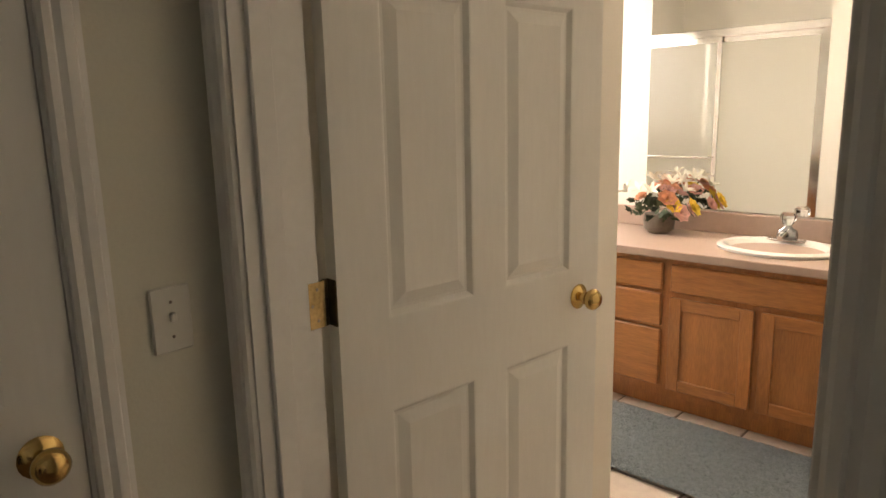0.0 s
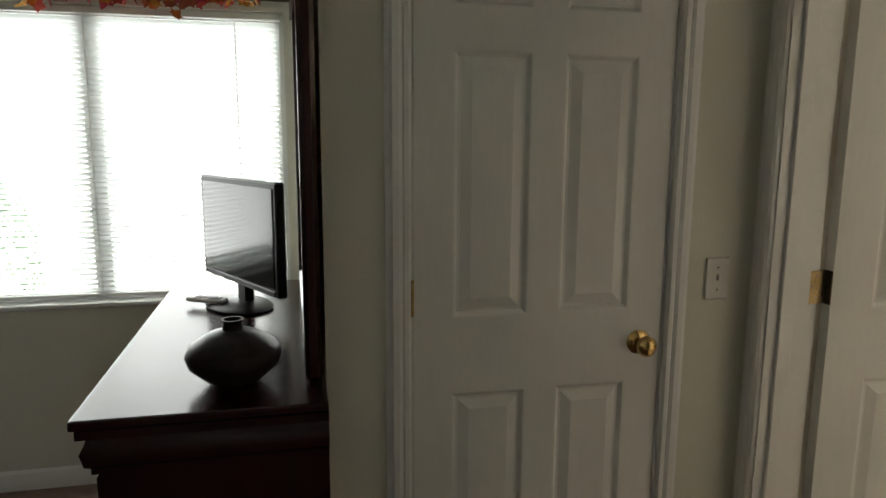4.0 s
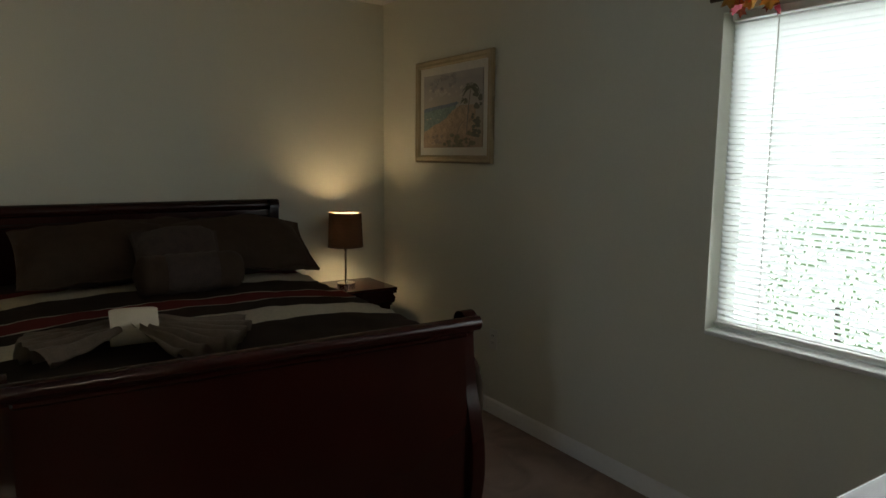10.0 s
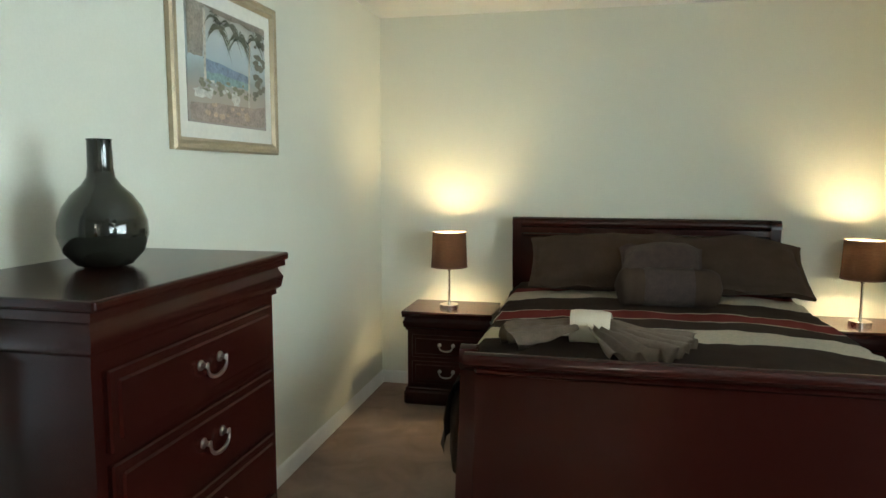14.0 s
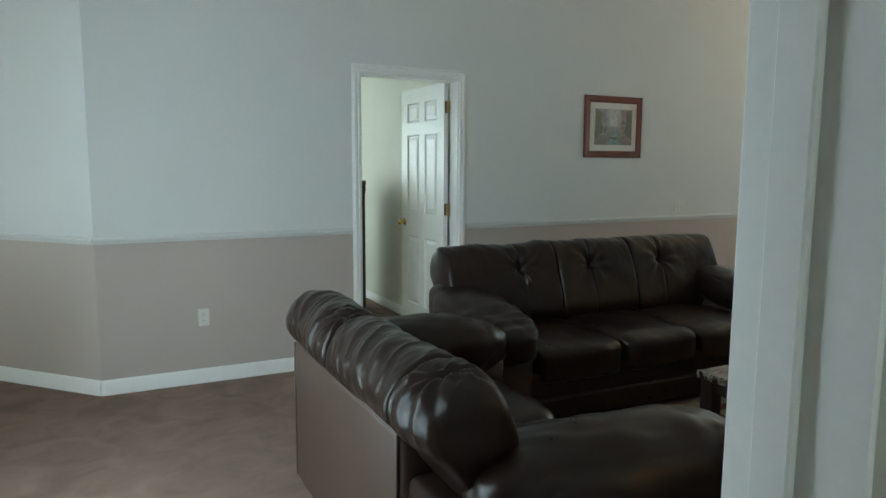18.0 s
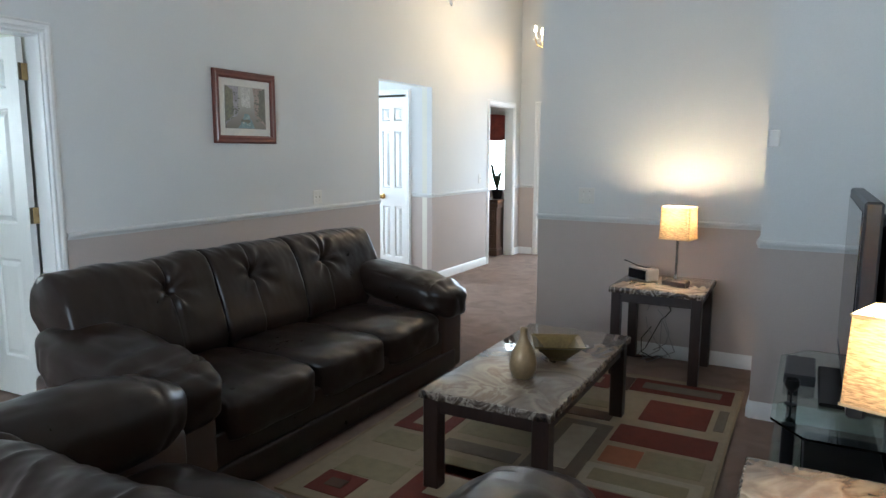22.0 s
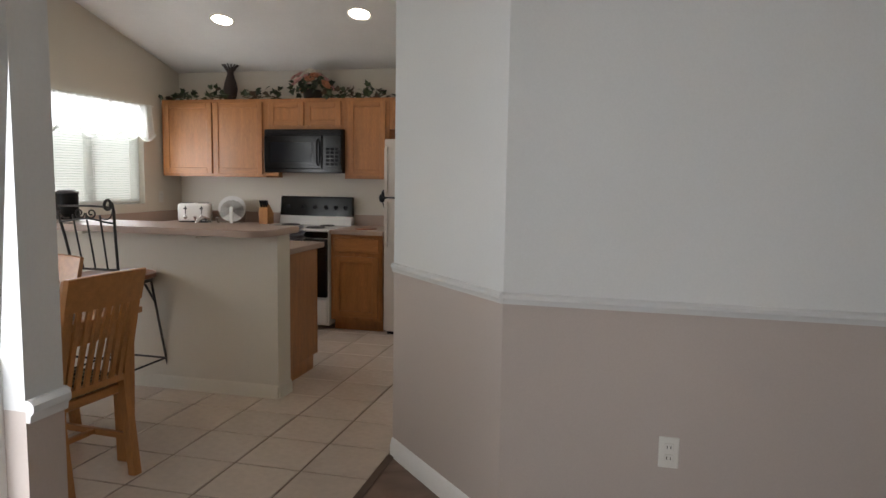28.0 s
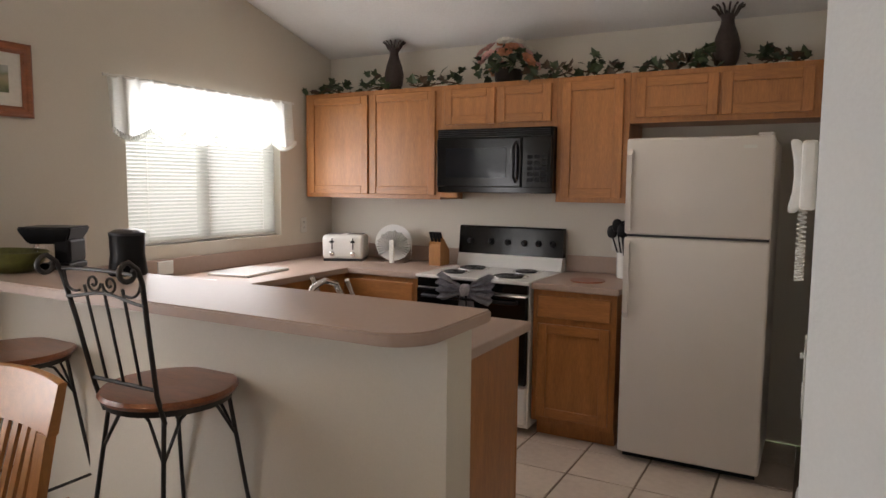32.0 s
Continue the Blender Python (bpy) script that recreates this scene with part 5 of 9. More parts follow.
def paint(name, colour):
    return material("print_" + name, colour, 0.5, vary=0.30, scale=30, fine=120, bump=0.02)


INK = {"leaf": paint("palm_leaf", (0.12, 0.125, 0.095)), "trunk": paint("trunk", (0.27, 0.235, 0.20)), "pale": paint("pale_post", (0.50, 0.46, 0.40)), "sea": paint("sea", (0.22, 0.31, 0.32)),
       "deep": paint("deep_sea", (0.19, 0.24, 0.34)), "sand": paint("sand", (0.47, 0.35, 0.25)), "shade": paint("sand_shade", (0.33, 0.26, 0.22)), "bush": paint("bush", (0.20, 0.19, 0.125)),
       "cloud": paint("cloud", (0.52, 0.49, 0.46)), "storm": paint("storm_cloud", (0.33, 0.31, 0.33)), "dark": paint("dark_leaf", (0.16, 0.155, 0.12)), "foam": paint("foam", (0.56, 0.55, 0.52))}


def painted_print(owner, x0, x1, z0, z1, sky_stops, seed, strokes):
    """Paint laid on a print: patches, daubs and palms given in parts of the sheet's width and height."""
    w, h = x1 - x0, z1 - z0
    rnd_ = random.Random(seed)
    part("print", boxes((x0, x1, -0.012, -0.007, z0, z1)), print_bands(x0, x1, z0, z1, sky_stops, "beach_print", 11, 0.10), owner, "faded beach print")
    layer = -0.0122

    def put(u, v):
        return (x0 + w * min(0.995, max(0.005, u)), layer, z0 + h * min(0.995, max(0.005, v)))
    for kind, ink, data in strokes:
        layer -= 0.00012
        bm = bmesh.new()
        if kind == "patch":
            pts = []
            for (a, b), (c, d) in zip(data, data[1:] + data[:1]):
                for q in range(6):
                    f = q / 6
                    pts.append((a + (c - a) * f + rnd_.uniform(-0.012, 0.012), b + (d - b) * f + rnd_.uniform(-0.012, 0.012)))
            bm.faces.new([bm.verts.new(put(*p)) for p in pts])
        elif kind == "daubs":
            cx, cz, rx, rz, count, size = data
            for q in range(count):
                layer -= 0.00002
                u, v = cx + rnd_.uniform(-rx, rx), cz + rnd_.uniform(-rz, rz)
                a, r = rnd_.uniform(0, 3.14), size * rnd_.uniform(0.4, 1.0)
                ring = [(u + r * math.cos(t + a) * rnd_.uniform(0.6, 1), v + r * 0.8 * math.sin(t + a) * rnd_.uniform(0.5, 1)) for t in (0, 1.05, 2.1, 3.14, 4.2, 5.2)]
                bm.faces.new([bm.verts.new(put(*p)) for p in ring])
        elif kind == "trunk":
            (u, v), (a, b), width = data
            for q in range(8):
                f, g = q / 8, (q + 1) / 8
                l0, l1 = u + (a - u) * f ** 1.5, u + (a - u) * g ** 1.5
                v0, v1 = v + (b - v) * f, v + (b - v) * g
                bm.faces.new([bm.verts.new(put(*p)) for p in ((l0 - width, v0), (l0 + width, v0), (l1 + width, v1), (l1 - width, v1))])
        else:
            u, v, size, count = data
            for q in range(count):
                layer -= 0.00002
                a = -0.5 + 4.1 * (q + rnd_.uniform(-0.3, 0.3)) / count
                ln = size * rnd_.uniform(0.7, 1.0)
                spine = [(u + ln * f * math.cos(a), v + ln * f * math.sin(a) - 1.1 * ln * f * f * (0.5 + 0.5 * abs(math.cos(a)))) for f in (0, 0.35, 0.7, 1.0)]
                for k in range(3):
                    (a0, b0), (a1, b1) = spine[k], spine[k + 1]
                    wd = size * (0.10, 0.13, 0.09, 0.01)[k], size * (0.10, 0.13, 0.09, 0.01)[k + 1]
                    bm.faces.new([bm.verts.new(put(*p)) for p in ((a0, b0 + wd[0] / 2), (a1, b1 + wd[1] / 2), (a1, b1 - wd[1] / 2), (a0, b0 - wd[0] / 2))])
        part("painted_" + ink, bm, INK[ink], owner)


def bay_art(ob, x0, x1, z0, z1):
    stops = [(0.0, (0.42, 0.32, 0.23)), (0.30, (0.46, 0.38, 0.30)), (0.45, (0.45, 0.40, 0.35)), (0.58, (0.50, 0.46, 0.42)), (0.75, (0.44, 0.41, 0.40)), (0.9, (0.37, 0.35, 0.37)), (1.0, (0.44, 0.42, 0.42))]
    painted_print(ob, x0, x1, z0, z1, stops, 3, [
        ("daubs", "storm", (0.30, 0.88, 0.30, 0.08, 16, 0.07)), ("daubs", "cloud", (0.40, 0.74, 0.34, 0.08, 16, 0.06)), ("patch", "sea", [(0.0, 0.54), (0.62, 0.60), (0.55, 0.50), (0.34, 0.36), (0.0, 0.22)]),
        ("patch", "deep", [(0.0, 0.55), (0.60, 0.60), (0.58, 0.57), (0.0, 0.50)]), ("daubs", "foam", (0.24, 0.40, 0.2, 0.06, 9, 0.02)), ("patch", "sand", [(0.0, 0.22), (0.34, 0.36), (0.62, 0.55), (0.9, 0.55), (0.9, 0.1), (0.0, 0.02)]),
        ("daubs", "bush", (0.66, 0.60, 0.10, 0.02, 8, 0.03)), ("daubs", "dark", (0.90, 0.45, 0.08, 0.30, 26, 0.06)), ("daubs", "bush", (0.62, 0.10, 0.26, 0.10, 30, 0.06)), ("daubs", "shade", (0.2, 0.12, 0.18, 0.06, 12, 0.05)),
        ("trunk", "trunk", ((0.76, 0.16), (0.82, 0.76), 0.009)), ("fronds", "leaf", (0.82, 0.77, 0.20, 11)), ("fronds", "leaf", (0.72, 0.62, 0.09, 8)), ("trunk", "trunk", ((0.60, 0.16), (0.70, 0.34), 0.006))])


def terrace_art(ob, x0, x1, z0, z1):
    stops = [(0.0, (0.33, 0.28, 0.26)), (0.18, (0.40, 0.34, 0.29)), (0.30, (0.38, 0.33, 0.29)), (0.42, (0.30, 0.32, 0.32)), (0.55, (0.40, 0.46, 0.50)), (0.75, (0.46, 0.50, 0.52)), (1.0, (0.40, 0.38, 0.34))]
    painted_print(ob, x0, x1, z0, z1, stops, 21, [
        ("patch", "deep", [(0.18, 0.55), (0.75, 0.50), (0.75, 0.42), (0.18, 0.44)]), ("patch", "sea", [(0.18, 0.45), (0.75, 0.43), (0.75, 0.36), (0.18, 0.36)]), ("daubs", "bush", (0.45, 0.33, 0.34, 0.06, 30, 0.05)),
        ("daubs", "foam", (0.35, 0.32, 0.25, 0.06, 9, 0.03)), ("patch", "foam", [(0.06, 0.27), (0.28, 0.29), (0.26, 0.22), (0.08, 0.21)]), ("patch", "foam", [(0.50, 0.30), (0.62, 0.28), (0.60, 0.18), (0.54, 0.18)]),
        ("patch", "shade", [(0.02, 0.16), (0.98, 0.22), (0.98, 0.02), (0.02, 0.02)]), ("daubs", "sand", (0.5, 0.12, 0.35, 0.06, 14, 0.05)), ("patch", "trunk", [(0.0, 1.0), (0.20, 1.0), (0.17, 0.55), (0.0, 0.55)]),
        ("trunk", "pale", ((0.19, 0.36), (0.20, 0.96), 0.014)), ("daubs", "dark", (0.90, 0.62, 0.09, 0.33, 40, 0.06)), ("trunk", "pale", ((0.74, 0.20), (0.78, 0.90), 0.012)), ("patch", "trunk", [(0.16, 1.0), (1.0, 1.0), (1.0, 0.93), (0.3, 0.96)]),
        ("fronds", "leaf", (0.36, 0.84, 0.20, 10)), ("fronds", "leaf", (0.62, 0.82, 0.22, 11)), ("fronds", "leaf", (0.50, 0.90, 0.18, 9)), ("fronds", "leaf", (0.30, 0.92, 0.14, 8)), ("fronds", "leaf", (0.84, 0.86, 0.18, 9))])


GILT = material("frame_champagne", (0.42, 0.34, 0.22), 0.4, metal=0.35, vary=0.12, scale=20, fine=120, bump=0.15, stretch=(1, 1, 1))
p = picture("framed_print", 0.80, 0.61, 0.045, GILT, 0.045, bay_art, "champagne framed beach print on the bedroom wall")
p.matrix_world = turned(-3.10, BN - 0.002, 1.395)
p = picture("framed_print", 0.775, 0.62, 0.045, GILT, 0.055, terrace_art, "champagne framed palm terrace print above the chest")
p.matrix_world = turned(-1.222, BS + 0.002, 1.512, 180)

# leaf garland over the window
garland = thing("leaf_garland", (0, 0, 0), "red and orange artificial autumn leaf garland over the window", "garland")
rnd = random.Random(5)
bm = bmesh.new()
tube(bm, [(-0.86 + 1.30 * k / 20, BN - 0.035, 2.02 + 0.012 * math.sin(k * 1.7)) for k in range(21)], 0.006, 6)
part("vine", bm, material("vine_brown", (0.10, 0.06, 0.03), 0.9), garland)
LEAFS = [material("leaf_red", (0.36, 0.035, 0.02), 0.7, vary=0.3, scale=20), material("leaf_orange", (0.55, 0.14, 0.02), 0.7, vary=0.3, scale=20), material("leaf_rust", (0.28, 0.06, 0.02), 0.7, vary=0.3, scale=20), material("leaf_gold", (0.50, 0.24, 0.03), 0.7, vary=0.3, scale=20), material("leaf_pink", (0.42, 0.05, 0.08), 0.7, vary=0.3, scale=20)]


def leaf_mesh(bm, m, size, mi):
    pts = [(0, 0), (0.25, 0.12), (0.5, 0.06), (0.42, 0.3), (0.62, 0.5), (0.3, 0.55), (0.2, 0.75), (0, 1.0), (-0.2, 0.75), (-0.3, 0.55), (-0.62, 0.5), (-0.42, 0.3), (-0.5, 0.06), (-0.25, 0.12)]
    c = bm.verts.new(m @ Vector((0, 0.4 * size, 0.08 * size)))
    vs = [bm.verts.new(m @ Vector((a * size, b * size, -0.12 * size * abs(a)))) for a, b in pts]
    for k in range(len(vs)):
        bm.faces.new((c, vs[k], vs[(k + 1) % len(vs)])).material_index = mi


for c in range(14):
    bm = bmesh.new()
    u0 = c / 14
    for k in range(34):
        u = u0 + rnd.random() / 14
        dens = 0.75 + 0.25 * math.sin(u * 19)
        z = 2.035 + rnd.gauss(0, 0.038) * dens - 0.02
        m = Matrix.Translation((-0.86 + 1.34 * u, BN - 0.02 - rnd.random() * 0.09, z)) @ Euler((rnd.uniform(0, 6.3), rnd.uniform(0, 6.3), rnd.uniform(0, 6.3))).to_matrix().to_4x4()
        leaf_mesh(bm, m, rnd.uniform(0.035, 0.065), rnd.randrange(5))
    part("leaf_spray", bm, LEAFS, garland)
structure(link("curtain_rod", tube(bmesh.new(), [(-0.97, BN - 0.03, 2.0), (0.63, BN - 0.03, 2.0)], 0.009, 10), material("rod_bronze", (0.10, 0.07, 0.05), 0.4, metal=0.8), smooth=40), "thin bronze curtain rod above the window", "curtain rod")

# wall plates
plate("light_switch", turned(1.697, 2.784, 1.093), 1, label="white single toggle switch plate beside the closet")
plate("light_switch", turned(-0.118, BS, 1.078, 180), 2, label="white double toggle switch plate beside the bedroom doorway")
plate("wall_outlet", turned(-2.27, BN, 0.43), 1, True, label="white wall outlet on the bedroom wall")
ob = thing("strike_plate", (0, 0, 0), "brass strike plate on the bedroom door jamb", "strike plate")
part("plate", boxes((0.0295, 0.0315, 0.838, 0.872, 0.888, 0.940, 0.0006)), BRASS, ob)
part("lip", boxes((0.022, 0.031, 0.872, 0.886, 0.898, 0.930, 0.002)), BRASS, ob)

# ================= living room =================
def back_pad(xa, xb, tx, open_a, open_b, seed, slit=False):
    """A tufted back cushion that rolls over the top of the settee's back; tx: where its button pulls it in. slit: the pull lies on top of the roll."""
    ctrl = [(0.25, 0.38), (0.345, 0.47), (0.325, 0.60), (0.285, 0.72), (0.245, 0.82), (0.185, 0.895), (0.10, 0.918), (0.02, 0.885), (-0.03, 0.81), (-0.025, 0.735), (0.03, 0.67), (0.12, 0.55)]
    n, k = len(ctrl), 7
    loop = []
    for i in range(n):
        p0, p1, p2, p3 = (Vector(ctrl[(i + d) % n]) for d in (-1, 0, 1, 2))
        for j in range(k):
            t = j / k
            loop.append(0.5 * (2 * p1 + (p2 - p0) * t + (2 * p0 - 5 * p1 + 4 * p2 - p3) * t * t + (3 * p1 - p0 - 3 * p2 + p3) * t ** 3))
    c = Vector((0.14, 0.70))
    button = Vector((0.09, 0.90)) if slit else Vector((0.255, 0.785))
    bm = bmesh.new()
    nx = max(40, int((xb - xa) / (0.006 if slit else 0.009)))
    rings = []
    for i in range(nx + 1):
        x = xa + (xb - xa) * i / nx
        shrink = 1.0
        for e, outer in ((x - xa, open_a), (xb - x, open_b)):
            rad, amount = ((0.15, 0.36) if slit else (0.035, 0.12)) if outer else (0.026, 0.20)
            if e < rad:
                shrink *= 1 - amount * (1 - math.sqrt(max(0.0, 1 - (1 - e / rad) ** 2)))
        ring = []
        for p in loop:
            y, z = p
            out = (p - c).normalized()
            front = max(0.0, min(1.0, (y - 0.11) / 0.09))
            top = max(0.0, min(1.0, (0.24 - y) / 0.10)) * max(0.0, min(1.0, (z - 0.66) / 0.08))
            dx, d = x - tx, (p - button).length * (1 if (p - button).y > 0 or (slit and p.x > button.x) else -1)
            r2 = dx * dx + d * d
            if slit:
                push = -0.060 * math.exp(-(dx / 0.012) ** 2 - (d / 0.060) ** 2) - 0.016 * math.exp(-r2 / 0.006)
                pleat = math.cos(11 * math.atan2(d, dx + 1e-5)) * math.exp(-r2 / 0.014) * min(1, r2 / 0.001)
                push += 0.008 * pleat - 0.016 * math.exp(-((x - tx + 0.10) / 0.008) ** 2) * top
            else:
                push = -0.046 * math.exp(-(dx / 0.055) ** 2 - (d / 0.05) ** 2) - 0.022 * math.exp(-(dx / 0.018) ** 2 - (d / 0.03) ** 2)
                push -= 0.020 * front * math.exp(-(dx / 0.009) ** 2)
                push += 0.014 * front * math.cos(8 * math.atan2(d, dx + 1e-5) + seed) * math.exp(-r2 / 0.016) * min(1, r2 / 0.0015)
            wave = noise.noise(Vector((x * 15 + seed + 7 * y + 4 * z, y * 4, z * 4)))
            ridge = 1 - abs(wave) * 2.6
            push += (0.0065 if slit else 0.004) * top * ridge * abs(ridge)
            push += 0.013 * noise.noise(Vector((x * 4 + seed, y * 5, z * 5))) + 0.005 * noise.noise(Vector((x * 11 + seed, y * 9, z * 9))) + 0.002 * noise.noise(Vector((x * 34, y * 34 + seed, z * 34)))
            q = c + (p - c) * shrink + out * push
            ring.append(bm.verts.new((x, q.x, q.y)))
        rings.append(ring)
    m = len(loop)
    for a, b in zip(rings[:-1], rings[1:]):
        for j in range(m):
            bm.faces.new((a[j], b[j], b[(j + 1) % m], a[(j + 1) % m])).smooth = True
    for ring, d in ((rings[0], -1), (rings[-1], 1)):
        mid = bm.verts.new((ring[0].co.x + d * 0.012, c.x + 0.02, c.y))
        for j in range(m):
            f = (mid, ring[j], ring[(j + 1) % m])
            bm.faces.new(f if d < 0 else tuple(reversed(f))).smooth = True
    bmesh.ops.recalc_face_normals(bm, faces=list(bm.faces))
    return bm


def settee(name, w, sections, tufts, label, category, slit=False, arm_len=0.965, arm_top=0.665):
    """A stuffed leather settee. Own frame: x along its width, seat faces +y, back at y = 0, floor z = 0. sections: where the back cushions meet."""
    ob = thing(name, (0, 0, 0), label, category)
    D, arm, end = 0.93, 0.36, sections[0]
    shell_end = 1.36 if slit else w - end - 0.02
    shell = boxes((end + 0.02, shell_end, 0.012, 0.15, 0.03, 0.69, 0.03), seg=3)
    if slit:
        part("back_corner", boxes((shell_end + 0.003, w - 0.10, 0.03, 0.16, 0.03, 0.56, 0.035), seg=3), LEATHER, ob, smooth=40)
    part("back_shell", shell, LEATHER_SIDE, ob, "smooth brown vinyl back", smooth=40)
    for x in (end + 0.035, shell_end - 0.015):
        part("piping", tube(bmesh.new(), [(x, 0.014, 0.05), (x, 0.012, 0.40), (x, 0.014, 0.675)], 0.005, 8), LEATHER_SIDE, ob, smooth=60)
    part("seat_deck", boxes((0.16, w - 0.16, 0.12, D - 0.06, 0.05, 0.27, 0.03), seg=3), LEATHER, ob, smooth=40)
    part("front_band", cushion(bmesh.new(), 0.19, w - 0.19, D - 0.12, D - 0.028, 0.155, 0.31, n=7, cuts=16, wrinkle=0.006, seed=w), LEATHER, ob)
    part("lower_band", boxes((0.15, w - 0.15, D - 0.10, D - 0.012, 0.03, 0.165, 0.016), seg=3), LEATHER, ob, smooth=40)
    for k, x0 in ((0, 0.0), (1, w - arm)):
        part("arm_panel", boxes((x0 + 0.045, x0 + arm - 0.045, 0.10, arm_len - 0.055, 0.03, 0.50, 0.035), seg=3), LEATHER_SIDE, ob, smooth=40)
        bm = bmesh.new()
        side = -1 if k == 0 else 1

        def drape(u, v, s, k=k, side=side):
            rise = (0.02 if slit else 0.065) * -v - 0.015 * max(0, v - 0.3)
            pleat = math.exp(-((v - 0.66 + 0.05 * s) / 0.028) ** 2) * (0.4 + 0.6 * max(0, s))
            nose = 0.035 * max(0, v - 0.7) / 0.3
            sag = -0.035 * max(0, side * u) * (1 if s < 0 else 0.3)
            return ((0.0 if slit else -0.010) * u * pleat, 0.02 * max(0, s) * max(0, v), rise - (0.010 if slit else 0.026) * pleat + nose * min(0, s) + sag + (0.003 if slit else 0.008) * math.sin(v * 21 + k) * max(0, s) * max(0.0, min(1.0, v * 4)))
        cushion(bm, x0 - 0.005, x0 + arm + 0.005, 0.10, arm_len, 0.415 if slit else 0.445, arm_top, n=2.7 if slit else 3.6, cuts=34, puff=0.014, wrinkle=0.016, seed=k * 7 + w, fn=drape)
        part("arm_pad", bm, LEATHER, ob, "stuffed arm pad with a stitched pleat")
    inner = w - 2 * arm
    seats = len(tufts)
    sw = inner / seats
    for s in range(seats):
        x0 = arm + s * sw
        bm = bmesh.new()
        cushion(bm, x0 - (0.03 if s == 0 else 0.002), x0 + sw + (0.03 if s == seats - 1 else 0.002), 0.24, D + 0.012, 0.25, 0.452, n=6.5, cuts=28, puff=0.008, wrinkle=0.015, seed=s * 3 + w,
                fn=lambda u, v, q: (0, 0, -0.02 * max(0, v) ** 3 + 0.005 * (1 - u * u) * (q > 0)))
        part("seat_cushion", bm, LEATHER, ob)
        part("back_cushion", back_pad(sections[s], sections[s + 1], tufts[s], s == 0, s == seats - 1, s * 5 + w * 2, slit), LEATHER, ob, "tufted back cushion")
    for x in (0.12, w - 0.12):
        for y in (0.10, D - 0.12):
            part("foot", boxes((x - 0.03, x + 0.03, y - 0.03, y + 0.03, 0, 0.06, 0.006)), ESPRESSO, ob)
    return ob


sofa = settee("sofa", 2.43, (0.12, 0.895, 1.515, 2.31), (0.645, 1.245, 1.79), "dark brown leather three-seat sofa with tufted back", "sofa")
sofa.matrix_world = turned(-3.632, -2.622, 0, -1)
love = settee("loveseat", 1.82, (0.165, 0.80, 1.64), (0.735, 1.50), "dark brown leather loveseat with tufted back", "loveseat", slit=True, arm_len=1.08, arm_top=0.725)
love.matrix_world = turned(-0.195, -1.905, 0, 90) @ Matrix.Diagonal((1, 1, 0.965, 1))


# tables with faux marble tops
def marble_table(name, w, d, h, label, category, leg=0.07, group=""):
    """Own frame: x from 0 to w, y from 0 to d."""
    ob = thing(name, (0, 0, 0), label, category, group)
    part("top", boxes((0.004, w - 0.004, 0.004, d - 0.004, h - 0.030, h, 0.005), seg=2), MARBLE, ob, "glossy brown faux marble top", smooth=40)
    bm = bmesh.new()
    ring = [(0, 0), (w, 0), (w, d), (0, d)]
    for (ax, ay), (bx, by) in zip(ring, ring[1:] + ring[:1]):
        nrm = Vector((by - ay, ax - bx, 0)).normalized()
        n = max(8, int(math.hypot(bx - ax, by - ay) / 0.018))
        rows = []
        for i in range(n + 1):
            p = Vector((ax + (bx - ax) * i / n, ay + (by - ay) * i / n, 0))
            rough = 0.0035 * noise.noise(p * 40 + Vector((0, 0, w)))
            drop = 0.036 + 0.006 * noise.noise(p * 26)
            rows.append([bm.verts.new(p + nrm * o + Vector((0, 0, z))) for o, z in ((-0.006, h - 0.002), (0.0, h - 0.004), (0.003 + rough, h - 0.018), (0.001 - rough, h - drop), (-0.010, h - drop))])
        for a, b in zip(rows[:-1], rows[1:]):
            for q in range(4):
                bm.faces.new((a[q], b[q], b[q + 1], a[q + 1]))
    bmesh.ops.recalc_face_normals(bm, faces=list(bm.faces))
    part("chiselled_edge", bm, MARBLE_EDGE, ob, "chiselled dark and cream edge")
    for e in ((0.03, w - 0.03, 0.03, 0.05), (0.03, w - 0.03, d - 0.05, d - 0.03), (0.03, 0.05, 0.05, d - 0.05), (w - 0.05, w - 0.03, 0.05, d - 0.05)):
        part("apron", boxes((*e, h - 0.10, h - 0.032)), ESPRESSO, ob)
    for x in (0.012, w - leg - 0.012):
        for y in (0.012, d - leg - 0.012):
            part("leg", boxes((x, x + leg, y, y + leg, 0, h - 0.032, 0.004)), ESPRESSO, ob)
    return ob


coffee = marble_table("coffee_table", 1.27, 0.58, 0.44, "coffee table with brown faux marble top on the rug", "coffee table")
coffee.matrix_world = turned(-3.28, -1.125, 0.008)
end1 = marble_table("end_table", 0.565, 0.57, 0.59, "end table with brown faux marble top beside the wall", "end table", 0.06, "end tables")
end1.matrix_world = turned(-4.452, -0.83, 0)
copy_thing(end1, turned(-1.655, 0.155, 0))

# rug of coloured blocks
RUGS = [material("rug_tan", (0.29, 0.235, 0.155), 0.97, vary=0.12, scale=20, fine=260, bump=0.8, dist=0.004), material("rug_rust", (0.125, 0.022, 0.013), 0.97, vary=0.2, scale=20, fine=260, bump=0.8, dist=0.004),
        material("rug_brown", (0.085, 0.050, 0.034), 0.97, vary=0.2, scale=20, fine=260, bump=0.8, dist=0.004), material("rug_olive", (0.24, 0.205, 0.12), 0.97, vary=0.15, scale=20, fine=260, bump=0.8, dist=0.004),
        material("rug_terracotta", (0.27, 0.105, 0.05), 0.97, vary=0.15, scale=20, fine=260, bump=0.8, dist=0.004)]
rug = thing("area_rug", (0, 0, 0), "tan rug with rust, olive and brown rectangles", "rug")
RX0, RX1, RY0, RY1 = -3.97, -1.72, -1.66, -0.02
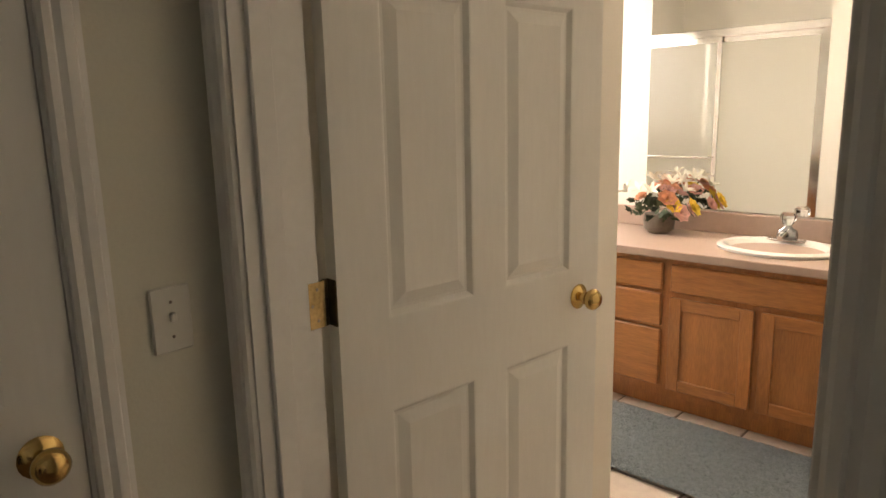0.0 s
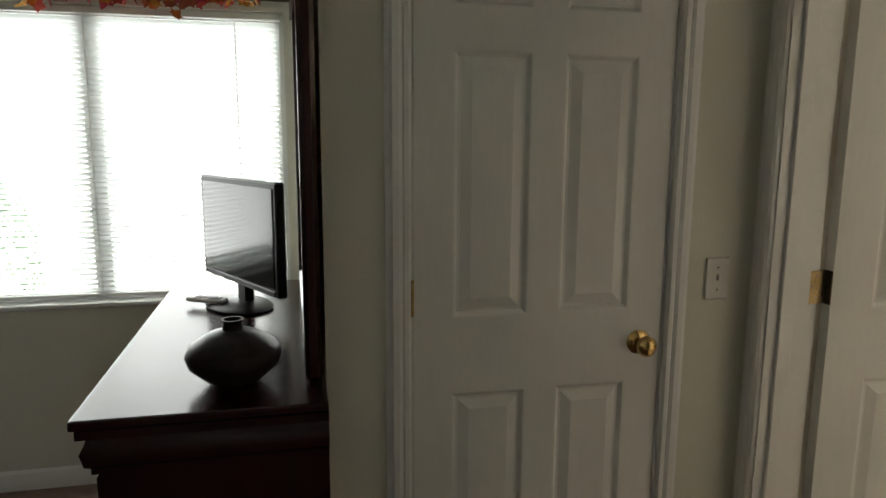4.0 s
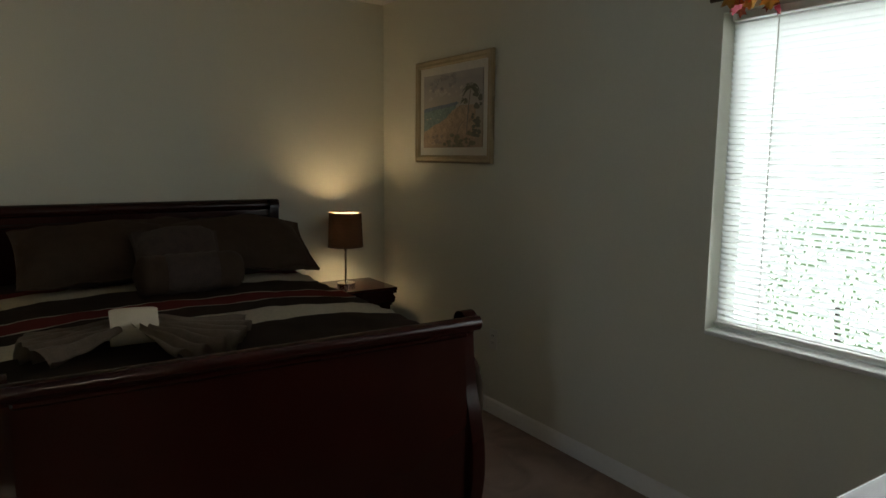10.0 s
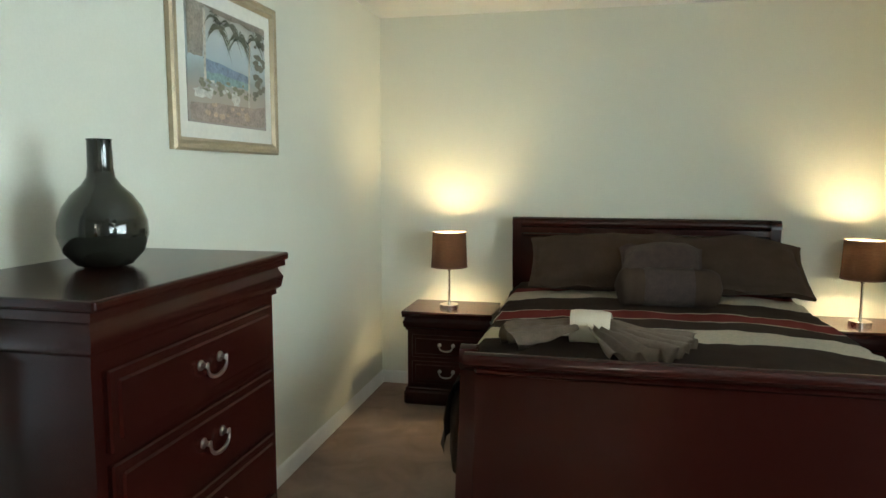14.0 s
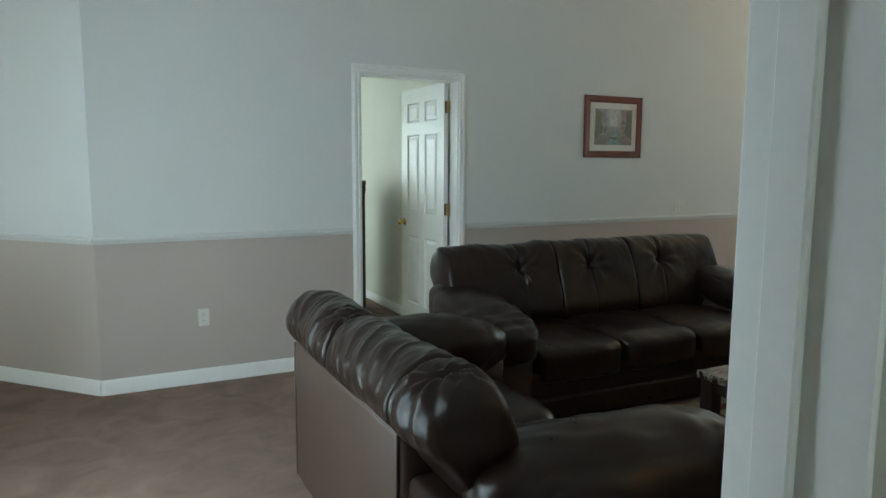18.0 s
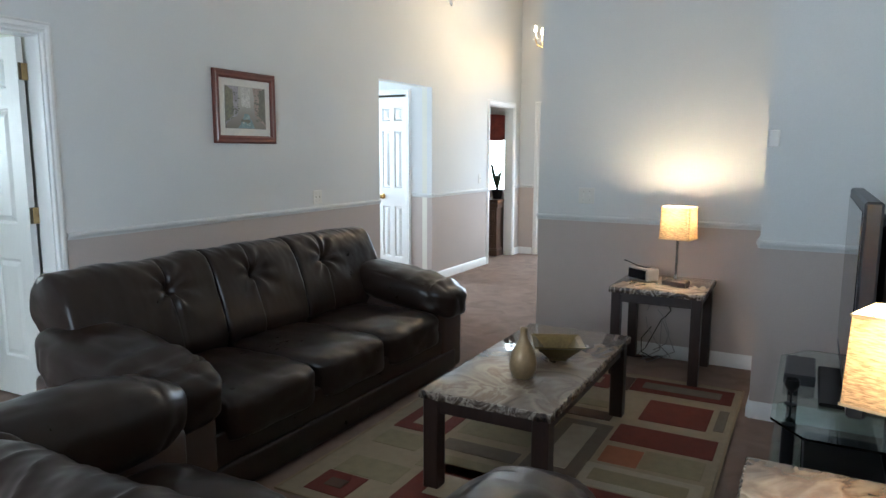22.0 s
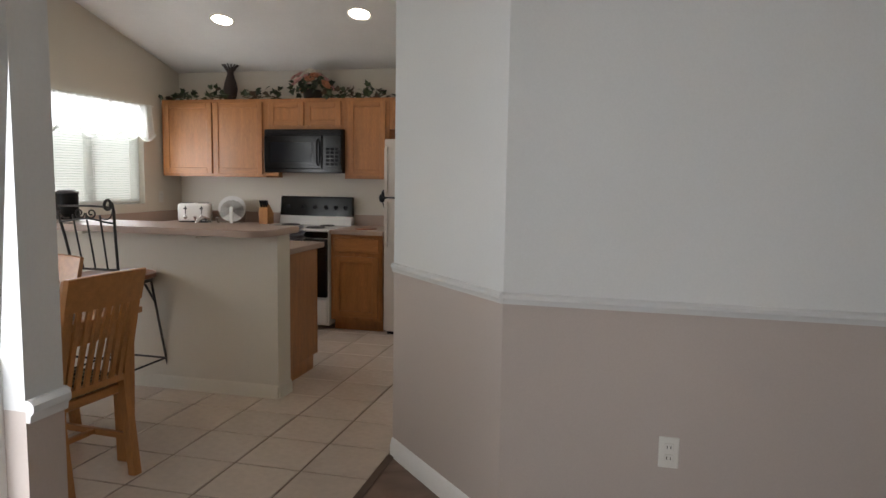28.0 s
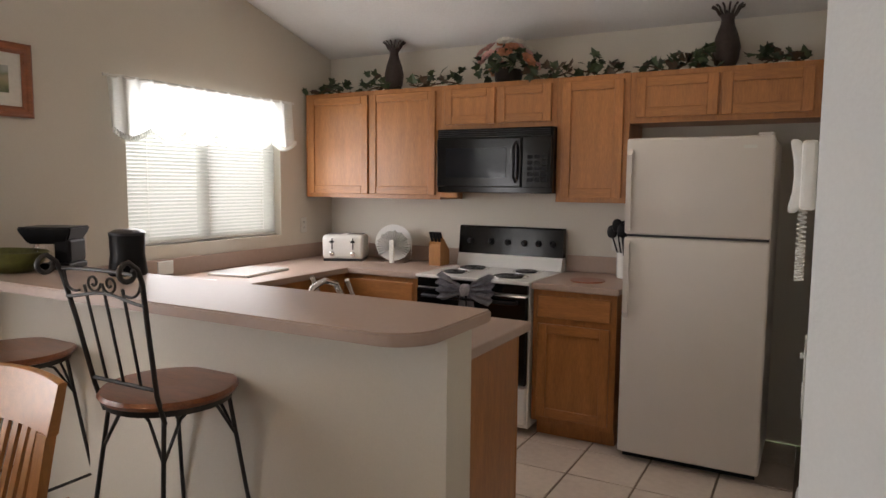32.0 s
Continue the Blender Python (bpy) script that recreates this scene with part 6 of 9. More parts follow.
part("base_cloth", boxes((RX0, RX1, RY0, RY1, 0.001, 0.010, 0.003)), RUGS[0], rug)
part("binding", boxes((RX0 - 0.008, RX1 + 0.008, RY1, RY1 + 0.012, 0.001, 0.011), (RX0 - 0.008, RX1 + 0.008, RY0 - 0.012, RY0, 0.001, 0.011), (RX0 - 0.008, RX0, RY0, RY1, 0.001, 0.011), (RX1, RX1 + 0.008, RY0, RY1, 0.001, 0.011)), material("rug_binding", (0.28, 0.21, 0.13), 0.95), rug)
# blocks as (x0, x1, y0, y1, cloth) and, for framed ones, (inset, cloth)
TAN, RUST, BRN, OLV, TER, TPE, CRM = range(7)
BLOCKS = [((-2.855, -2.515, -1.58, -1.285, RUST), (0.075, TAN)), ((-2.47, -2.30, -1.57, -1.32, OLV), None), ((-2.14, -1.97, -1.55, -1.24, OLV), None), ((-2.79, -2.60, -1.25, -0.86, OLV), None),
          ((-2.52, -2.40, -1.25, -0.86, TPE), None), ((-2.34, -2.18, -1.25, -0.87, OLV), None), ((-2.26, -1.87, -1.19, -0.83, RUST), (0.10, CRM)), ((-2.385, -2.165, -0.828, -0.69, RUST), None),
          ((-2.36, -2.21, -0.688, -0.10, RUST), None), ((-1.96, -1.77, -1.56, -1.35, RUST), (0.06, BRN)), ((-3.06, -2.40, -0.83, -0.56, TPE), (0.07, CRM)), ((-3.115, -2.88, -0.54, -0.055, RUST), None),
          ((-3.55, -3.22, -0.475, -0.13, RUST), None), ((-3.905, -3.665, -0.63, -0.055, RUST), (0.065, TPE)), ((-3.89, -3.64, -0.74, -0.632, BRN), None), ((-3.88, -3.62, -1.08, -0.742, RUST), (0.07, TAN)),
          ((-2.82, -2.63, -0.53, -0.352, TER), None), ((-2.84, -2.64, -0.35, -0.075, OLV), None), ((-2.60, -2.375, -0.575, -0.05, CRM), (0.055, OLV)), ((-3.40, -3.30, -0.93, -0.66, OLV), None),
          ((-3.24, -3.12, -0.86, -0.60, BRN), None), ((-3.48, -3.02, -1.30, -0.98, BRN), (0.09, OLV)), ((-3.85, -3.55, -1.58, -1.16, OLV), (0.08, TER)), ((-3.42, -2.95, -1.60, -1.38, RUST), None),
          ((-2.12, -1.80, -0.78, -0.42, OLV), (0.08, TAN)), ((-2.10, -1.82, -0.36, -0.08, TER), None), ((-3.56, -3.25, -0.10, -0.05, TPE), None)]
RUGS += [material("rug_taupe", (0.150, 0.120, 0.088), 0.97, vary=0.15, scale=20, fine=260, bump=0.8, dist=0.004), material("rug_cream", (0.36, 0.31, 0.225), 0.97, vary=0.12, scale=20, fine=260, bump=0.8, dist=0.004)]
for (xa, xb, ya, yb, cloth), inner_ in BLOCKS:
    part("rug_block", boxes((xa, xb, ya, yb, 0.009, 0.013, 0.002)), RUGS[cloth], rug)
    if inner_:
        d_ = inner_[0]
        part("rug_block_inner", boxes((xa + d_, xb - d_, ya + d_, yb - d_, 0.012, 0.0155, 0.001)), RUGS[inner_[1]], rug)


# square shade lamps
LINEN = shade_material("shade_natural_linen", (0.78, 0.52, 0.26), 0.11, weave=0.6)


def square_lamp(m):
    ob = thing("table_lamp", (0, 0, 0), "lit table lamp with square natural linen shade", "lamp", "living room lamps")
    bm = boxes((-0.008, 0.008, -0.008, 0.008, 0.028, 0.32))
    part("pole", bm, CHROME, ob, "brushed steel pole")
    part("base", boxes((-0.075, 0.075, -0.05, 0.05, 0, 0.028, 0.004)), ESPRESSO, ob, "dark wooden base")
    bm = bmesh.new()
    tube(bm, [(-0.03, 0.0, 0.028), (-0.03, 0.0, 0.05), (-0.015, 0, 0.05), (-0.015, 0, 0.028)], 0.003, 6)
    part("switch_loop", bm, CHROME, ob)
    bm = bmesh.new()
    for a, b in ((0.096, 0.090),):
        lo = [bm.verts.new((sx * a, sy * a * 0.9, 0.30)) for sx, sy in ((-1, -1), (1, -1), (1, 1), (-1, 1))]
        hi = [bm.verts.new((sx * b, sy * b * 0.9, 0.50)) for sx, sy in ((-1, -1), (1, -1), (1, 1), (-1, 1))]
        for k in range(4):
            bm.faces.new((lo[k], lo[(k + 1) % 4], hi[(k + 1) % 4], hi[k]))
    bmesh.ops.bevel(bm, geom=[e for e in bm.edges if abs(e.verts[0].co.z - e.verts[1].co.z) > 0.1], offset=0.008, segments=3, affect="EDGES")
    part("shade", bm, LINEN, ob, "glowing square linen shade")
    for z, a in ((0.30, 0.0965), (0.50, 0.0905)):
        bm = bmesh.new()
        for sx, sy in ((1, 0), (-1, 0), (0, 1), (0, -1)):
            if sx:
                box(bm, sx * a - 0.0015, sx * a + 0.0015, -a * 0.9, a * 0.9, z - 0.003, z + 0.003)
            else:
                box(bm, -a, a, sy * a * 0.9 - 0.0015, sy * a * 0.9 + 0.0015, z - 0.003, z + 0.003)
        part("shade_rim", bm, material("shade_rim_tan", (0.5, 0.36, 0.2), 0.8), ob)
    bm = bmesh.new()
    lathe(bm, [(0.010, 0.32), (0.012, 0.34), (0.026, 0.37), (0.029, 0.39), (0.022, 0.415), (0.006, 0.428)], 16)
    bulb = part("bulb", bm, bpy.data.materials["bulb_glow"], ob, smooth=60)
    bulb.visible_shadow = False
    ob.matrix_world = m
    return ob


sl = square_lamp(turned(-4.13, -0.465, 0.59, 80))
copy_thing(sl, turned(-1.37, 0.47, 0.59, 70))
for x, y in ((-4.13, -0.465), (-1.37, 0.47)):
    lamp_point("table_lamp_bulb", (x, y, 0.59 + 0.465), 16, (1.0, 0.70, 0.40), 0.03)

# clock radio, cables
radio = thing("clock_radio", (0, 0, 0), "small silver clock radio on the end table", "radio")
part("body", boxes((-0.09, 0.09, -0.055, 0.055, 0, 0.085, 0.012), seg=2), material("plastic_silver", (0.30, 0.31, 0.32), 0.35, metal=0.5), radio)
part("front", boxes((-0.08, 0.08, -0.060, -0.054, 0.012, 0.075, 0.002)), SCREEN, radio)
part("top_keys", boxes(*[(-0.06 + 0.03 * k, -0.04 + 0.03 * k, -0.015, 0.015, 0.085, 0.090) for k in range(4)]), PLASTIC_G, radio)
bm = bmesh.new()
tube(bm, [(-0.08, 0.03, 0.08), (-0.20, 0.01, 0.105)], 0.004, 6)
part("antenna", bm, PLASTIC_K, radio)
radio.matrix_world = turned(-4.22, -0.69, 0.59, 55)
CORD = material("cord_grey", (0.30, 0.28, 0.26), 0.6)
for k in range(3):
    rnd = random.Random(40 + k)
    pts = [Vector((-4.30 + 0.12 * k, -0.50, 0.52))]
    for j in range(1, 9):
        pts.append(Vector((-4.40 + 0.10 * math.sin(j * 1.3 + k), -0.62 + 0.10 * math.sin(j * 0.9 + 2 * k), max(0.012, 0.52 - j * 0.075))))
    pts += [Vector((-4.36 + 0.05 * k, -0.75 + 0.05 * k, 0.012)), Vector((-4.44, -0.70 + 0.1 * k, 0.06)), Vector((-4.465, -0.60, 0.28))]
    tagged(link("power_cord", tube(bmesh.new(), pts, 0.0035, 6), CORD if k else PLASTIC_K, smooth=60), "loose power cord hanging behind the end table", "cable")

# vase and bowl on the coffee table
bm = bmesh.new()
lathe(bm, [(0.035, 0), (0.055, 0.006), (0.068, 0.04), (0.070, 0.07), (0.062, 0.11), (0.040, 0.15), (0.022, 0.175), (0.018, 0.20), (0.020, 0.225), (0.015, 0.225), (0.013, 0.19)], 36)
v = link("small_vase", bm, material("glaze_gold_beige", (0.34, 0.24, 0.13), 0.28, metal=0.3, vary=0.25, scale=6, fine=40, bump=0.05), smooth=60)
v.matrix_world = turned(-2.36, -0.80, 0.448) @ Matrix.Diagonal((0.86, 0.86, 1.0, 1))
tagged(v, "small gold-beige bottle vase on the coffee table", "vase")
bowl = thing("square_bowl", (0, 0, 0), "square olive-gold bowl on the coffee table", "bowl")
bm = bmesh.new()
rings = []
for r, z in ((0.055, 0.0), (0.060, 0.012), (0.07, 0.02), (0.135, 0.080), (0.160, 0.092), (0.160, 0.098), (0.130, 0.088), (0.065, 0.030), (0.0001, 0.028)):
    rings.append([bm.verts.new((sx * r, sy * r, z)) for sx, sy in ((-1, -1), (1, -1), (1, 1), (-1, 1))])
for a, b in zip(rings[:-1], rings[1:]):
    for k in range(4):
        bm.faces.new((a[k], a[(k + 1) % 4], b[(k + 1) % 4], b[k]))
bm.faces.new(list(reversed(rings[0])))
part("body", bm, material("glaze_olive_gold", (0.20, 0.15, 0.06), 0.3, metal=0.4, vary=0.3, scale=12, fine=60, bump=0.1), bowl)
bowl.matrix_world = turned(-2.70, -0.76, 0.448, 25) @ Matrix.Diagonal((0.74, 0.74, 0.9, 1))

# big television on a glass stand
stand = thing("tv_stand", (0, 0, 0), "black television stand with glass shelves", "television stand")
for z in (0.49, 0.25, 0.06):
    bm = bmesh.new()
    prism(bm, [(-3.25, 0.30), (-3.10, 0.19), (-2.25, 0.19), (-2.10, 0.30), (-2.10, 0.70), (-3.25, 0.70)], "z", z, z + 0.010)
    part("glass_shelf", bm, GLASS_TEAL, stand)
for x in (-3.12, -2.22):
    for y in (0.25, 0.64):
        bm = bmesh.new()
        tube(bm, [(x, y, 0), (x, y, 0.489)], 0.022, 12)
        part("post", bm, PLASTIC_K, stand, smooth=40)
part("back_spine", boxes((-2.80, -2.55, 0.66, 0.70, 0.0, 0.489, 0.006)), PLASTIC_K, stand)
bigtv = thing("flat_television", (0, 0, 0), "large black flat television on the glass stand", "television")
part("bezel", boxes((-3.20, -2.19, 0.415, 0.47, 0.56, 1.28, 0.008)), PLASTIC_G, bigtv)
part("back", boxes((-3.05, -2.34, 0.47, 0.55, 0.64, 1.20, 0.03)), PLASTIC_K, bigtv)
part("screen", boxes((-3.165, -2.225, 0.411, 0.416, 0.625, 1.245)), SCREEN, bigtv)
bm = bmesh.new()
for k in range(7):
    lathe(bm, [(0.004, 0), (0.004, 0.0015)], 8, m=Matrix.Translation((-2.1905, 0.442, 0.74 + k * 0.030)) @ pose(0, 0, 0, 0, 90, 0))
part("side_keys", bm, PLASTIC_W, bigtv, "row of small white side keys")
part("neck", boxes((-2.78, -2.61, 0.46, 0.53, 0.51, 0.60, 0.01)), PLASTIC_K, bigtv)
part("base", boxes((-2.95, -2.44, 0.34, 0.62, 0.500, 0.516, 0.006)), PLASTIC_K, bigtv)
boxp = thing("media_player", (0, 0, 0), "black media player on the lower glass shelf", "media player")
part("body", boxes((-2.62, -2.22, 0.30, 0.56, 0.265, 0.325, 0.006)), PLASTIC_K, boxp)
part("front_panel", boxes((-2.61, -2.23, 0.296, 0.301, 0.272, 0.318)), SCREEN, boxp)
boxc = thing("cable_box", (0, 0, 0), "black set-top box on the glass stand", "set-top box")
part("body", boxes((-2.96, -2.66, 0.215, 0.33, 0.501, 0.545, 0.005)), PLASTIC_G, boxc)
gl = link("goblet", lathe(bmesh.new(), [(0.035, 0), (0.035, 0.004), (0.006, 0.010), (0.006, 0.07), (0.03, 0.09), (0.042, 0.12), (0.038, 0.15), (0.036, 0.15), (0.039, 0.12), (0.028, 0.095), (0.001, 0.08)], 24), PLASTIC_K, smooth=60)
gl.location = (-2.42, 0.25, 0.501)
gl.scale = (0.65, 0.65, 0.65)
tagged(gl, "dark stemmed goblet on the glass stand", "goblet")


# living room picture
def street_art(ob, x0, x1, z0, z1):
    painted_print(ob, x0, x1, z0, z1, [(0.0, (0.20, 0.18, 0.15)), (0.35, (0.30, 0.28, 0.24)), (0.6, (0.42, 0.40, 0.36)), (1.0, (0.50, 0.48, 0.43))], 31, [
        ("patch", "storm", [(0, 0.1), (0.30, 0.34), (0.33, 1), (0, 1)]), ("patch", "shade", [(1, 0.05), (0.72, 0.33), (0.68, 1), (1, 1)]), ("patch", "bush", [(0, 0.15), (0.20, 0.32), (0.18, 0.9), (0, 1)]),
        ("patch", "dark", [(1, 0.10), (0.83, 0.30), (0.85, 0.94), (1, 1)]), ("patch", "sea", [(0.30, 0.0), (0.72, 0.0), (0.56, 0.36), (0.46, 0.36)]), ("patch", "foam", [(0.40, 0.52), (0.60, 0.50), (0.62, 0.98), (0.38, 0.98)]),
        ("daubs", "dark", (0.14, 0.35, 0.12, 0.18, 26, 0.045)), ("daubs", "dark", (0.86, 0.32, 0.12, 0.20, 26, 0.045)), ("daubs", "leaf", (0.25, 0.62, 0.08, 0.25, 18, 0.035)), ("daubs", "leaf", (0.78, 0.60, 0.08, 0.28, 18, 0.035)),
        ("daubs", "foam", (0.50, 0.20, 0.10, 0.14, 10, 0.03)), ("patch", "dark", [(0.36, 0.17), (0.56, 0.13), (0.61, 0.19), (0.54, 0.22), (0.38, 0.22)])])


MAHOG = material("frame_mahogany", (0.13, 0.030, 0.018), 0.3, vary=0.3, scale=12, fine=40, bump=0.06, stretch=(1, 1, 5), coat=0.2)
p = picture("framed_print", 0.605, 0.505, 0.055, MAHOG, 0.05, street_art, "mahogany framed canal print above the sofa")
p.matrix_world = turned(-3.052, LS + 0.002, 1.485, 180)

plate("wall_outlet", turned(-0.039, LS, 0.433, 180), 1, True, label="white wall outlet on the taupe wall")
plate("light_switch", turned(-4.15, LS, 1.05, 180), 2, label="white switch plate above the chair rail")
plate("light_switch", turned(-7.30, LS, 1.10, 180), 1, label="white switch plate beside the study doorway")
plate("light_switch", turned(LW, -1.17, 1.12, 90), 2, label="white double switch plate on the lamp wall")
th = thing("thermostat", (0, 0, 0), "small white thermostat on the wall corner", "thermostat")
part("body", boxes((-3.574, -3.552, 0.045, 0.10, 1.46, 1.55, 0.006)), PLASTIC_W, th)
part("dial", boxes((-3.553, -3.549, 0.055, 0.09, 1.49, 1.53)), PLASTIC_W, th)
# pull chain of the ceiling fan
fan = thing("fan_pull_chain", (0, 0, 0), "thin ceiling fan pull chain with a white end", "pull chain")
part("chain", tube(bmesh.new(), [(-2.9, -1.45, 3.36), (-2.9, -1.45, 2.26)], 0.0022, 5), PEWTER, fan)
bm = bmesh.new()
lathe(bm, [(0.004, 2.18), (0.012, 2.195), (0.013, 2.225), (0.006, 2.25), (0.002, 2.265)], 12, m=Matrix.Translation((-2.9, -1.45, 0)))
part("pull_end", bm, PLASTIC_W, fan, smooth=60)
part("ceiling_cap", lathe(bmesh.new(), [(0.02, 3.30), (0.07, 3.34), (0.08, 3.37)], 20, m=Matrix.Translation((-2.9, -1.45, 0))), BRASS_DULL, fan, smooth=40)

# ---- entry and rooms beyond ----
fd = thing("door_entry", (0, 0, 0), "white entry door with a tall divided light", "door")
fd["kind"] = "structure"
part("slab", boxes((FW - 0.09, FW - 0.04, -2.75, -1.80, 0.02, 2.03)), DOOR, fd)
part("mullion_post", boxes((FW - 0.10, FW - 0.01, -2.80, -2.75, 0.0, 2.05), (FW - 0.10, FW - 0.01, -3.10, -3.05, 0.0, 2.05), (FW - 0.10, FW - 0.01, -3.05, -2.80, 0.0, 0.24), (FW - 0.10, FW - 0.01, -3.05, -2.80, 1.90, 2.05)), TRIM, fd)
for k in range(5):
    z = 0.24 + k * 0.332
    pn = part("pane", boxes((FW - 0.062, FW - 0.056, -3.05, -2.80, z, z + 0.332)), GLASS, fd)
    pn.visible_shadow = False
    part("glazing_bar", boxes((FW - 0.075, FW - 0.045, -3.05, -2.80, z + 0.322, z + 0.342)), TRIM, fd)
casing("trim_casing_entry", "y", FW, 1, -3.10, -1.75, 2.05)
g2 = case_unit("chest_of_drawers", 0.80, 0.46, 1.27, 5, "brown wooden chest in the guest room", "chest of drawers", wood=WALNUT)
g2.matrix_world = turned(-1.20, -4.75, 0, -90) @ Matrix.Translation((0, -0.46, 0))
st = case_unit("dresser", 0.9, 0.45, 0.78, 3, "brown wooden dresser in the study", "dresser", wood=WALNUT)
st.matrix_world = turned(-8.58, -3.50, 0, -90)
val = link("red_valance", cushion(bmesh.new(), -8.57, -8.51, -4.65, -3.48, 1.58, 1.95, n=6, cuts=10, wrinkle=0.02, seed=3), material("valance_red", (0.20, 0.035, 0.025), 0.9, vary=0.4, scale=12, fine=160))
tagged(val, "dark red valance over the study window", "valance")
plant = thing("house_plant", (0, 0, 0), "upright leafy plant in a dark pot", "plant")
part("pot", lathe(bmesh.new(), [(0.06, 0.78), (0.08, 0.90), (0.085, 0.91), (0.07, 0.91)], 20, m=Matrix.Translation((-8.35, -3.60, 0))), PLASTIC_K, plant, smooth=40)
rnd = random.Random(9)
for k in range(9):
    a = rnd.uniform(0, 6.28)
    r = rnd.uniform(0.08, 0.2)
    bm = bmesh.new()
    tube(bm, [(-8.35, -3.60, 0.90), (-8.35 + 0.4 * r * math.cos(a), -3.60 + 0.4 * r * math.sin(a), 1.05), (-8.35 + r * math.cos(a), -3.60 + r * math.sin(a), 1.2 + rnd.uniform(0, 0.22))], [0.012, 0.016, 0.002], 5)
    part("leaf", bm, material("plant_leaf", (0.03, 0.06, 0.02), 0.5, vary=0.3), plant, smooth=60)

# small gilt chandelier in the foyer
fc_ = thing("foyer_chandelier", (0, 0, 0), "small lit gilt chandelier in the foyer", "chandelier")
part("chain", tube(bmesh.new(), [(0, 0, 0.25), (0, 0, 0.95)], 0.006, 6), BRASS, fc_)
part("column", lathe(bmesh.new(), [(0.004, -0.16), (0.02, -0.13), (0.03, -0.08), (0.014, -0.03), (0.03, 0.04), (0.016, 0.12), (0.03, 0.2), (0.008, 0.26)], 16), BRASS, fc_, smooth=50)
for k in range(6):
    a = k * math.pi / 3
    ca, sa = math.cos(a), math.sin(a)
    arm_ = part("arm", tube(bmesh.new(), [(0.02 * ca, 0.02 * sa, -0.05), (0.09 * ca, 0.09 * sa, -0.10), (0.17 * ca, 0.17 * sa, -0.06), (0.19 * ca, 0.19 * sa, 0.0)], 0.006, 6), BRASS, fc_, smooth=60)
    part("candle_sleeve", lathe(bmesh.new(), [(0.03, 0.0), (0.032, 0.006), (0.011, 0.008), (0.011, 0.07), (0.001, 0.072)], 12, m=Matrix.Translation((0.19 * ca, 0.19 * sa, 0))), PLASTIC_W, arm_, smooth=40)
    part("flame_bulb", lathe(bmesh.new(), [(0.008, 0.07), (0.016, 0.09), (0.012, 0.115), (0.001, 0.14)], 10, m=Matrix.Translation((0.19 * ca, 0.19 * sa, 0))), bpy.data.materials["bulb_glow"], arm_, smooth=60)
fc_.matrix_world = turned(-6.55, -2.19, 2.58)
lamp_point("foyer_chandelier_bulbs", (-6.55, -2.25, 2.80), 32, (1.0, 0.66, 0.33), 0.10)

# ================= kitchen =================
def raised_door(owner, x0, x1, z0, z1, y, out):
    """A framed cabinet door on the plane y, standing out towards out (+1 or -1): a panel with two stiles and two rails."""
    w = 0.055
    a, b = sorted((y, y + out * 0.010))
    door = part("cabinet_door", boxes((x0 + w - 0.002, x1 - w + 0.002, a, b, z0 + w - 0.002, z1 - w + 0.002)), OAK, owner)
    a, b = sorted((y, y + out * 0.019))
    for s in ((x0, x0 + w), (x1 - w, x1)):
        part("stile", boxes((s[0], s[1], a, b, z0, z1, 0.003)), OAK, door)
    for s in ((z0, z0 + w), (z1 - w, z1)):
        part("rail", boxes((x0 + w, x1 - w, a, b, s[0], s[1], 0.003)), OAK_H, door)
    return door


def cabinet(name, x0, x1, y_back, y_front, z0, z1, doors, label, drawer=0.0, toe=0.0, group="", face=1):
    """A cabinet with frame-and-panel doors on its +y face (face = 1) or -y face (-1)."""
    ob = thing(name, (0, 0, 0), label, "cabinet", group)
    ya, yb = sorted((y_back, y_front))
    part("body", boxes((x0, x1, ya, yb, z0 + toe, z1), *([(x0 + 0.01, x1 - 0.01, ya if face > 0 else ya + 0.07, yb - 0.07 if face > 0 else yb, z0, z0 + toe)] if toe else [])), OAK, ob)
    top = z1 - 0.03
    if drawer:
        bm = bmesh.new()
        a, b = sorted((y_front, y_front + face * 0.018))
        box(bm, x0 + 0.03, x1 - 0.03, a, b, top - drawer, top, bevel=0.006)
        part("drawer_front", bm, OAK_H, ob)
        top -= drawer + 0.035
    w = (x1 - x0 - 0.05) / doors
    for k in range(doors):
        raised_door(ob, x0 + 0.025 + k * w + 0.008, x0 + 0.025 + (k + 1) * w - 0.008, z0 + toe + 0.03, top, y_front, face)
    return ob


UP = KS + 0.33
G = "upper cabinets"
cabinet("wall_cabinet", 3.40, 4.53, KS + 0.002, UP, 1.37, 2.11, 2, "honey oak two-door wall cabinet", group=G)
cabinet("wall_cabinet", 2.602, 3.398, KS + 0.002, UP, 1.825, 2.11, 2, "short honey oak wall cabinet above the microwave", group=G)
cabinet("wall_cabinet", 2.17, 2.60, KS + 0.002, UP, 1.37, 2.11, 1, "single-door honey oak wall cabinet", group=G)
cabinet("wall_cabinet", KW + 0.004, 2.168, KS + 0.002, UP, 1.825, 2.11, 2, "short honey oak wall cabinet above the refrigerator", group=G)
cabinet("base_cabinet", 2.135, 2.62, KS + 0.002, -6.59, 0, 0.875, 1, "honey oak base cabinet beside the stove", 0.13, 0.10)
cabinet("base_cabinet", 3.40, 4.0, KS + 0.002, -6.59, 0, 0.875, 1, "honey oak corner base cabinet", 0.13, 0.10)
cabinet("base_cabinet", 2.288, 3.55, -4.86, -5.46, 0, 0.875, 2, "honey oak sink base cabinet of the peninsula", 0.13, 0.10, face=-1)
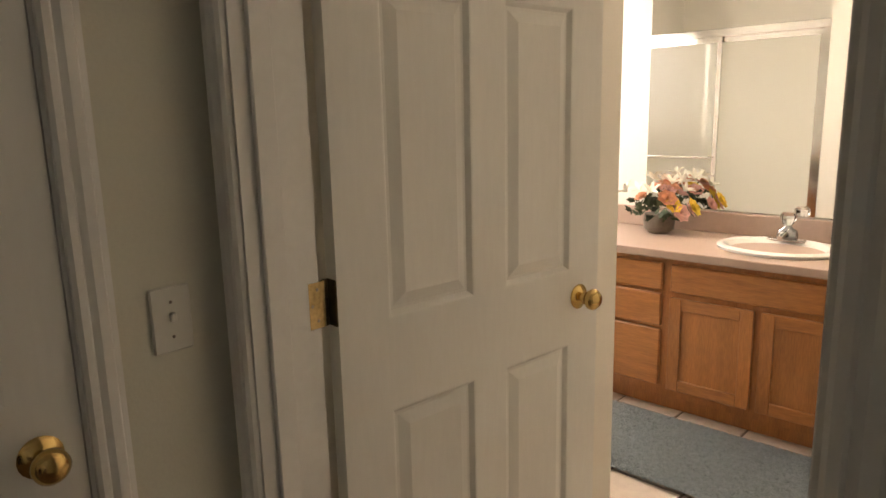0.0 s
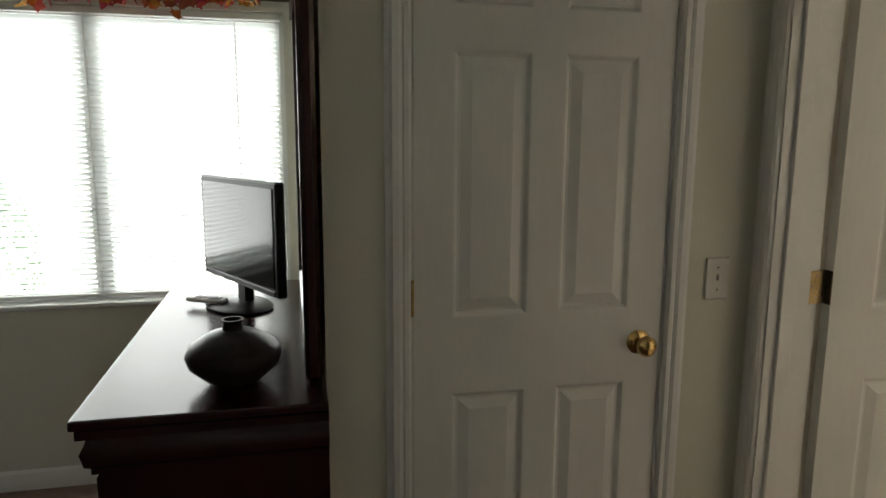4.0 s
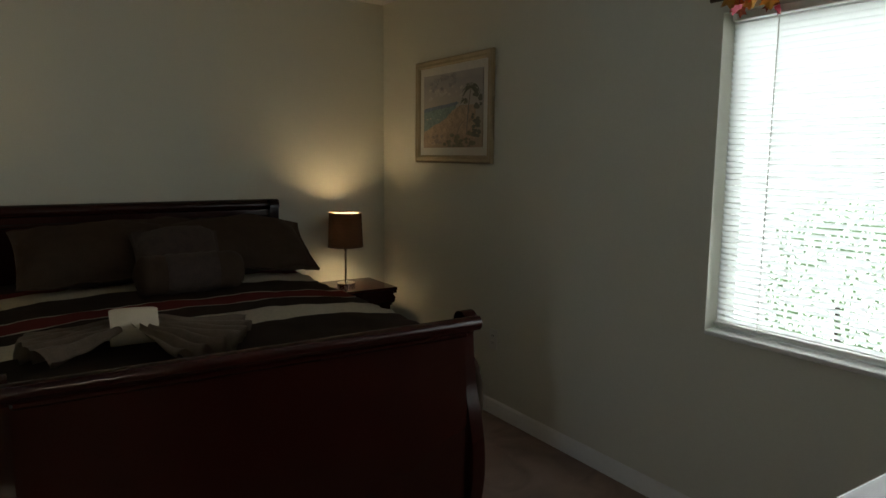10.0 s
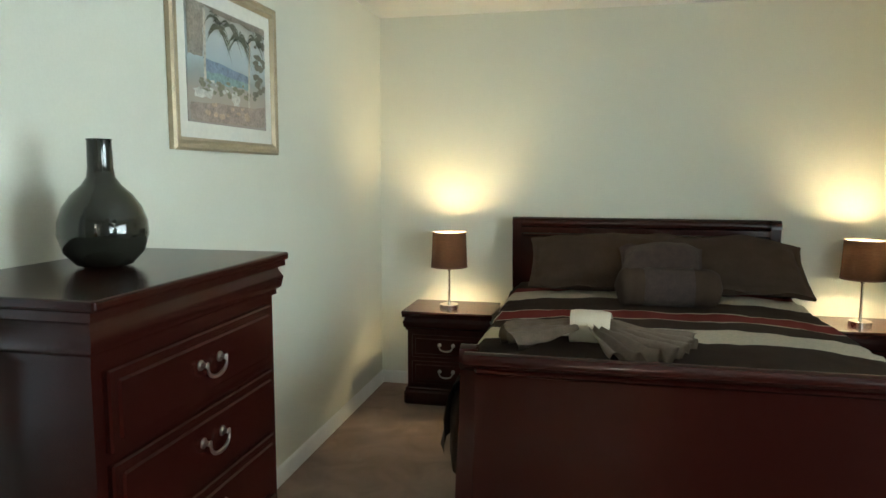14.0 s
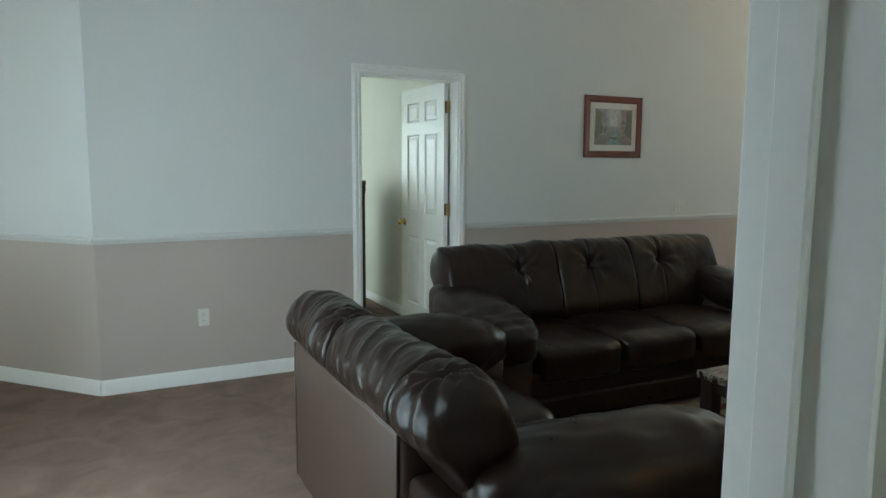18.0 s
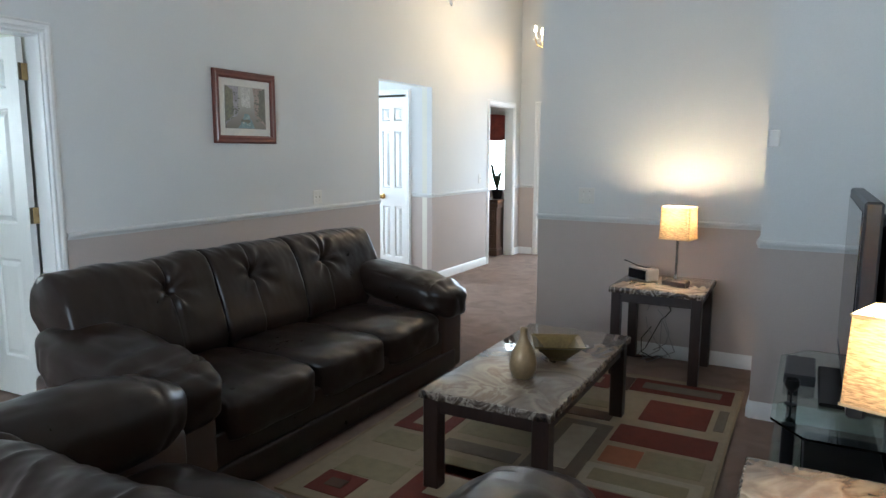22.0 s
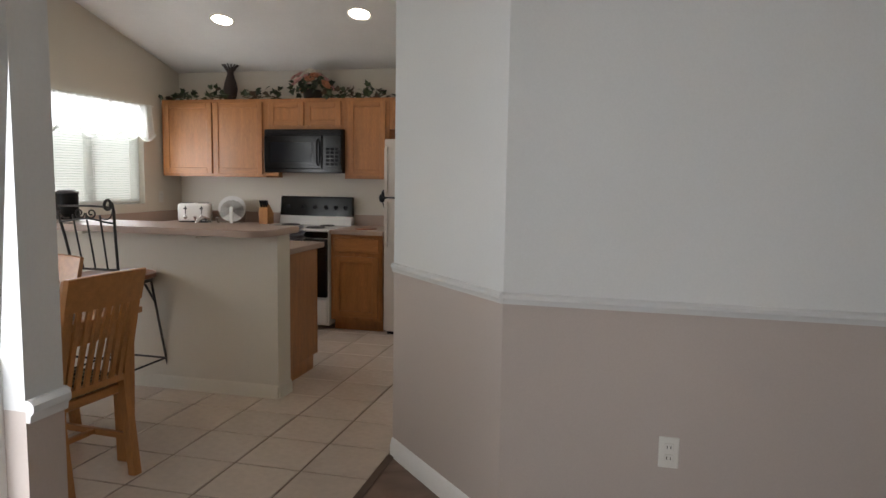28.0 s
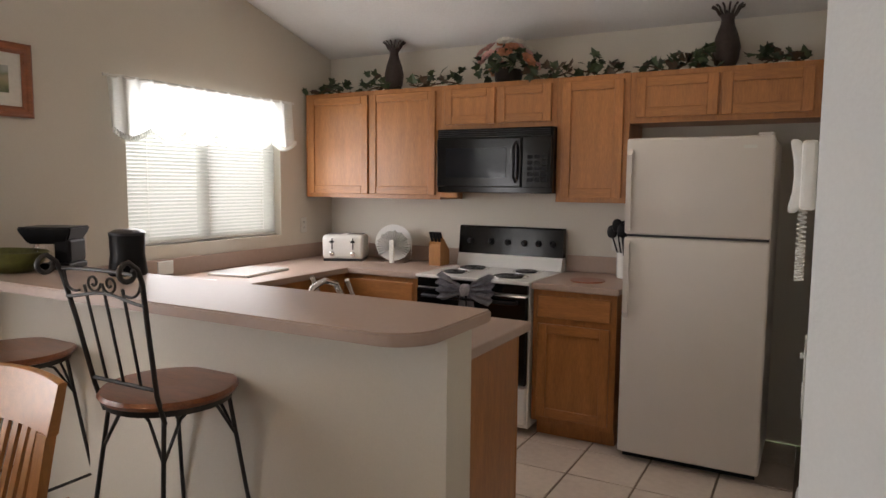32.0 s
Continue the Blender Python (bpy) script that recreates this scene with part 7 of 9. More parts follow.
ob = thing("base_cabinet", (0, 0, 0), "honey oak base cabinet along the window wall", "cabinet")
part("body", boxes((3.97, KE - 0.002, KS + 0.002, -4.86, 0.10, 0.875)), OAK, ob)
ob = thing("cabinet_side", (0, 0, 0), "plain honey oak end panel of the peninsula", "cabinet panel")
part("panel", boxes((2.248, 2.286, -5.452, -4.862, 0.098, 0.875, 0.002)), OAK, ob)
part("edge_band", boxes((2.246, 2.287, -5.462, -5.4525, 0.098, 0.875, 0.002)), OAK, ob)
part("toe_base", boxes((2.249, 2.286, -5.39, -4.862, 0, 0.097)), OAK, ob)
# half wall and bar top
bm = boxes((2.163, KE, -4.855, -4.69, 0, 1.03))
structure(link("wall_bar", bm, PAINT_KIT), "beige half wall under the breakfast bar", "half wall")
bm = bmesh.new()
run(bm, (2.163, -4.69), (KE, -4.69), (0, 1), base_profile())
run(bm, (2.163, -4.855), (2.163, -4.69), (-1, 0), base_profile())
strip("baseboard_bar", bm, PAINT_KIT, "beige baseboard of the half wall", "baseboard")
bar = thing("breakfast_bar", (0, 0, 0), "rose-beige laminate breakfast bar top with rounded end", "countertop")
out = [(KE - 0.002, -4.90), (2.125, -4.90), (2.11, -4.885), (2.11, -4.58)] + [(2.25 + 0.14 * math.cos(radians(a)), -4.56 + 0.14 * math.sin(radians(a))) for a in range(180, 85, -10)] + [(KE - 0.002, -4.42)]
bm = bmesh.new()
prism(bm, out, "z", 1.032, 1.072)
bmesh.ops.bevel(bm, geom=[e for e in bm.edges if abs(e.verts[0].co.z - e.verts[1].co.z) < 1e-5], offset=0.006, segments=2, affect="EDGES")
part("slab", bm, LAMINATE, bar, smooth=40)
for x in (2.60, 3.40, 4.20):
    part("support_cleat", boxes((x, x + 0.04, -4.689, -4.50, 1.008, 1.031, 0.004)), PAINT_KIT, bar)
ct = thing("countertop", (0, 0, 0), "rose-beige laminate kitchen countertop with backsplash", "countertop")
part("peninsula_top", boxes((2.212, KE - 0.002, -5.515, -4.857, 0.876, 0.914, 0.006), seg=2), LAMINATE, ct)
part("window_side_top", boxes((3.93, KE - 0.002, KS + 0.002, -5.516, 0.876, 0.914, 0.006), seg=2), LAMINATE, ct)
part("corner_top", boxes((3.395, 3.929, KS + 0.002, -6.56, 0.876, 0.914, 0.006), seg=2), LAMINATE, ct)
part("stove_side_top", boxes((2.12, 2.625, KS + 0.002, -6.56, 0.876, 0.914, 0.006), seg=2), LAMINATE, ct)
part("backsplash", boxes((2.12, 2.625, KS + 0.003, KS + 0.022, 0.915, 1.02, 0.003)), LAMINATE, ct)
part("backsplash", boxes((3.395, KE - 0.024, KS + 0.003, KS + 0.022, 0.915, 1.02, 0.003)), LAMINATE, ct)
part("backsplash", boxes((KE - 0.022, KE - 0.003, KS + 0.003, -4.86, 0.915, 1.02, 0.003)), LAMINATE, ct)

GLOSS_K = material("enamel_black_gloss", (0.0045, 0.0045, 0.0048), 0.13, vary=0.1, scale=5, bump=0.0, spec=0.35)
# stove
st = thing("electric_stove", (0, 0, 0), "white and black freestanding electric stove", "stove")
part("body", boxes((2.634, 3.386, KS + 0.03, -6.57, 0.04, 0.895)), ENAMEL_W, st)
part("cooktop", boxes((2.630, 3.390, KS + 0.03, -6.535, 0.895, 0.915, 0.008), seg=2), ENAMEL_W, st)
part("oven_door", boxes((2.64, 3.38, -6.57, -6.535, 0.30, 0.83, 0.008)), GLOSS_K, st)
part("oven_window", boxes((2.78, 3.24, -6.536, -6.533, 0.42, 0.68)), SCREEN, st)
part("storage_drawer", boxes((2.64, 3.38, -6.57, -6.54, 0.06, 0.285, 0.008)), ENAMEL_W, st)
part("front_strip", boxes((2.64, 3.38, -6.57, -6.548, 0.838, 0.893, 0.005)), GLOSS_K, st)
bm = bmesh.new()
tube(bm, [(2.70, -6.536, 0.79), (2.70, -6.50, 0.79), (3.32, -6.50, 0.79), (3.32, -6.536, 0.79)], 0.011, 10)
part("oven_handle", bm, PLASTIC_K, st, smooth=60)
bm = bmesh.new()
prism(bm, [(KS + 0.012, 0.915), (KS + 0.10, 0.915), (KS + 0.075, 1.00), (KS + 0.012, 1.00)], "x", 2.632, 3.388)
part("control_riser", bm, ENAMEL_W, st)
bm = bmesh.new()
prism(bm, [(KS + 0.012, 1.00), (KS + 0.078, 1.00), (KS + 0.055, 1.18), (KS + 0.045, 1.19), (KS + 0.012, 1.19)], "x", 2.632, 3.388)
part("control_panel", bm, GLOSS_K, st)
for x in (2.70, 2.80, 2.90, 3.02, 3.14, 3.30):
    bm = bmesh.new()
    lathe(bm, [(0.022, 0), (0.022, 0.006), (0.017, 0.010), (0.015, 0.025), (0.010, 0.027)], 18, m=Matrix.Translation((x, KS + 0.068, 1.085)) @ pose(0, 0, 0, -83, 0, 0))
    part("knob", bm, PLASTIC_K, st, smooth=40)
for x, y, r in ((2.82, -6.72, 0.095), (3.20, -6.72, 0.075), (2.82, -6.98, 0.075), (3.20, -6.98, 0.095)):
    bm = bmesh.new()
    lathe(bm, [(r + 0.018, 0.915), (r + 0.018, 0.918), (r + 0.006, 0.917), (r, 0.910)], 28, close=False, m=Matrix.Translation((x, y, 0)))
    part("drip_pan", bm, CHROME, st, smooth=40)
    bm = bmesh.new()
    tube(bm, [(x + (0.02 + (r - 0.02) * k / 60) * math.cos(k * 0.36), y + (0.02 + (r - 0.02) * k / 60) * math.sin(k * 0.36), 0.921) for k in range(61)], 0.0055, 6)
    part("burner_coil", bm, IRON, st, smooth=60)
# towel bow on the oven handle
DISH = material("dish_towel_check", (0.34, 0.34, 0.37), 0.95, vary=0.35, scale=45, fine=200, bump=0.7, dist=0.003)
bow = thing("dish_towel", (0, 0, 0), "grey checked dish towel tied in a bow", "towel")
for s in (-1, 1):
    bm = bmesh.new()
    rows = []
    for i in range(11):
        u = i / 10
        row = []
        for j in range(41):
            v = j / 40 * 2 - 1
            half = 0.018 + 0.062 * u ** 0.8
            row.append(bm.verts.new((s * (0.02 + 0.135 * u * (1 - 0.12 * v * v)), -0.012 - (0.006 + 0.016 * u) * math.sin(v * 13 + s) - 0.02 * math.sin(u * 3), v * half + 0.012 * u + 0.006 * noise.noise(Vector((u * 5, v * 4, s))))))
        rows.append(row)
    for a, b in zip(rows[:-1], rows[1:]):
        for j in range(40):
            bm.faces.new((a[j], a[j + 1], b[j + 1], b[j])).smooth = True
    bmesh.ops.solidify(bm, geom=list(bm.faces), thickness=0.005)
    part("loop", bm, DISH, bow)
    bm = bmesh.new()
    rows = []
    for i in range(10):
        u = i / 9
        rows.append([bm.verts.new((s * 0.022 + (j / 14 - 0.5) * (0.030 + 0.035 * u) + s * 0.012 * u, 0.004 - (0.004 + 0.006 * u) * math.sin(j * 1.3 + s), -0.02 - 0.20 * u)) for j in range(15)])
    for a, b in zip(rows[:-1], rows[1:]):
        for j in range(14):
            bm.faces.new((a[j], a[j + 1], b[j + 1], b[j])).smooth = True
    bmesh.ops.solidify(bm, geom=list(bm.faces), thickness=0.004)
    part("tail", bm, DISH, bow)
part("knot", cushion(bmesh.new(), -0.026, 0.026, -0.035, 0.012, -0.030, 0.030, n=3, cuts=9, wrinkle=0.006), DISH, bow)
bow.matrix_world = turned(3.01, -6.49, 0.850, 180) @ Matrix.Scale(1.2, 4)

# microwave
mw = thing("microwave", (0, 0, 0), "black over-the-range microwave with dark glass door", "microwave")
part("body", boxes((2.606, 3.394, KS + 0.004, -6.82, 1.42, 1.822, 0.004)), GLOSS_K, mw)
part("door", boxes((2.80, 3.39, -6.82, -6.798, 1.455, 1.765, 0.008)), GLOSS_K, mw)
part("door_glass", boxes((2.90, 3.32, -6.799, -6.795, 1.515, 1.70)), SCREEN, mw)
part("control_pad", boxes((2.61, 2.795, -6.82, -6.802, 1.455, 1.765, 0.004)), GLOSS_K, mw)
part("keys", boxes(*[(2.635 + 0.045 * i, 2.67 + 0.045 * i, -6.803, -6.800, 1.49 + 0.035 * j, 1.513 + 0.035 * j) for i in range(3) for j in range(5)]), PLASTIC_K, mw)
part("vent_grille", boxes(*[(2.62, 3.38, -6.82, -6.806, 1.772 + 0.012 * k, 1.779 + 0.012 * k) for k in range(4)]), PLASTIC_K, mw)
bm = bmesh.new()
tube(bm, [(2.835, -6.80, 1.49), (2.835, -6.765, 1.52), (2.835, -6.765, 1.70), (2.835, -6.80, 1.73)], 0.010, 8)
part("handle", bm, PLASTIC_K, mw, smooth=60)
bm = boxes((3.25, 3.38, -6.90, -6.83, 1.385, 1.419, 0.004))
tagged(link("under_cabinet_box", bm, OAK_H), "small brown box under the wall cabinet", "box")

# refrigerator
fr = thing("refrigerator", (0, 0, 0), "bisque top-freezer refrigerator beside the counter", "refrigerator")
part("body", boxes((1.395, 2.082, KS + 0.03, -6.545, 0.03, 1.705, 0.006)), APPLIANCE, fr)
part("freezer_door", boxes((1.392, 2.085, -6.54, -6.48, 1.222, 1.715, 0.014), seg=3), APPLIANCE, fr, smooth=40)
part("fridge_door", boxes((1.392, 2.085, -6.54, -6.48, 0.052, 1.208, 0.014), seg=3), APPLIANCE, fr, smooth=40)
part("gasket", boxes((1.40, 2.077, -6.548, -6.535, 0.06, 1.71)), PLASTIC_G, fr)
for z0, z1 in ((1.235, 1.66), (0.78, 1.195)):
    bm = bmesh.new()
    prism(bm, [(-6.482, z0), (-6.455, z0 + 0.03), (-6.455, z1 - 0.03), (-6.482, z1)], "x", 2.050, 2.076)
    part("handle", bm, APPLIANCE, fr)
part("toe_grille", boxes((1.41, 2.07, -6.56, -6.548, 0.010, 0.05)), PLASTIC_K, fr)
part("hinge_cover", boxes((1.40, 1.47, -6.56, -6.49, 1.705, 1.73, 0.006)), APPLIANCE, fr)
part("badge", boxes((1.47, 1.53, -6.4805, -6.4790, 1.657, 1.672)), PLATE, fr)


# ---- worktop things ----
toaster = thing("toaster", (0, 0, 0), "white four-slice toaster on the counter", "toaster")
part("body", boxes((-0.15, 0.15, -0.12, 0.12, 0.012, 0.19, 0.03), seg=3), PLASTIC_W, toaster, smooth=40)
part("base", boxes((-0.14, 0.14, -0.11, 0.11, 0.0, 0.02)), PLASTIC_G, toaster)
for s in (-1, 1):
    part("lever_slot", boxes((s * 0.075 - 0.004, s * 0.075 + 0.004, 0.119, 0.1215, 0.085, 0.165, 0.001)), PLASTIC_K, toaster)
    part("lever", boxes((s * 0.075 - 0.016, s * 0.075 + 0.016, 0.12, 0.142, 0.135, 0.148, 0.004)), PLASTIC_K, toaster)
    part("dial", lathe(bmesh.new(), [(0.018, 0), (0.018, 0.01), (0.012, 0.014)], 16, m=Matrix.Translation((s * 0.075, 0.12, 0.055)) @ pose(0, 0, 0, -90, 0, 0)), CHROME, toaster, smooth=40)
    part("slots", boxes(*[(s * 0.075 - 0.055, s * 0.075 + 0.055, y - 0.012, y + 0.012, 0.1885, 0.192) for y in (-0.04, 0.04)]), PLASTIC_K, toaster)
toaster.matrix_world = turned(4.22, -6.93, 0.914, 25)
rack = thing("plate_rack", (0, 0, 0), "white plates standing in a rack", "plates")
for k in range(3):
    bm = lathe(bmesh.new(), [(0.06, 0), (0.065, 0.004), (0.125, 0.018), (0.128, 0.020), (0.064, 0.009), (0.0001, 0.007)], 32, m=Matrix.Translation((0.0 + k * 0.02, -0.02 - 0.035 * k, 0.135)) @ pose(0, 0, 0, -78, 0, 0))
    part("plate", bm, ENAMEL_W, rack, smooth=40)
bm = bmesh.new()
rim_ = []
for k in range(49):
    a = radians(-35 + 250 * k / 48)
    rim_.append((bm.verts.new((0.012 * math.cos(a), 0.036 + 0.006 * (k % 2), 0.115 + 0.012 * math.sin(a))), bm.verts.new((0.118 * math.cos(a) * (1 + 0.05 * math.sin(k * 1.3)), 0.022 + 0.020 * (k % 2), 0.115 + 0.112 * math.sin(a) * (1 + 0.05 * math.sin(k * 1.3))))))
for (a, b), (c, d) in zip(rim_[:-1], rim_[1:]):
    bm.faces.new((a, c, d, b))
bmesh.ops.solidify(bm, geom=list(bm.faces), thickness=0.002)
part("napkin_fan", bm, ENAMEL_W, rack, "white pleated napkin fan")
part("napkin_sheath", boxes((-0.014, 0.020, 0.045, 0.062, 0.0, 0.165, 0.006), seg=2), PLASTIC_W, rack)
for s in (-1, 1):
    part("wire_rack", tube(bmesh.new(), [(s * 0.09, 0.06, 0.006), (s * 0.09, -0.12, 0.006), (s * 0.09, -0.13, 0.12)], 0.004, 6), CHROME, rack, smooth=60)
rack.matrix_world = turned(3.83, -6.98, 0.914, 15)
kb = thing("knife_block", (0, 0, 0), "wooden knife block with black handled knives", "knife block")
bm = prism(bmesh.new(), [(-0.06, 0), (0.07, 0), (0.07, 0.10), (-0.02, 0.19), (-0.06, 0.15)], "x", -0.045, 0.045)
part("block", bm, BEECH, kb)
for i in range(3):
    for j in range(2):
        bm = bmesh.new()
        box(bm, -0.009, 0.009, -0.007, 0.007, 0, 0.085 + 0.02 * j, bevel=0.003, m=Matrix.Translation((-0.028 + 0.028 * i, -0.035 + 0.04 * j, 0.155 - 0.02 * j)) @ pose(0, 0, 0, 25, 0, 0))
        part("knife_handle", bm, PLASTIC_K, kb)
kb.matrix_world = turned(3.49, -7.02, 0.914, 180)
crock = thing("utensil_crock", (0, 0, 0), "white crock with black kitchen utensils", "utensil holder")
part("crock", lathe(bmesh.new(), [(0.055, 0), (0.06, 0.005), (0.062, 0.15), (0.064, 0.155), (0.056, 0.155), (0.054, 0.02)], 24), ENAMEL_W, crock, smooth=40)
rnd = random.Random(3)
for k in range(6):
    a, t = rnd.uniform(0, 6.28), rnd.uniform(0.03, 0.06)
    top = (t * math.cos(a) * 1.7, t * math.sin(a) * 1.7, rnd.uniform(0.24, 0.31))
    bm = tube(bmesh.new(), [(0.02 * math.cos(a), 0.02 * math.sin(a), 0.03), top], 0.005, 6)
    cushion(bm, top[0] - 0.032, top[0] + 0.032, top[1] - 0.010, top[1] + 0.010, top[2] - 0.02, top[2] + 0.06, n=2.2, cuts=6)
    part("utensil", bm, PLASTIC_K, crock)
crock.matrix_world = turned(2.20, -7.05, 0.914)
bm = lathe(bmesh.new(), [(0.10, 0), (0.102, 0.004), (0.10, 0.009), (0.0001, 0.009)], 30)
tv_ = link("trivet", bm, SEATWOOD, smooth=40)
tv_.location = (2.36, -6.78, 0.914)
tagged(tv_, "round brown wooden trivet on the counter", "trivet")
faucet = thing("kitchen_faucet", (0, 0, 0), "chrome two-handle kitchen faucet", "faucet")
part("base", boxes((-0.11, 0.11, -0.025, 0.025, 0, 0.02, 0.008)), CHROME, faucet)
bm = tube(bmesh.new(), [(0, 0, 0.02), (0, 0, 0.12), (0, -0.03, 0.165), (0, -0.10, 0.185), (0, -0.17, 0.165), (0, -0.19, 0.14)], [0.014, 0.013, 0.012, 0.012, 0.011, 0.011], 12)
part("spout", bm, CHROME, faucet, smooth=60)
for s in (-1, 1):
    bm = lathe(bmesh.new(), [(0.016, 0.018), (0.014, 0.06), (0.018, 0.075), (0.006, 0.085)], 14, m=Matrix.Translation((s * 0.085, 0, 0)))
    tube(bm, [(s * 0.085, 0, 0.075), (s * 0.085, -0.03, 0.12), (s * 0.085, -0.07, 0.19)], [0.008, 0.008, 0.010], 8)
    part("lever", bm, CHROME, faucet, smooth=50)
faucet.matrix_world = turned(2.86, -5.08, 0.914, 180)
sink = thing("kitchen_sink", (0, 0, 0), "white double bowl kitchen sink in the peninsula", "sink")
part("rim", boxes((2.48, 3.26, -5.49, -5.02, 0.914, 0.922, 0.003)), ENAMEL_W, sink)
# no hollows: flat dark slabs carry the shade of the bowls as colour
for x in (2.51, 2.88):
    part("bowl", boxes((x, x + 0.35, -5.46, -5.13, 0.917, 0.924, 0.003)), PLASTIC_G, sink)
for nm, x, y, w, d, h, mt, lab in (("cutting_board", 4.28, -6.02, 0.30, 0.42, 0.016, ENAMEL_W, "white cutting board on the counter"), ("paper_folder", 4.25, -5.45, 0.26, 0.34, 0.012, PLASTIC_W, "white folder lying on the counter")):
    b_ = link(nm, boxes((-w / 2, w / 2, -d / 2, d / 2, 0, h, 0.004)), mt)
    b_.matrix_world = turned(x, y, 0.914, 8)
    tagged(b_, lab, "board" if "board" in nm else "papers")
cm = thing("coffee_maker", (0, 0, 0), "black drip coffee maker on the bar", "coffee maker")
part("base", boxes((-0.10, 0.10, -0.13, 0.13, 0, 0.035, 0.01), seg=2), PLASTIC_K, cm)
part("column", boxes((-0.09, 0.09, -0.13, -0.04, 0.035, 0.16, 0.015), seg=2), PLASTIC_K, cm)
bm = bmesh.new()
for z, a, b in ((0.135, 0.082, 0.105), (0.20, 0.108, 0.142), (0.225, 0.112, 0.146)):
    lo_ = [bm.verts.new((sx * a, sy * b, z)) for sx, sy in ((-1, -1), (1, -1), (1, 1), (-1, 1))]
vs_ = list(bm.verts)
for k in range(2):
    for q in range(4):
        bm.faces.new((vs_[4 * k + q], vs_[4 * k + (q + 1) % 4], vs_[4 * k + 4 + (q + 1) % 4], vs_[4 * k + 4 + q]))
bm.faces.new(list(reversed(vs_[:4])))
bm.faces.new(vs_[8:])
bmesh.ops.bevel(bm, geom=list(bm.edges), offset=0.008, segments=2, affect="EDGES")
part("head", bm, PLASTIC_K, cm, smooth=40)
part("carafe", lathe(bmesh.new(), [(0.055, 0.036), (0.07, 0.05), (0.072, 0.09), (0.05, 0.135), (0.048, 0.145)], 24, m=Matrix.Translation((0, 0.05, 0))), GLASS, cm, smooth=50)
part("carafe_handle", tube(bmesh.new(), [(0.05, 0.10, 0.13), (0.08, 0.15, 0.12), (0.08, 0.15, 0.07), (0.05, 0.10, 0.06)], 0.007, 8), PLASTIC_K, cm, smooth=60)
cm.matrix_world = turned(4.27, -4.79, 1.072, -60) @ Matrix.Diagonal((0.82, 0.82, 0.86, 1))
bl = thing("black_canister", (0, 0, 0), "black coffee grinder on the bar", "coffee grinder")
part("body", lathe(bmesh.new(), [(0.075, 0), (0.08, 0.01), (0.07, 0.09), (0.072, 0.17), (0.066, 0.18), (0.0001, 0.182)], 24), PLASTIC_K, bl, smooth=40)
part("lid", lathe(bmesh.new(), [(0.074, 0.172), (0.075, 0.182), (0.05, 0.196), (0.0001, 0.198)], 24), PLASTIC_G, bl, smooth=40)
bl.matrix_world = turned(3.80, -4.82, 1.072)
bm = lathe(bmesh.new(), [(0.07, 0), (0.10, 0.005), (0.15, 0.05), (0.175, 0.098), (0.17, 0.10), (0.14, 0.055), (0.0001, 0.02)], 32)
bmesh.ops.transform(bm, matrix=Matrix.Diagonal((1.25, 0.8, 1, 1)), verts=list(bm.verts))
b_ = link("oval_bowl", bm, material("glaze_olive_green", (0.10, 0.105, 0.025), 0.3, vary=0.3, scale=10, fine=50, bump=0.05), smooth=50)
b_.matrix_world = turned(4.31, -4.60, 1.072, 10) @ Matrix.Diagonal((0.92, 0.92, 0.95, 1))
tagged(b_, "oval olive green bowl on the breakfast bar", "bowl")
plate("wall_outlet", turned(KE, -5.10, 1.16, -90), 1, True, label="white wall outlet beside the kitchen window")
plate("wall_outlet", turned(KE, -6.86, 1.16, -90), 1, True, label="white wall outlet in the kitchen corner")
plate("wall_outlet", turned(2.30, KS, 1.12, 180), 1, True, label="white wall outlet above the counter")
plate("light_switch", turned(KW, -4.95, 1.02, 90), 1, label="white switch plate on the telephone wall")
plate("wall_outlet", turned(KW, -5.0, 0.90, 90), 1, True, label="white outlet on the telephone wall")
bo = thing("counter_outlet_box", (0, 0, 0), "white outlet in the counter backsplash", "outlet")
part("cover_plate", boxes((KE - 0.030, KE - 0.021, -5.66, -5.55, 0.93, 1.01, 0.003)), PLASTIC_W, bo)

# telephone
ph = thing("wall_telephone", (0, 0, 0), "white corded wall telephone", "telephone")
part("base", boxes((0, 0.045, -0.05, 0.05, -0.10, 0.11, 0.012), seg=2), PLASTIC_W, ph)
bm = cushion(bmesh.new(), 0.045, 0.085, -0.03, 0.03, -0.11, 0.115, n=4, cuts=8, fn=lambda u, v, w: (-0.022 * (1 - w * w), -0.008 * v * (1 - w * w), 0))
part("handset", bm, PLASTIC_W, ph)
bm = tube(bmesh.new(), [(0.035 + 0.012 * math.cos(k * 1.1), 0.012 * math.sin(k * 1.1) - 0.01, -0.10 - 0.0026 * k if k < 85 else -0.32 + 0.0016 * (k - 85)) for k in range(150)], 0.0028, 5)
part("coiled_cord", bm, PLASTIC_W, ph, smooth=60)
ph.matrix_world = turned(KW, -4.57, 1.495) @ Matrix.Scale(0.70, 4)

# ---- plants on the cabinets ----
IVY = [material("ivy_dark", (0.022, 0.038, 0.016), 0.6, vary=0.4, scale=20), material("ivy_mid", (0.045, 0.070, 0.028), 0.6, vary=0.4, scale=20), material("ivy_brown", (0.075, 0.048, 0.024), 0.6, vary=0.4, scale=20)]
rnd = random.Random(17)


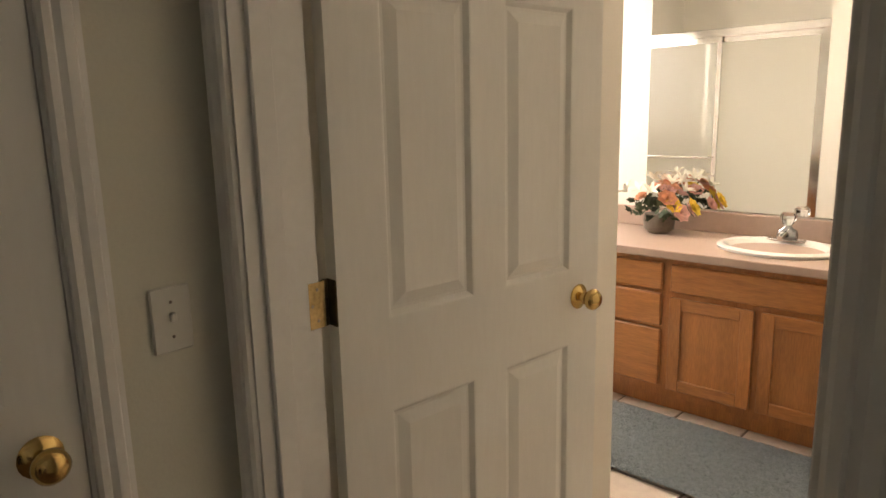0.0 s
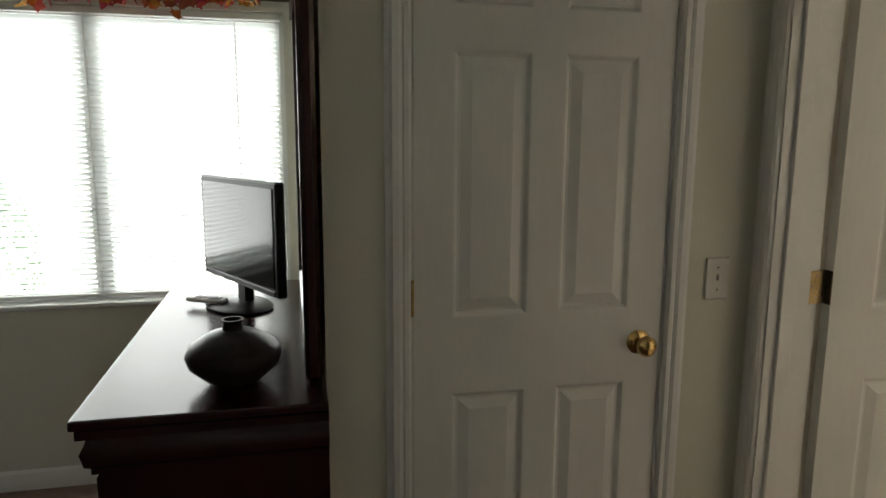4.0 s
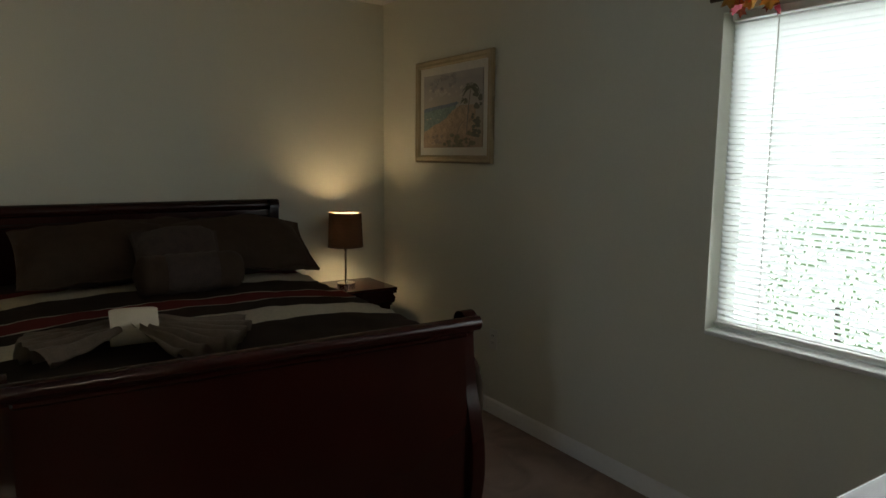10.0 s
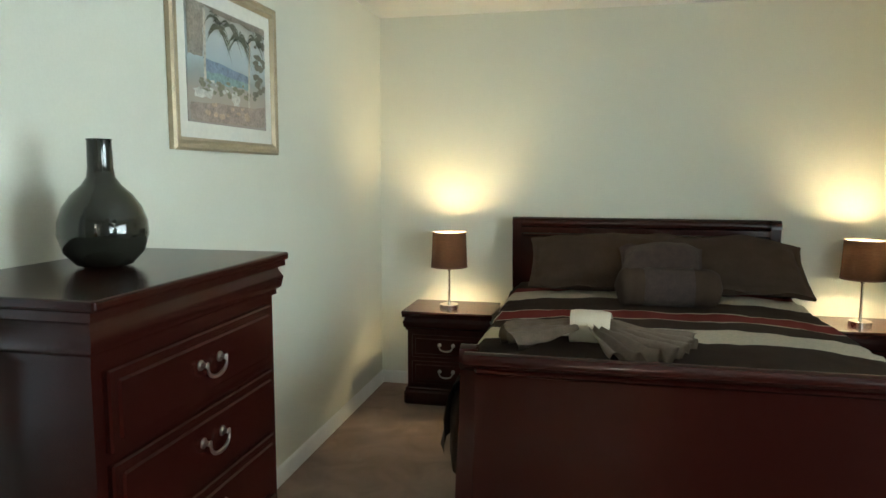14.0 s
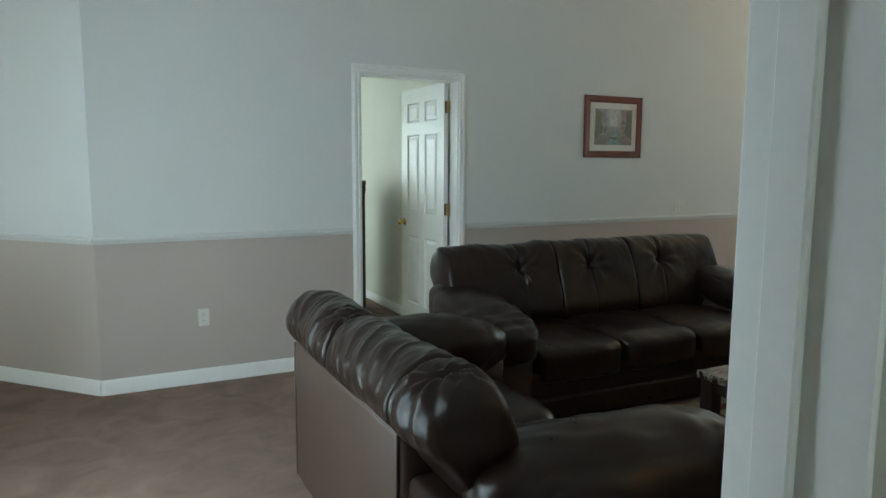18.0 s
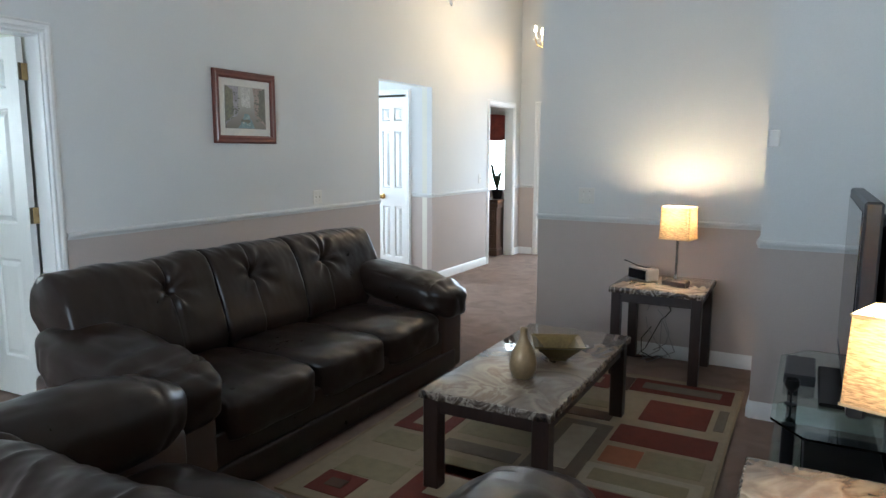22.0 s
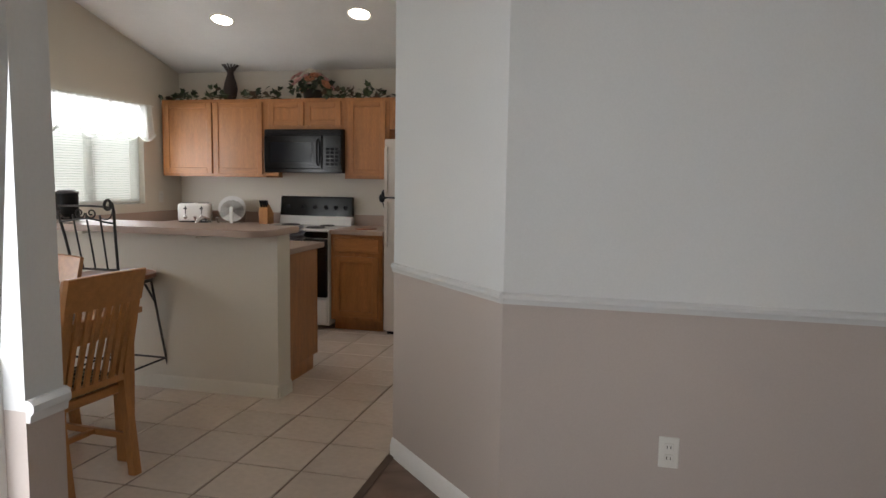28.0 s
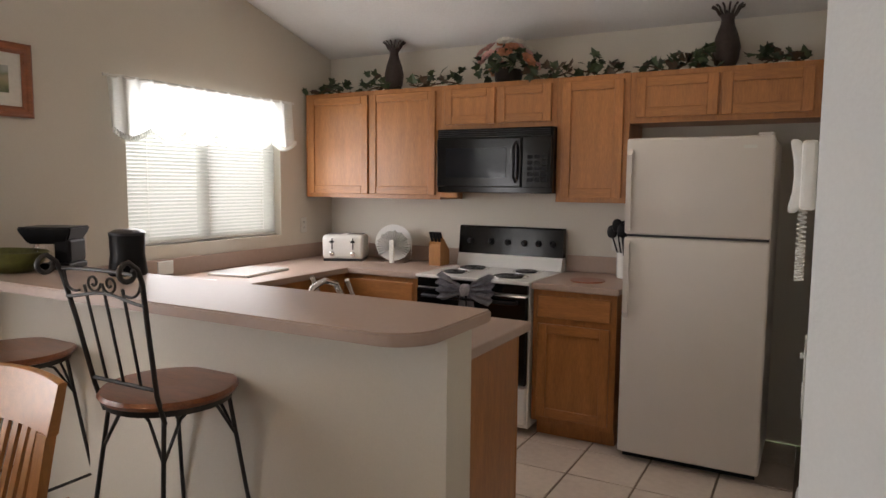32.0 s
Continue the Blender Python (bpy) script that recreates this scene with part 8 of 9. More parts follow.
def ivy(place, spread, height, n, seed):
    r = random.Random(seed)
    ob = thing("ivy_garland", (0, 0, 0), "trailing artificial ivy on top of the cabinets", "artificial plant", "ivy on the cabinets")
    bm = bmesh.new()
    tube(bm, [(place[0] - spread + 2 * spread * k / 8, place[1] + 0.03 * math.sin(k * 2 + seed), place[2] + 0.02 + 0.015 * math.sin(k + seed)) for k in range(9)], 0.005, 5)
    part("stem", bm, bpy.data.materials["vine_brown"], ob)
    bm = bmesh.new()
    for k in range(n):
        u = r.uniform(-1, 1)
        z = place[2] + 0.02 + abs(r.gauss(0, 0.5)) * height * (1 - 0.4 * abs(u))
        m = Matrix.Translation((place[0] + u * spread, place[1] + r.uniform(-0.07, 0.09), min(z, place[2] + height))) @ Euler((r.uniform(-0.9, 1.4), r.uniform(-0.8, 0.8), r.uniform(0, 6.28))).to_matrix().to_4x4()
        leaf_mesh(bm, m, r.uniform(0.045, 0.078), r.choice((0, 1, 1, 2)))
    part("ivy_leaves", bm, IVY, ob)
    return ob


for k, (x, sp, h) in enumerate(((4.35, 0.22, 0.14), (3.95, 0.18, 0.17), (3.48, 0.26, 0.16), (2.68, 0.2, 0.10), (2.36, 0.18, 0.15), (2.02, 0.16, 0.12), (1.80, 0.14, 0.16), (1.42, 0.2, 0.12))):
    ivy((x, UP - 0.07, 2.11), sp * 0.75, h * 0.66, 27, 60 + k)
for x, s in ((1.69, 0.86), (3.86, 0.8)):
    vs = thing("fluted_vase", (0, 0, 0), "dark bronze fluted urn on top of the cabinets", "vase")
    part("body", lathe(bmesh.new(), [(0.045 * s, 0), (0.055 * s, 0.01), (0.075 * s, 0.06), (0.085 * s, 0.12), (0.07 * s, 0.18), (0.045 * s, 0.24), (0.038 * s, 0.27), (0.05 * s, 0.30)], 24), material("bronze_dark", (0.045, 0.03, 0.026), 0.45, metal=0.3, vary=0.3), vs, smooth=50)
    bm = bmesh.new()
    for k in range(14):
        a = 2 * math.pi * k / 14
        tube(bm, [(0.048 * s * math.cos(a), 0.048 * s * math.sin(a), 0.295), (0.075 * s * math.cos(a), 0.075 * s * math.sin(a), 0.335), (0.10 * s * math.cos(a), 0.10 * s * math.sin(a), 0.345)], 0.006, 5)
    part("pierced_rim", bm, bpy.data.materials["bronze_dark"], vs, smooth=50)
    vs.matrix_world = turned(x, UP - 0.15, 2.11)


def bouquet(name, place, scale, colours, label, seed, n_flowers=16, bowl_mat=None, bowl_r=0.09, lilies=0, reach=(1.0, 1.0, 1.0)):
    """Artificial flowers in a low pot: each bloom a ring of petals."""
    r = random.Random(seed)
    ob = thing(name, (0, 0, 0), label, "flowers")
    part("pot", lathe(bmesh.new(), [(bowl_r * 0.6, 0), (bowl_r * 0.95, 0.02), (bowl_r, 0.06), (bowl_r * 0.9, 0.09), (bowl_r * 0.8, 0.09)], 24), bowl_mat or CERAMIC_D, ob, smooth=50)
    bm = bmesh.new()
    for k in range(90):
        a, e = r.uniform(0, 6.28), r.uniform(-0.1, 1.3)
        d = scale * r.uniform(0.5, 1.0)
        m = Matrix.Translation((d * math.cos(a) * math.cos(e), d * math.sin(a) * math.cos(e), 0.08 + d * 0.8 * math.sin(e))) @ Euler((r.uniform(-1, 1), r.uniform(-1, 1), a - 1.57)).to_matrix().to_4x4()
        leaf_mesh(bm, m, scale * r.uniform(0.20, 0.34), r.choice((0, 1, 1)))
    part("foliage", bm, IVY, ob)
    for k in range(n_flowers):
        a, e = r.uniform(0, 6.28), r.uniform(0.15, 1.35)
        d = scale * r.uniform(0.85, 1.1)
        c = Vector((d * math.cos(a) * math.cos(e), d * math.sin(a) * math.cos(e), 0.08 + d * 0.85 * math.sin(e)))
        q = (c - Vector((0, 0, 0.02))).to_track_quat("Z", "Y").to_matrix().to_4x4()
        bm = bmesh.new()
        size = scale * r.uniform(0.22, 0.34)
        for ring, (np_, rr, tilt) in enumerate(((7, 1.0, 25), (6, 0.75, 48), (4, 0.45, 70))):
            for j in range(np_):
                m = Matrix.Translation(c) @ q @ pose(0, 0, 0, 0, 0, 360 * j / np_ + ring * 25) @ pose(0, 0, 0, tilt, 0, 0)
                vs = [bm.verts.new(m @ Vector((x * size * rr, y * size * rr, z * size * rr))) for x, y, z in ((0, 0, 0), (0.32, 0.35, 0.02), (0.36, 0.75, -0.04), (0, 1.0, -0.14), (-0.36, 0.75, -0.04), (-0.32, 0.35, 0.02))]
                mid = bm.verts.new(m @ Vector((0, 0.55 * size * rr, -0.10 * size * rr)))
                for i in range(6):
                    bm.faces.new((mid, vs[i], vs[(i + 1) % 6]))
        part("bloom", bm, colours[k % len(colours)], ob)
    for k in range(lilies):
        a, e, d = 6.28 * (k + 0.4 * r.random()) / lilies, r.uniform(0.55, 1.3), scale * r.uniform(1.05, 1.3)
        c = Vector((d * math.cos(a) * math.cos(e), d * math.sin(a) * math.cos(e), 0.08 + d * 0.9 * math.sin(e)))
        q = (c - Vector((0, 0, 0.02))).to_track_quat("Z", "Y").to_matrix().to_4x4()
        bm = bmesh.new()
        size = scale * r.uniform(0.34, 0.44)
        for j in range(6):
            m = Matrix.Translation(c) @ q @ pose(0, 0, 0, 0, 0, 60 * j) @ pose(0, 0, 0, 44 + 6 * (j % 2), 0, 0)
            rib = [bm.verts.new(m @ Vector((0, y * size, z * size))) for y, z in ((0, 0), (0.45, -0.05), (0.8, -0.16), (1.0, -0.34))]
            for sx in (-1, 1):
                rim = [bm.verts.new(m @ Vector((sx * x * size, y * size, z * size))) for x, y, z in ((0.05, 0, 0), (0.17, 0.45, 0.02), (0.11, 0.8, -0.11))]
                bm.faces.new((rib[0], rib[1], rim[1], rim[0]))
                bm.faces.new((rib[1], rib[2], rim[2], rim[1]))
                bm.faces.new((rib[2], rib[3], rim[2]))
        part("lily", bm, IVORY, ob, "ivory lily with pointed petals")
    ob.matrix_world = turned(*place) @ Matrix.Diagonal((*reach, 1))
    return ob


PINK = material("petal_pink", (0.74, 0.42, 0.38), 0.7, vary=0.2, scale=30)
PEACH = material("petal_peach", (0.62, 0.28, 0.16), 0.7, vary=0.2, scale=30)
IVORY = material("petal_ivory", (0.82, 0.80, 0.70), 0.7, vary=0.1, scale=30)
YELLOW = material("petal_yellow", (0.80, 0.56, 0.07), 0.7, vary=0.2, scale=30)
CORAL = material("petal_coral", (0.62, 0.16, 0.08), 0.7, vary=0.2, scale=30)
bouquet("flower_arrangement", (2.98, UP - 0.13, 2.11), 0.20, [PINK, PINK, IVORY, PEACH], "pink artificial flowers on top of the cabinets", 4, 20)

# recessed ceiling lights
for x in (3.44, 2.21):
    y = -6.20
    rl = thing("recessed_light", (0, 0, 0), "lit round recessed ceiling light", "ceiling light", "recessed lights")
    tilt = math.degrees(math.atan(0.27))
    part("trim_ring", lathe(bmesh.new(), [(0.085, -0.004), (0.10, -0.008), (0.10, 0.0), (0.082, 0.0)], 32, close=False), PLASTIC_W, rl, smooth=40)
    part("lamp_face", lathe(bmesh.new(), [(0.083, -0.003), (0.0001, -0.0035)], 32, close=False), glow_material("recessed_glow", (1.0, 0.88, 0.70), 45), rl)
    rl.matrix_world = Matrix.Translation((x, y, vault(y))) @ pose(0, 0, 0, tilt, 0, 0)

# window dressing
LACE = shade_material("lace_white", (0.88, 0.89, 0.86), 0.72, weave=0.08)


def valance(name, y0, y1, ztop, zbot, label, scallops=6, deep=0.05, x=KE - 0.05):
    ob = thing(name, (0, 0, 0), label, "valance")
    bm = bmesh.new()
    nx, nz = 90, 10
    rows = []
    for j in range(nz + 1):
        v = j / nz
        row = []
        for i in range(nx + 1):
            u = i / nx
            drop = zbot - deep * abs(math.sin(u * scallops * math.pi))
            z = ztop + (drop - ztop) * v
            row.append(bm.verts.new((x - 0.022 * math.sin(u * 95) * (0.4 + 0.6 * v) - 0.02 * v, y0 + (y1 - y0) * u, z)))
        rows.append(row)
    for a, b in zip(rows[:-1], rows[1:]):
        for i in range(nx):
            bm.faces.new((a[i], a[i + 1], b[i + 1], b[i])).smooth = True
    part("gathered_lace", bm, LACE, ob)
    bm = bmesh.new()
    for i in range(nx):
        u = i / nx
        drop = zbot - deep * abs(math.sin(u * scallops * math.pi))
        cushion(bm, x - 0.05, x - 0.03, y0 + (y1 - y0) * u, y0 + (y1 - y0) * (u + 0.014), drop - 0.025, drop + 0.01, n=2.2, cuts=3)
    part("lace_trim", bm, LACE, ob)
    part("rod", tube(bmesh.new(), [(x, y0 - 0.02, ztop - 0.01), (x, y1 + 0.02, ztop - 0.01)], 0.008, 8), PLASTIC_W, ob, smooth=40)
    return ob


valance("lace_valance", -6.69, -5.25, 2.04, 1.76, "white lace valance over the kitchen window")
valance("lace_curtain", -4.02, -3.60, 2.10, 1.28, "white sheer curtain beside the dining window", 2, 0.08)
valance("lace_valance", -3.60, -2.36, 2.10, 1.70, "white lace valance over the dining window", 4, 0.08)


def village_art(ob, x0, x1, z0, z1):
    stops = [(0.0, (0.10, 0.12, 0.06)), (0.35, (0.26, 0.26, 0.14)), (0.55, (0.36, 0.30, 0.20)), (0.7, (0.20, 0.24, 0.15)), (1.0, (0.40, 0.42, 0.40))]
    part("print", boxes((x0, x1, -0.012, -0.007, z0, z1)), print_bands(x0, x1, z0, z1, stops, "garden_print", 26, 0.3), ob, "small green garden print")


p = picture("framed_print", 0.50, 0.345, 0.05, SEATWOOD, 0.06, village_art, "chestnut framed garden print on the dining wall")
p.matrix_world = turned(KE - 0.002, -4.385, 1.77, -90)

# ================= dining =================
table = thing("dining_table", (0, 0, 0), "light beech dining table set for a meal", "table")
part("tabletop", boxes((2.375, 3.95, -3.72, -2.785, 0.722, 0.752, 0.006), seg=2), BEECH_H, table, smooth=40)
part("apron", boxes((2.44, 3.885, -3.66, -3.635, 0.63, 0.722), (2.44, 3.885, -2.87, -2.845, 0.63, 0.722), (2.44, 2.465, -3.635, -2.87, 0.63, 0.722), (3.86, 3.885, -3.635, -2.87, 0.63, 0.722)), BEECH_H, table)
for x in (2.40, 3.84):
    for y in (-3.695, -2.895):
        bm = bmesh.new()
        vs = box(bm, x, x + 0.085, y, y + 0.085, 0, 0.722, bevel=0.006)
        for v in vs:
            if v.co.z < 0.3:
                v.co.x += (x + 0.0425 - v.co.x) * 0.3
                v.co.y += (y + 0.0425 - v.co.y) * 0.3
        part("leg", bm, BEECH, table)

TROPIC = ramp_material("seat_tropical_print", [(0.3, (0.030, 0.030, 0.018)), (0.45, (0.10, 0.12, 0.05)), (0.55, (0.34, 0.30, 0.18)), (0.65, (0.06, 0.075, 0.03)), (0.8, (0.28, 0.24, 0.15))], 12, 0.9, kind="wave", distortion=3.0, bump=0.4)


def dining_chair(m):
    """Own frame: faces +x, back at x = 0, y centred."""
    ob = thing("dining_chair", (0, 0, 0), "light beech slat-back chair with tropical print seat", "chair", "chairs round the table")

    def lean(z):
        return -0.10 * max(0, (z - 0.45) / 0.55) ** 1.2 + 0.03 * max(0, (0.45 - z) / 0.45) * -1.6
    for y in (-0.205, 0.165):
        bm = bmesh.new()
        pts = [(lean(z), z) for z in (0, 0.12, 0.25, 0.38, 0.46, 0.55, 0.68, 0.80, 0.862)]
        prism(bm, [(x, z) for x, z in pts] + [(x + 0.030 + 0.008 * (z < 0.5), z) for x, z in reversed(pts)], "y", y, y + 0.042)
        part("back_post", bm, BEECH, ob)
    bm = bmesh.new()
    rows = []
    for i in range(11):
        y = -0.212 + 0.424 * i / 10
        bow = -0.030 * (1 - (y / 0.212) ** 2)
        top = 1.004 + 0.008 * (1 - (y / 0.212) ** 2)
        rows.append([(lean(0.86) + bow - 0.001, y, 0.858), (lean(1.0) + bow - 0.002, y, top - 0.004), (lean(1.0) + bow + 0.004, y, top), (lean(1.0) + bow + 0.018, y, top), (lean(1.0) + bow + 0.024, y, top - 0.004), (lean(0.86) + bow + 0.031, y, 0.858)])
    vr = [[bm.verts.new(p) for p in r] for r in rows]
    for a, b in zip(vr[:-1], vr[1:]):
        for k in range(6):
            bm.faces.new((a[k], a[(k + 1) % 6], b[(k + 1) % 6], b[k]))
    bm.faces.new(vr[0])
    bm.faces.new(list(reversed(vr[-1])))
    bmesh.ops.recalc_face_normals(bm, faces=list(bm.faces))
    part("top_rail", bm, BEECH_H, ob, smooth=30)
    for k in range(7):
        y = -0.141 + 0.047 * k
        bow = -0.030 * (1 - (y / 0.212) ** 2)
        bm = bmesh.new()
        pts = [(lean(z) + bow * (z - 0.46) / 0.4, z) for z in (0.49, 0.60, 0.72, 0.86)]
        prism(bm, [(x + 0.006, z) for x, z in pts] + [(x + 0.018, z) for x, z in reversed(pts)], "y", y - 0.0125, y + 0.0125)
        part("back_slat", bm, BEECH, ob)
    part("lower_rail", boxes((-0.002, 0.026, -0.165, 0.165, 0.47, 0.50)), BEECH_H, ob)
    part("seat_frame", boxes((0.03, 0.43, -0.215, 0.215, 0.40, 0.445, 0.006)), BEECH_H, ob)
    part("seat_pad", cushion(bmesh.new(), 0.03, 0.44, -0.215, 0.215, 0.435, 0.495, n=4, cuts=9, wrinkle=0.004), TROPIC, ob, "tropical leaf print seat pad")
    for y in (-0.205, 0.165):
        bm = bmesh.new()
        vs = box(bm, 0.385, 0.425, y, y + 0.04, 0, 0.40)
        for v in vs:
            if v.co.z < 0.1:
                v.co.x += 0.012
        part("front_leg", bm, BEECH, ob)
        part("stretcher", boxes((0.0, 0.39, y + 0.012, y + 0.030, 0.17, 0.20)), BEECH_H, ob)
    part("cross_stretcher", boxes((0.19, 0.21, -0.18, 0.18, 0.175, 0.198)), BEECH_H, ob)
    ob.matrix_world = m
    return ob


LOWER = Matrix.Diagonal((1, 1, 0.965, 1))
c0 = dining_chair(turned(2.335, -3.345, 0, -4) @ LOWER)
copy_thing(c0, turned(3.165, -3.90, 0, 90) @ LOWER)
copy_thing(c0, turned(3.645, -3.90, 0, 90) @ LOWER)
copy_thing(c0, turned(3.05, -2.62, 0, -90) @ LOWER)


# bar stools of wrought iron
def bar_stool(m):
    """Own frame: seat centre at the origin, faces -y (the bar), back at y = +0.2."""
    ob = thing("bar_stool", (0, 0, 0), "black wrought iron bar stool with round chestnut wood seat", "bar stool", "bar stools")
    part("seat", lathe(bmesh.new(), [(0.20, 0.740), (0.222, 0.747), (0.230, 0.760), (0.222, 0.773), (0.16, 0.775), (0.0001, 0.767)], 40), SEATWOOD, ob, "round chestnut wooden seat", smooth=40)
    part("seat_ring", lathe(bmesh.new(), [(0.195, 0.722), (0.207, 0.722), (0.207, 0.741), (0.195, 0.741)], 32, close=False), IRON, ob, smooth=40)
    feet = {}
    for sx in (-1, 1):
        for sy in (-1, 1):
            top, foot = Vector((sx * 0.135, sy * 0.135, 0.74)), Vector((sx * 0.205, sy * 0.225, 0.0))
            pts = [top, top.lerp(foot, 0.5) , foot + Vector((0, 0, 0.02)), foot + Vector((sx * 0.012, sy * 0.012, 0.006))]
            bm = tube(bmesh.new(), pts, 0.0078, 8)
            lathe(bm, [(0.013, 0), (0.014, 0.008), (0.008, 0.016)], 10, m=Matrix.Translation((foot.x + sx * 0.012, foot.y + sy * 0.012, 0)))
            part("leg", bm, IRON, ob, smooth=60)
            feet[sx, sy] = (top, foot)

    def at(sx, sy, z):
        t, f = feet[sx, sy]
        return t.lerp(f, (0.74 - z) / 0.74)
    for a, b, z in (((-1, -1), (1, -1), 0.20), ((-1, 1), (1, 1), 0.28), ((-1, -1), (-1, 1), 0.20), ((1, -1), (1, 1), 0.20)):
        part("stretcher", tube(bmesh.new(), [at(*a, z), at(*b, z)], 0.007, 8), IRON, ob, smooth=60)
    for a, b in (((-1, -1), (1, -1)), ((-1, 1), (1, 1)), ((-1, -1), (-1, 1)), ((1, -1), (1, 1))):
        for u, w in ((a, b), (b, a)):
            p0 = at(*u, 0.57)
            p2 = (feet[u][0] + feet[w][0]) / 2 + Vector((0, 0, -0.008))
            pm = (p0 + p2) / 2 + Vector((0, 0, 0.045))
            part("brace", tube(bmesh.new(), [p0, p0.lerp(pm, 0.6), pm, pm.lerp(p2, 0.6), p2], 0.0058, 6), IRON, ob, smooth=60)
    for sx in (-1, 1):
        pts = [Vector((sx * 0.150, 0.145, 0.70)), Vector((sx * 0.155, 0.175, 0.80)), Vector((sx * 0.175, 0.215, 1.02)), Vector((sx * 0.195, 0.245, 1.17)), Vector((sx * 0.198, 0.262, 1.215))]
        for k in range(14):
            a = radians(90 - k * 24)
            r = 0.042 * (1 - k / 22)
            pts.append(Vector((sx * 0.198, 0.262 + 0.030 + r * math.cos(a) * 0.9, 1.205 + r * math.sin(a) * 0.8)))
        part("back_upright", tube(bmesh.new(), pts, 0.0082, 8), IRON, ob, smooth=60)
    rail = [Vector((-0.19 + 0.38 * k / 10, 0.236, 1.112 + 0.012 * math.cos((k / 10 - 0.5) * 6))) for k in range(11)]
    part("back_rail", tube(bmesh.new(), rail, 0.0055, 8), IRON, ob, smooth=60)
    part("top_rail", tube(bmesh.new(), [Vector((-0.195 + 0.39 * k / 10, 0.248, 1.192 + 0.006 * math.sin(k / 10 * math.pi))) for k in range(11)], 0.006, 8), IRON, ob, smooth=60)
    part("low_rail", tube(bmesh.new(), [(-0.155, 0.178, 0.82), (0.155, 0.178, 0.82)], 0.007, 8), IRON, ob, smooth=60)
    for x in (-0.085, 0.0, 0.085):
        part("spindle", tube(bmesh.new(), [(x, 0.178, 0.82), (x * 1.1, 0.238, 1.145)], 0.0055, 6), IRON, ob, smooth=60)
    for s in (-1, 1):
        pts = []
        for k in range(22):
            a = k * 0.42
            r = 0.036 * (1 - k / 26)
            pts.append(Vector((s * (0.040 - r * math.cos(a)), 0.243, 1.156 - r * math.sin(a) * 0.9)))
        part("scroll", tube(bmesh.new(), pts, 0.0045, 6), IRON, ob, smooth=60)
        part("corner_scroll", tube(bmesh.new(), [Vector((s * (0.186 - 0.075 * k / 8 + 0.02 * math.sin(k / 8 * math.pi)), 0.243, 1.185 - 0.062 * math.sin(k / 8 * 1.9))) for k in range(9)], 0.0045, 6), IRON, ob, smooth=60)
    ob.matrix_world = m
    return ob


s0 = bar_stool(turned(3.15, -4.49, 0, 0))
copy_thing(s0, turned(4.11, -4.50, 0, 0))

# places laid on the table
MATW = material("placemat_taupe", (0.22, 0.165, 0.125), 0.95, vary=0.15, scale=30, fine=220, bump=0.8, dist=0.002)
BLUE = material("stoneware_blue", (0.25, 0.36, 0.48), 0.25, vary=0.08, scale=14, fine=60, bump=0.02)
NAVY = material("stoneware_band_navy", (0.035, 0.05, 0.10), 0.25, vary=0.2, scale=14)


def setting(x, y, turn):
    pm = link("placemat", lathe(bmesh.new(), [(0.180, 0), (0.184, 0.003), (0.0001, 0.004)], 40), MATW, smooth=40)
    pm.matrix_world = turned(x, y, 0.7525, turn) @ Matrix.Diagonal((1.0, 1.25, 1, 1))
    tagged(pm, "oval woven taupe placemat on the dining table", "placemat", "placemats")
    z = 0.757
    for nm, r, dz in (("dinner_plate", 0.136, 0.0), ("side_plate", 0.100, 0.020)):
        pl = thing(nm, (0, 0, 0), "white stoneware plate with navy bands", "plate", nm + "s")
        part("dish", lathe(bmesh.new(), [(r * 0.55, 0), (r * 0.6, 0.004), (r, 0.018), (r, 0.021), (r * 0.62, 0.008), (r * 0.3, 0.006), (0.0001, 0.006)], 40), ENAMEL_W, pl, smooth=40)
        for a, b in ((0.97, 0.86), (0.70, 0.64)):
            part("band", lathe(bmesh.new(), [(r * a, 0.0212 - (1 - a) * r * 0.33), (r * b, 0.0212 - (1 - b) * r * 0.33)], 40, close=False), NAVY, pl, "navy blue band")
        pl.matrix_world = turned(x, y, z + dz, 0)
    mug = thing("mug", (0, 0, 0), "upturned pale blue stoneware mug on a plate", "mug", "mugs")
    part("body", lathe(bmesh.new(), [(0.036, 0.0), (0.042, 0.008), (0.040, 0.06), (0.034, 0.096), (0.030, 0.10), (0.026, 0.097), (0.0001, 0.096)], 28), BLUE, mug, smooth=40)
    part("handle", tube(bmesh.new(), [(0.037, 0, 0.082), (0.062, 0, 0.080), (0.070, 0, 0.055), (0.062, 0, 0.028), (0.040, 0, 0.022)], 0.0065, 8), BLUE, mug, smooth=60)
    mug.matrix_world = turned(x, y, z + 0.028, turn)


for x, y, t in ((2.64, -3.27, -60), (3.03, -3.56, -40), (2.86, -2.98, -30), (3.42, -3.58, -50)):
    setting(x, y, t)
bouquet("flower_centrepiece", (3.10, -3.22, 0.752), 0.20, [CORAL, IVORY, CORAL, PEACH], "coral and ivory artificial flowers in a white bowl", 8, 18, ENAMEL_W, 0.13)

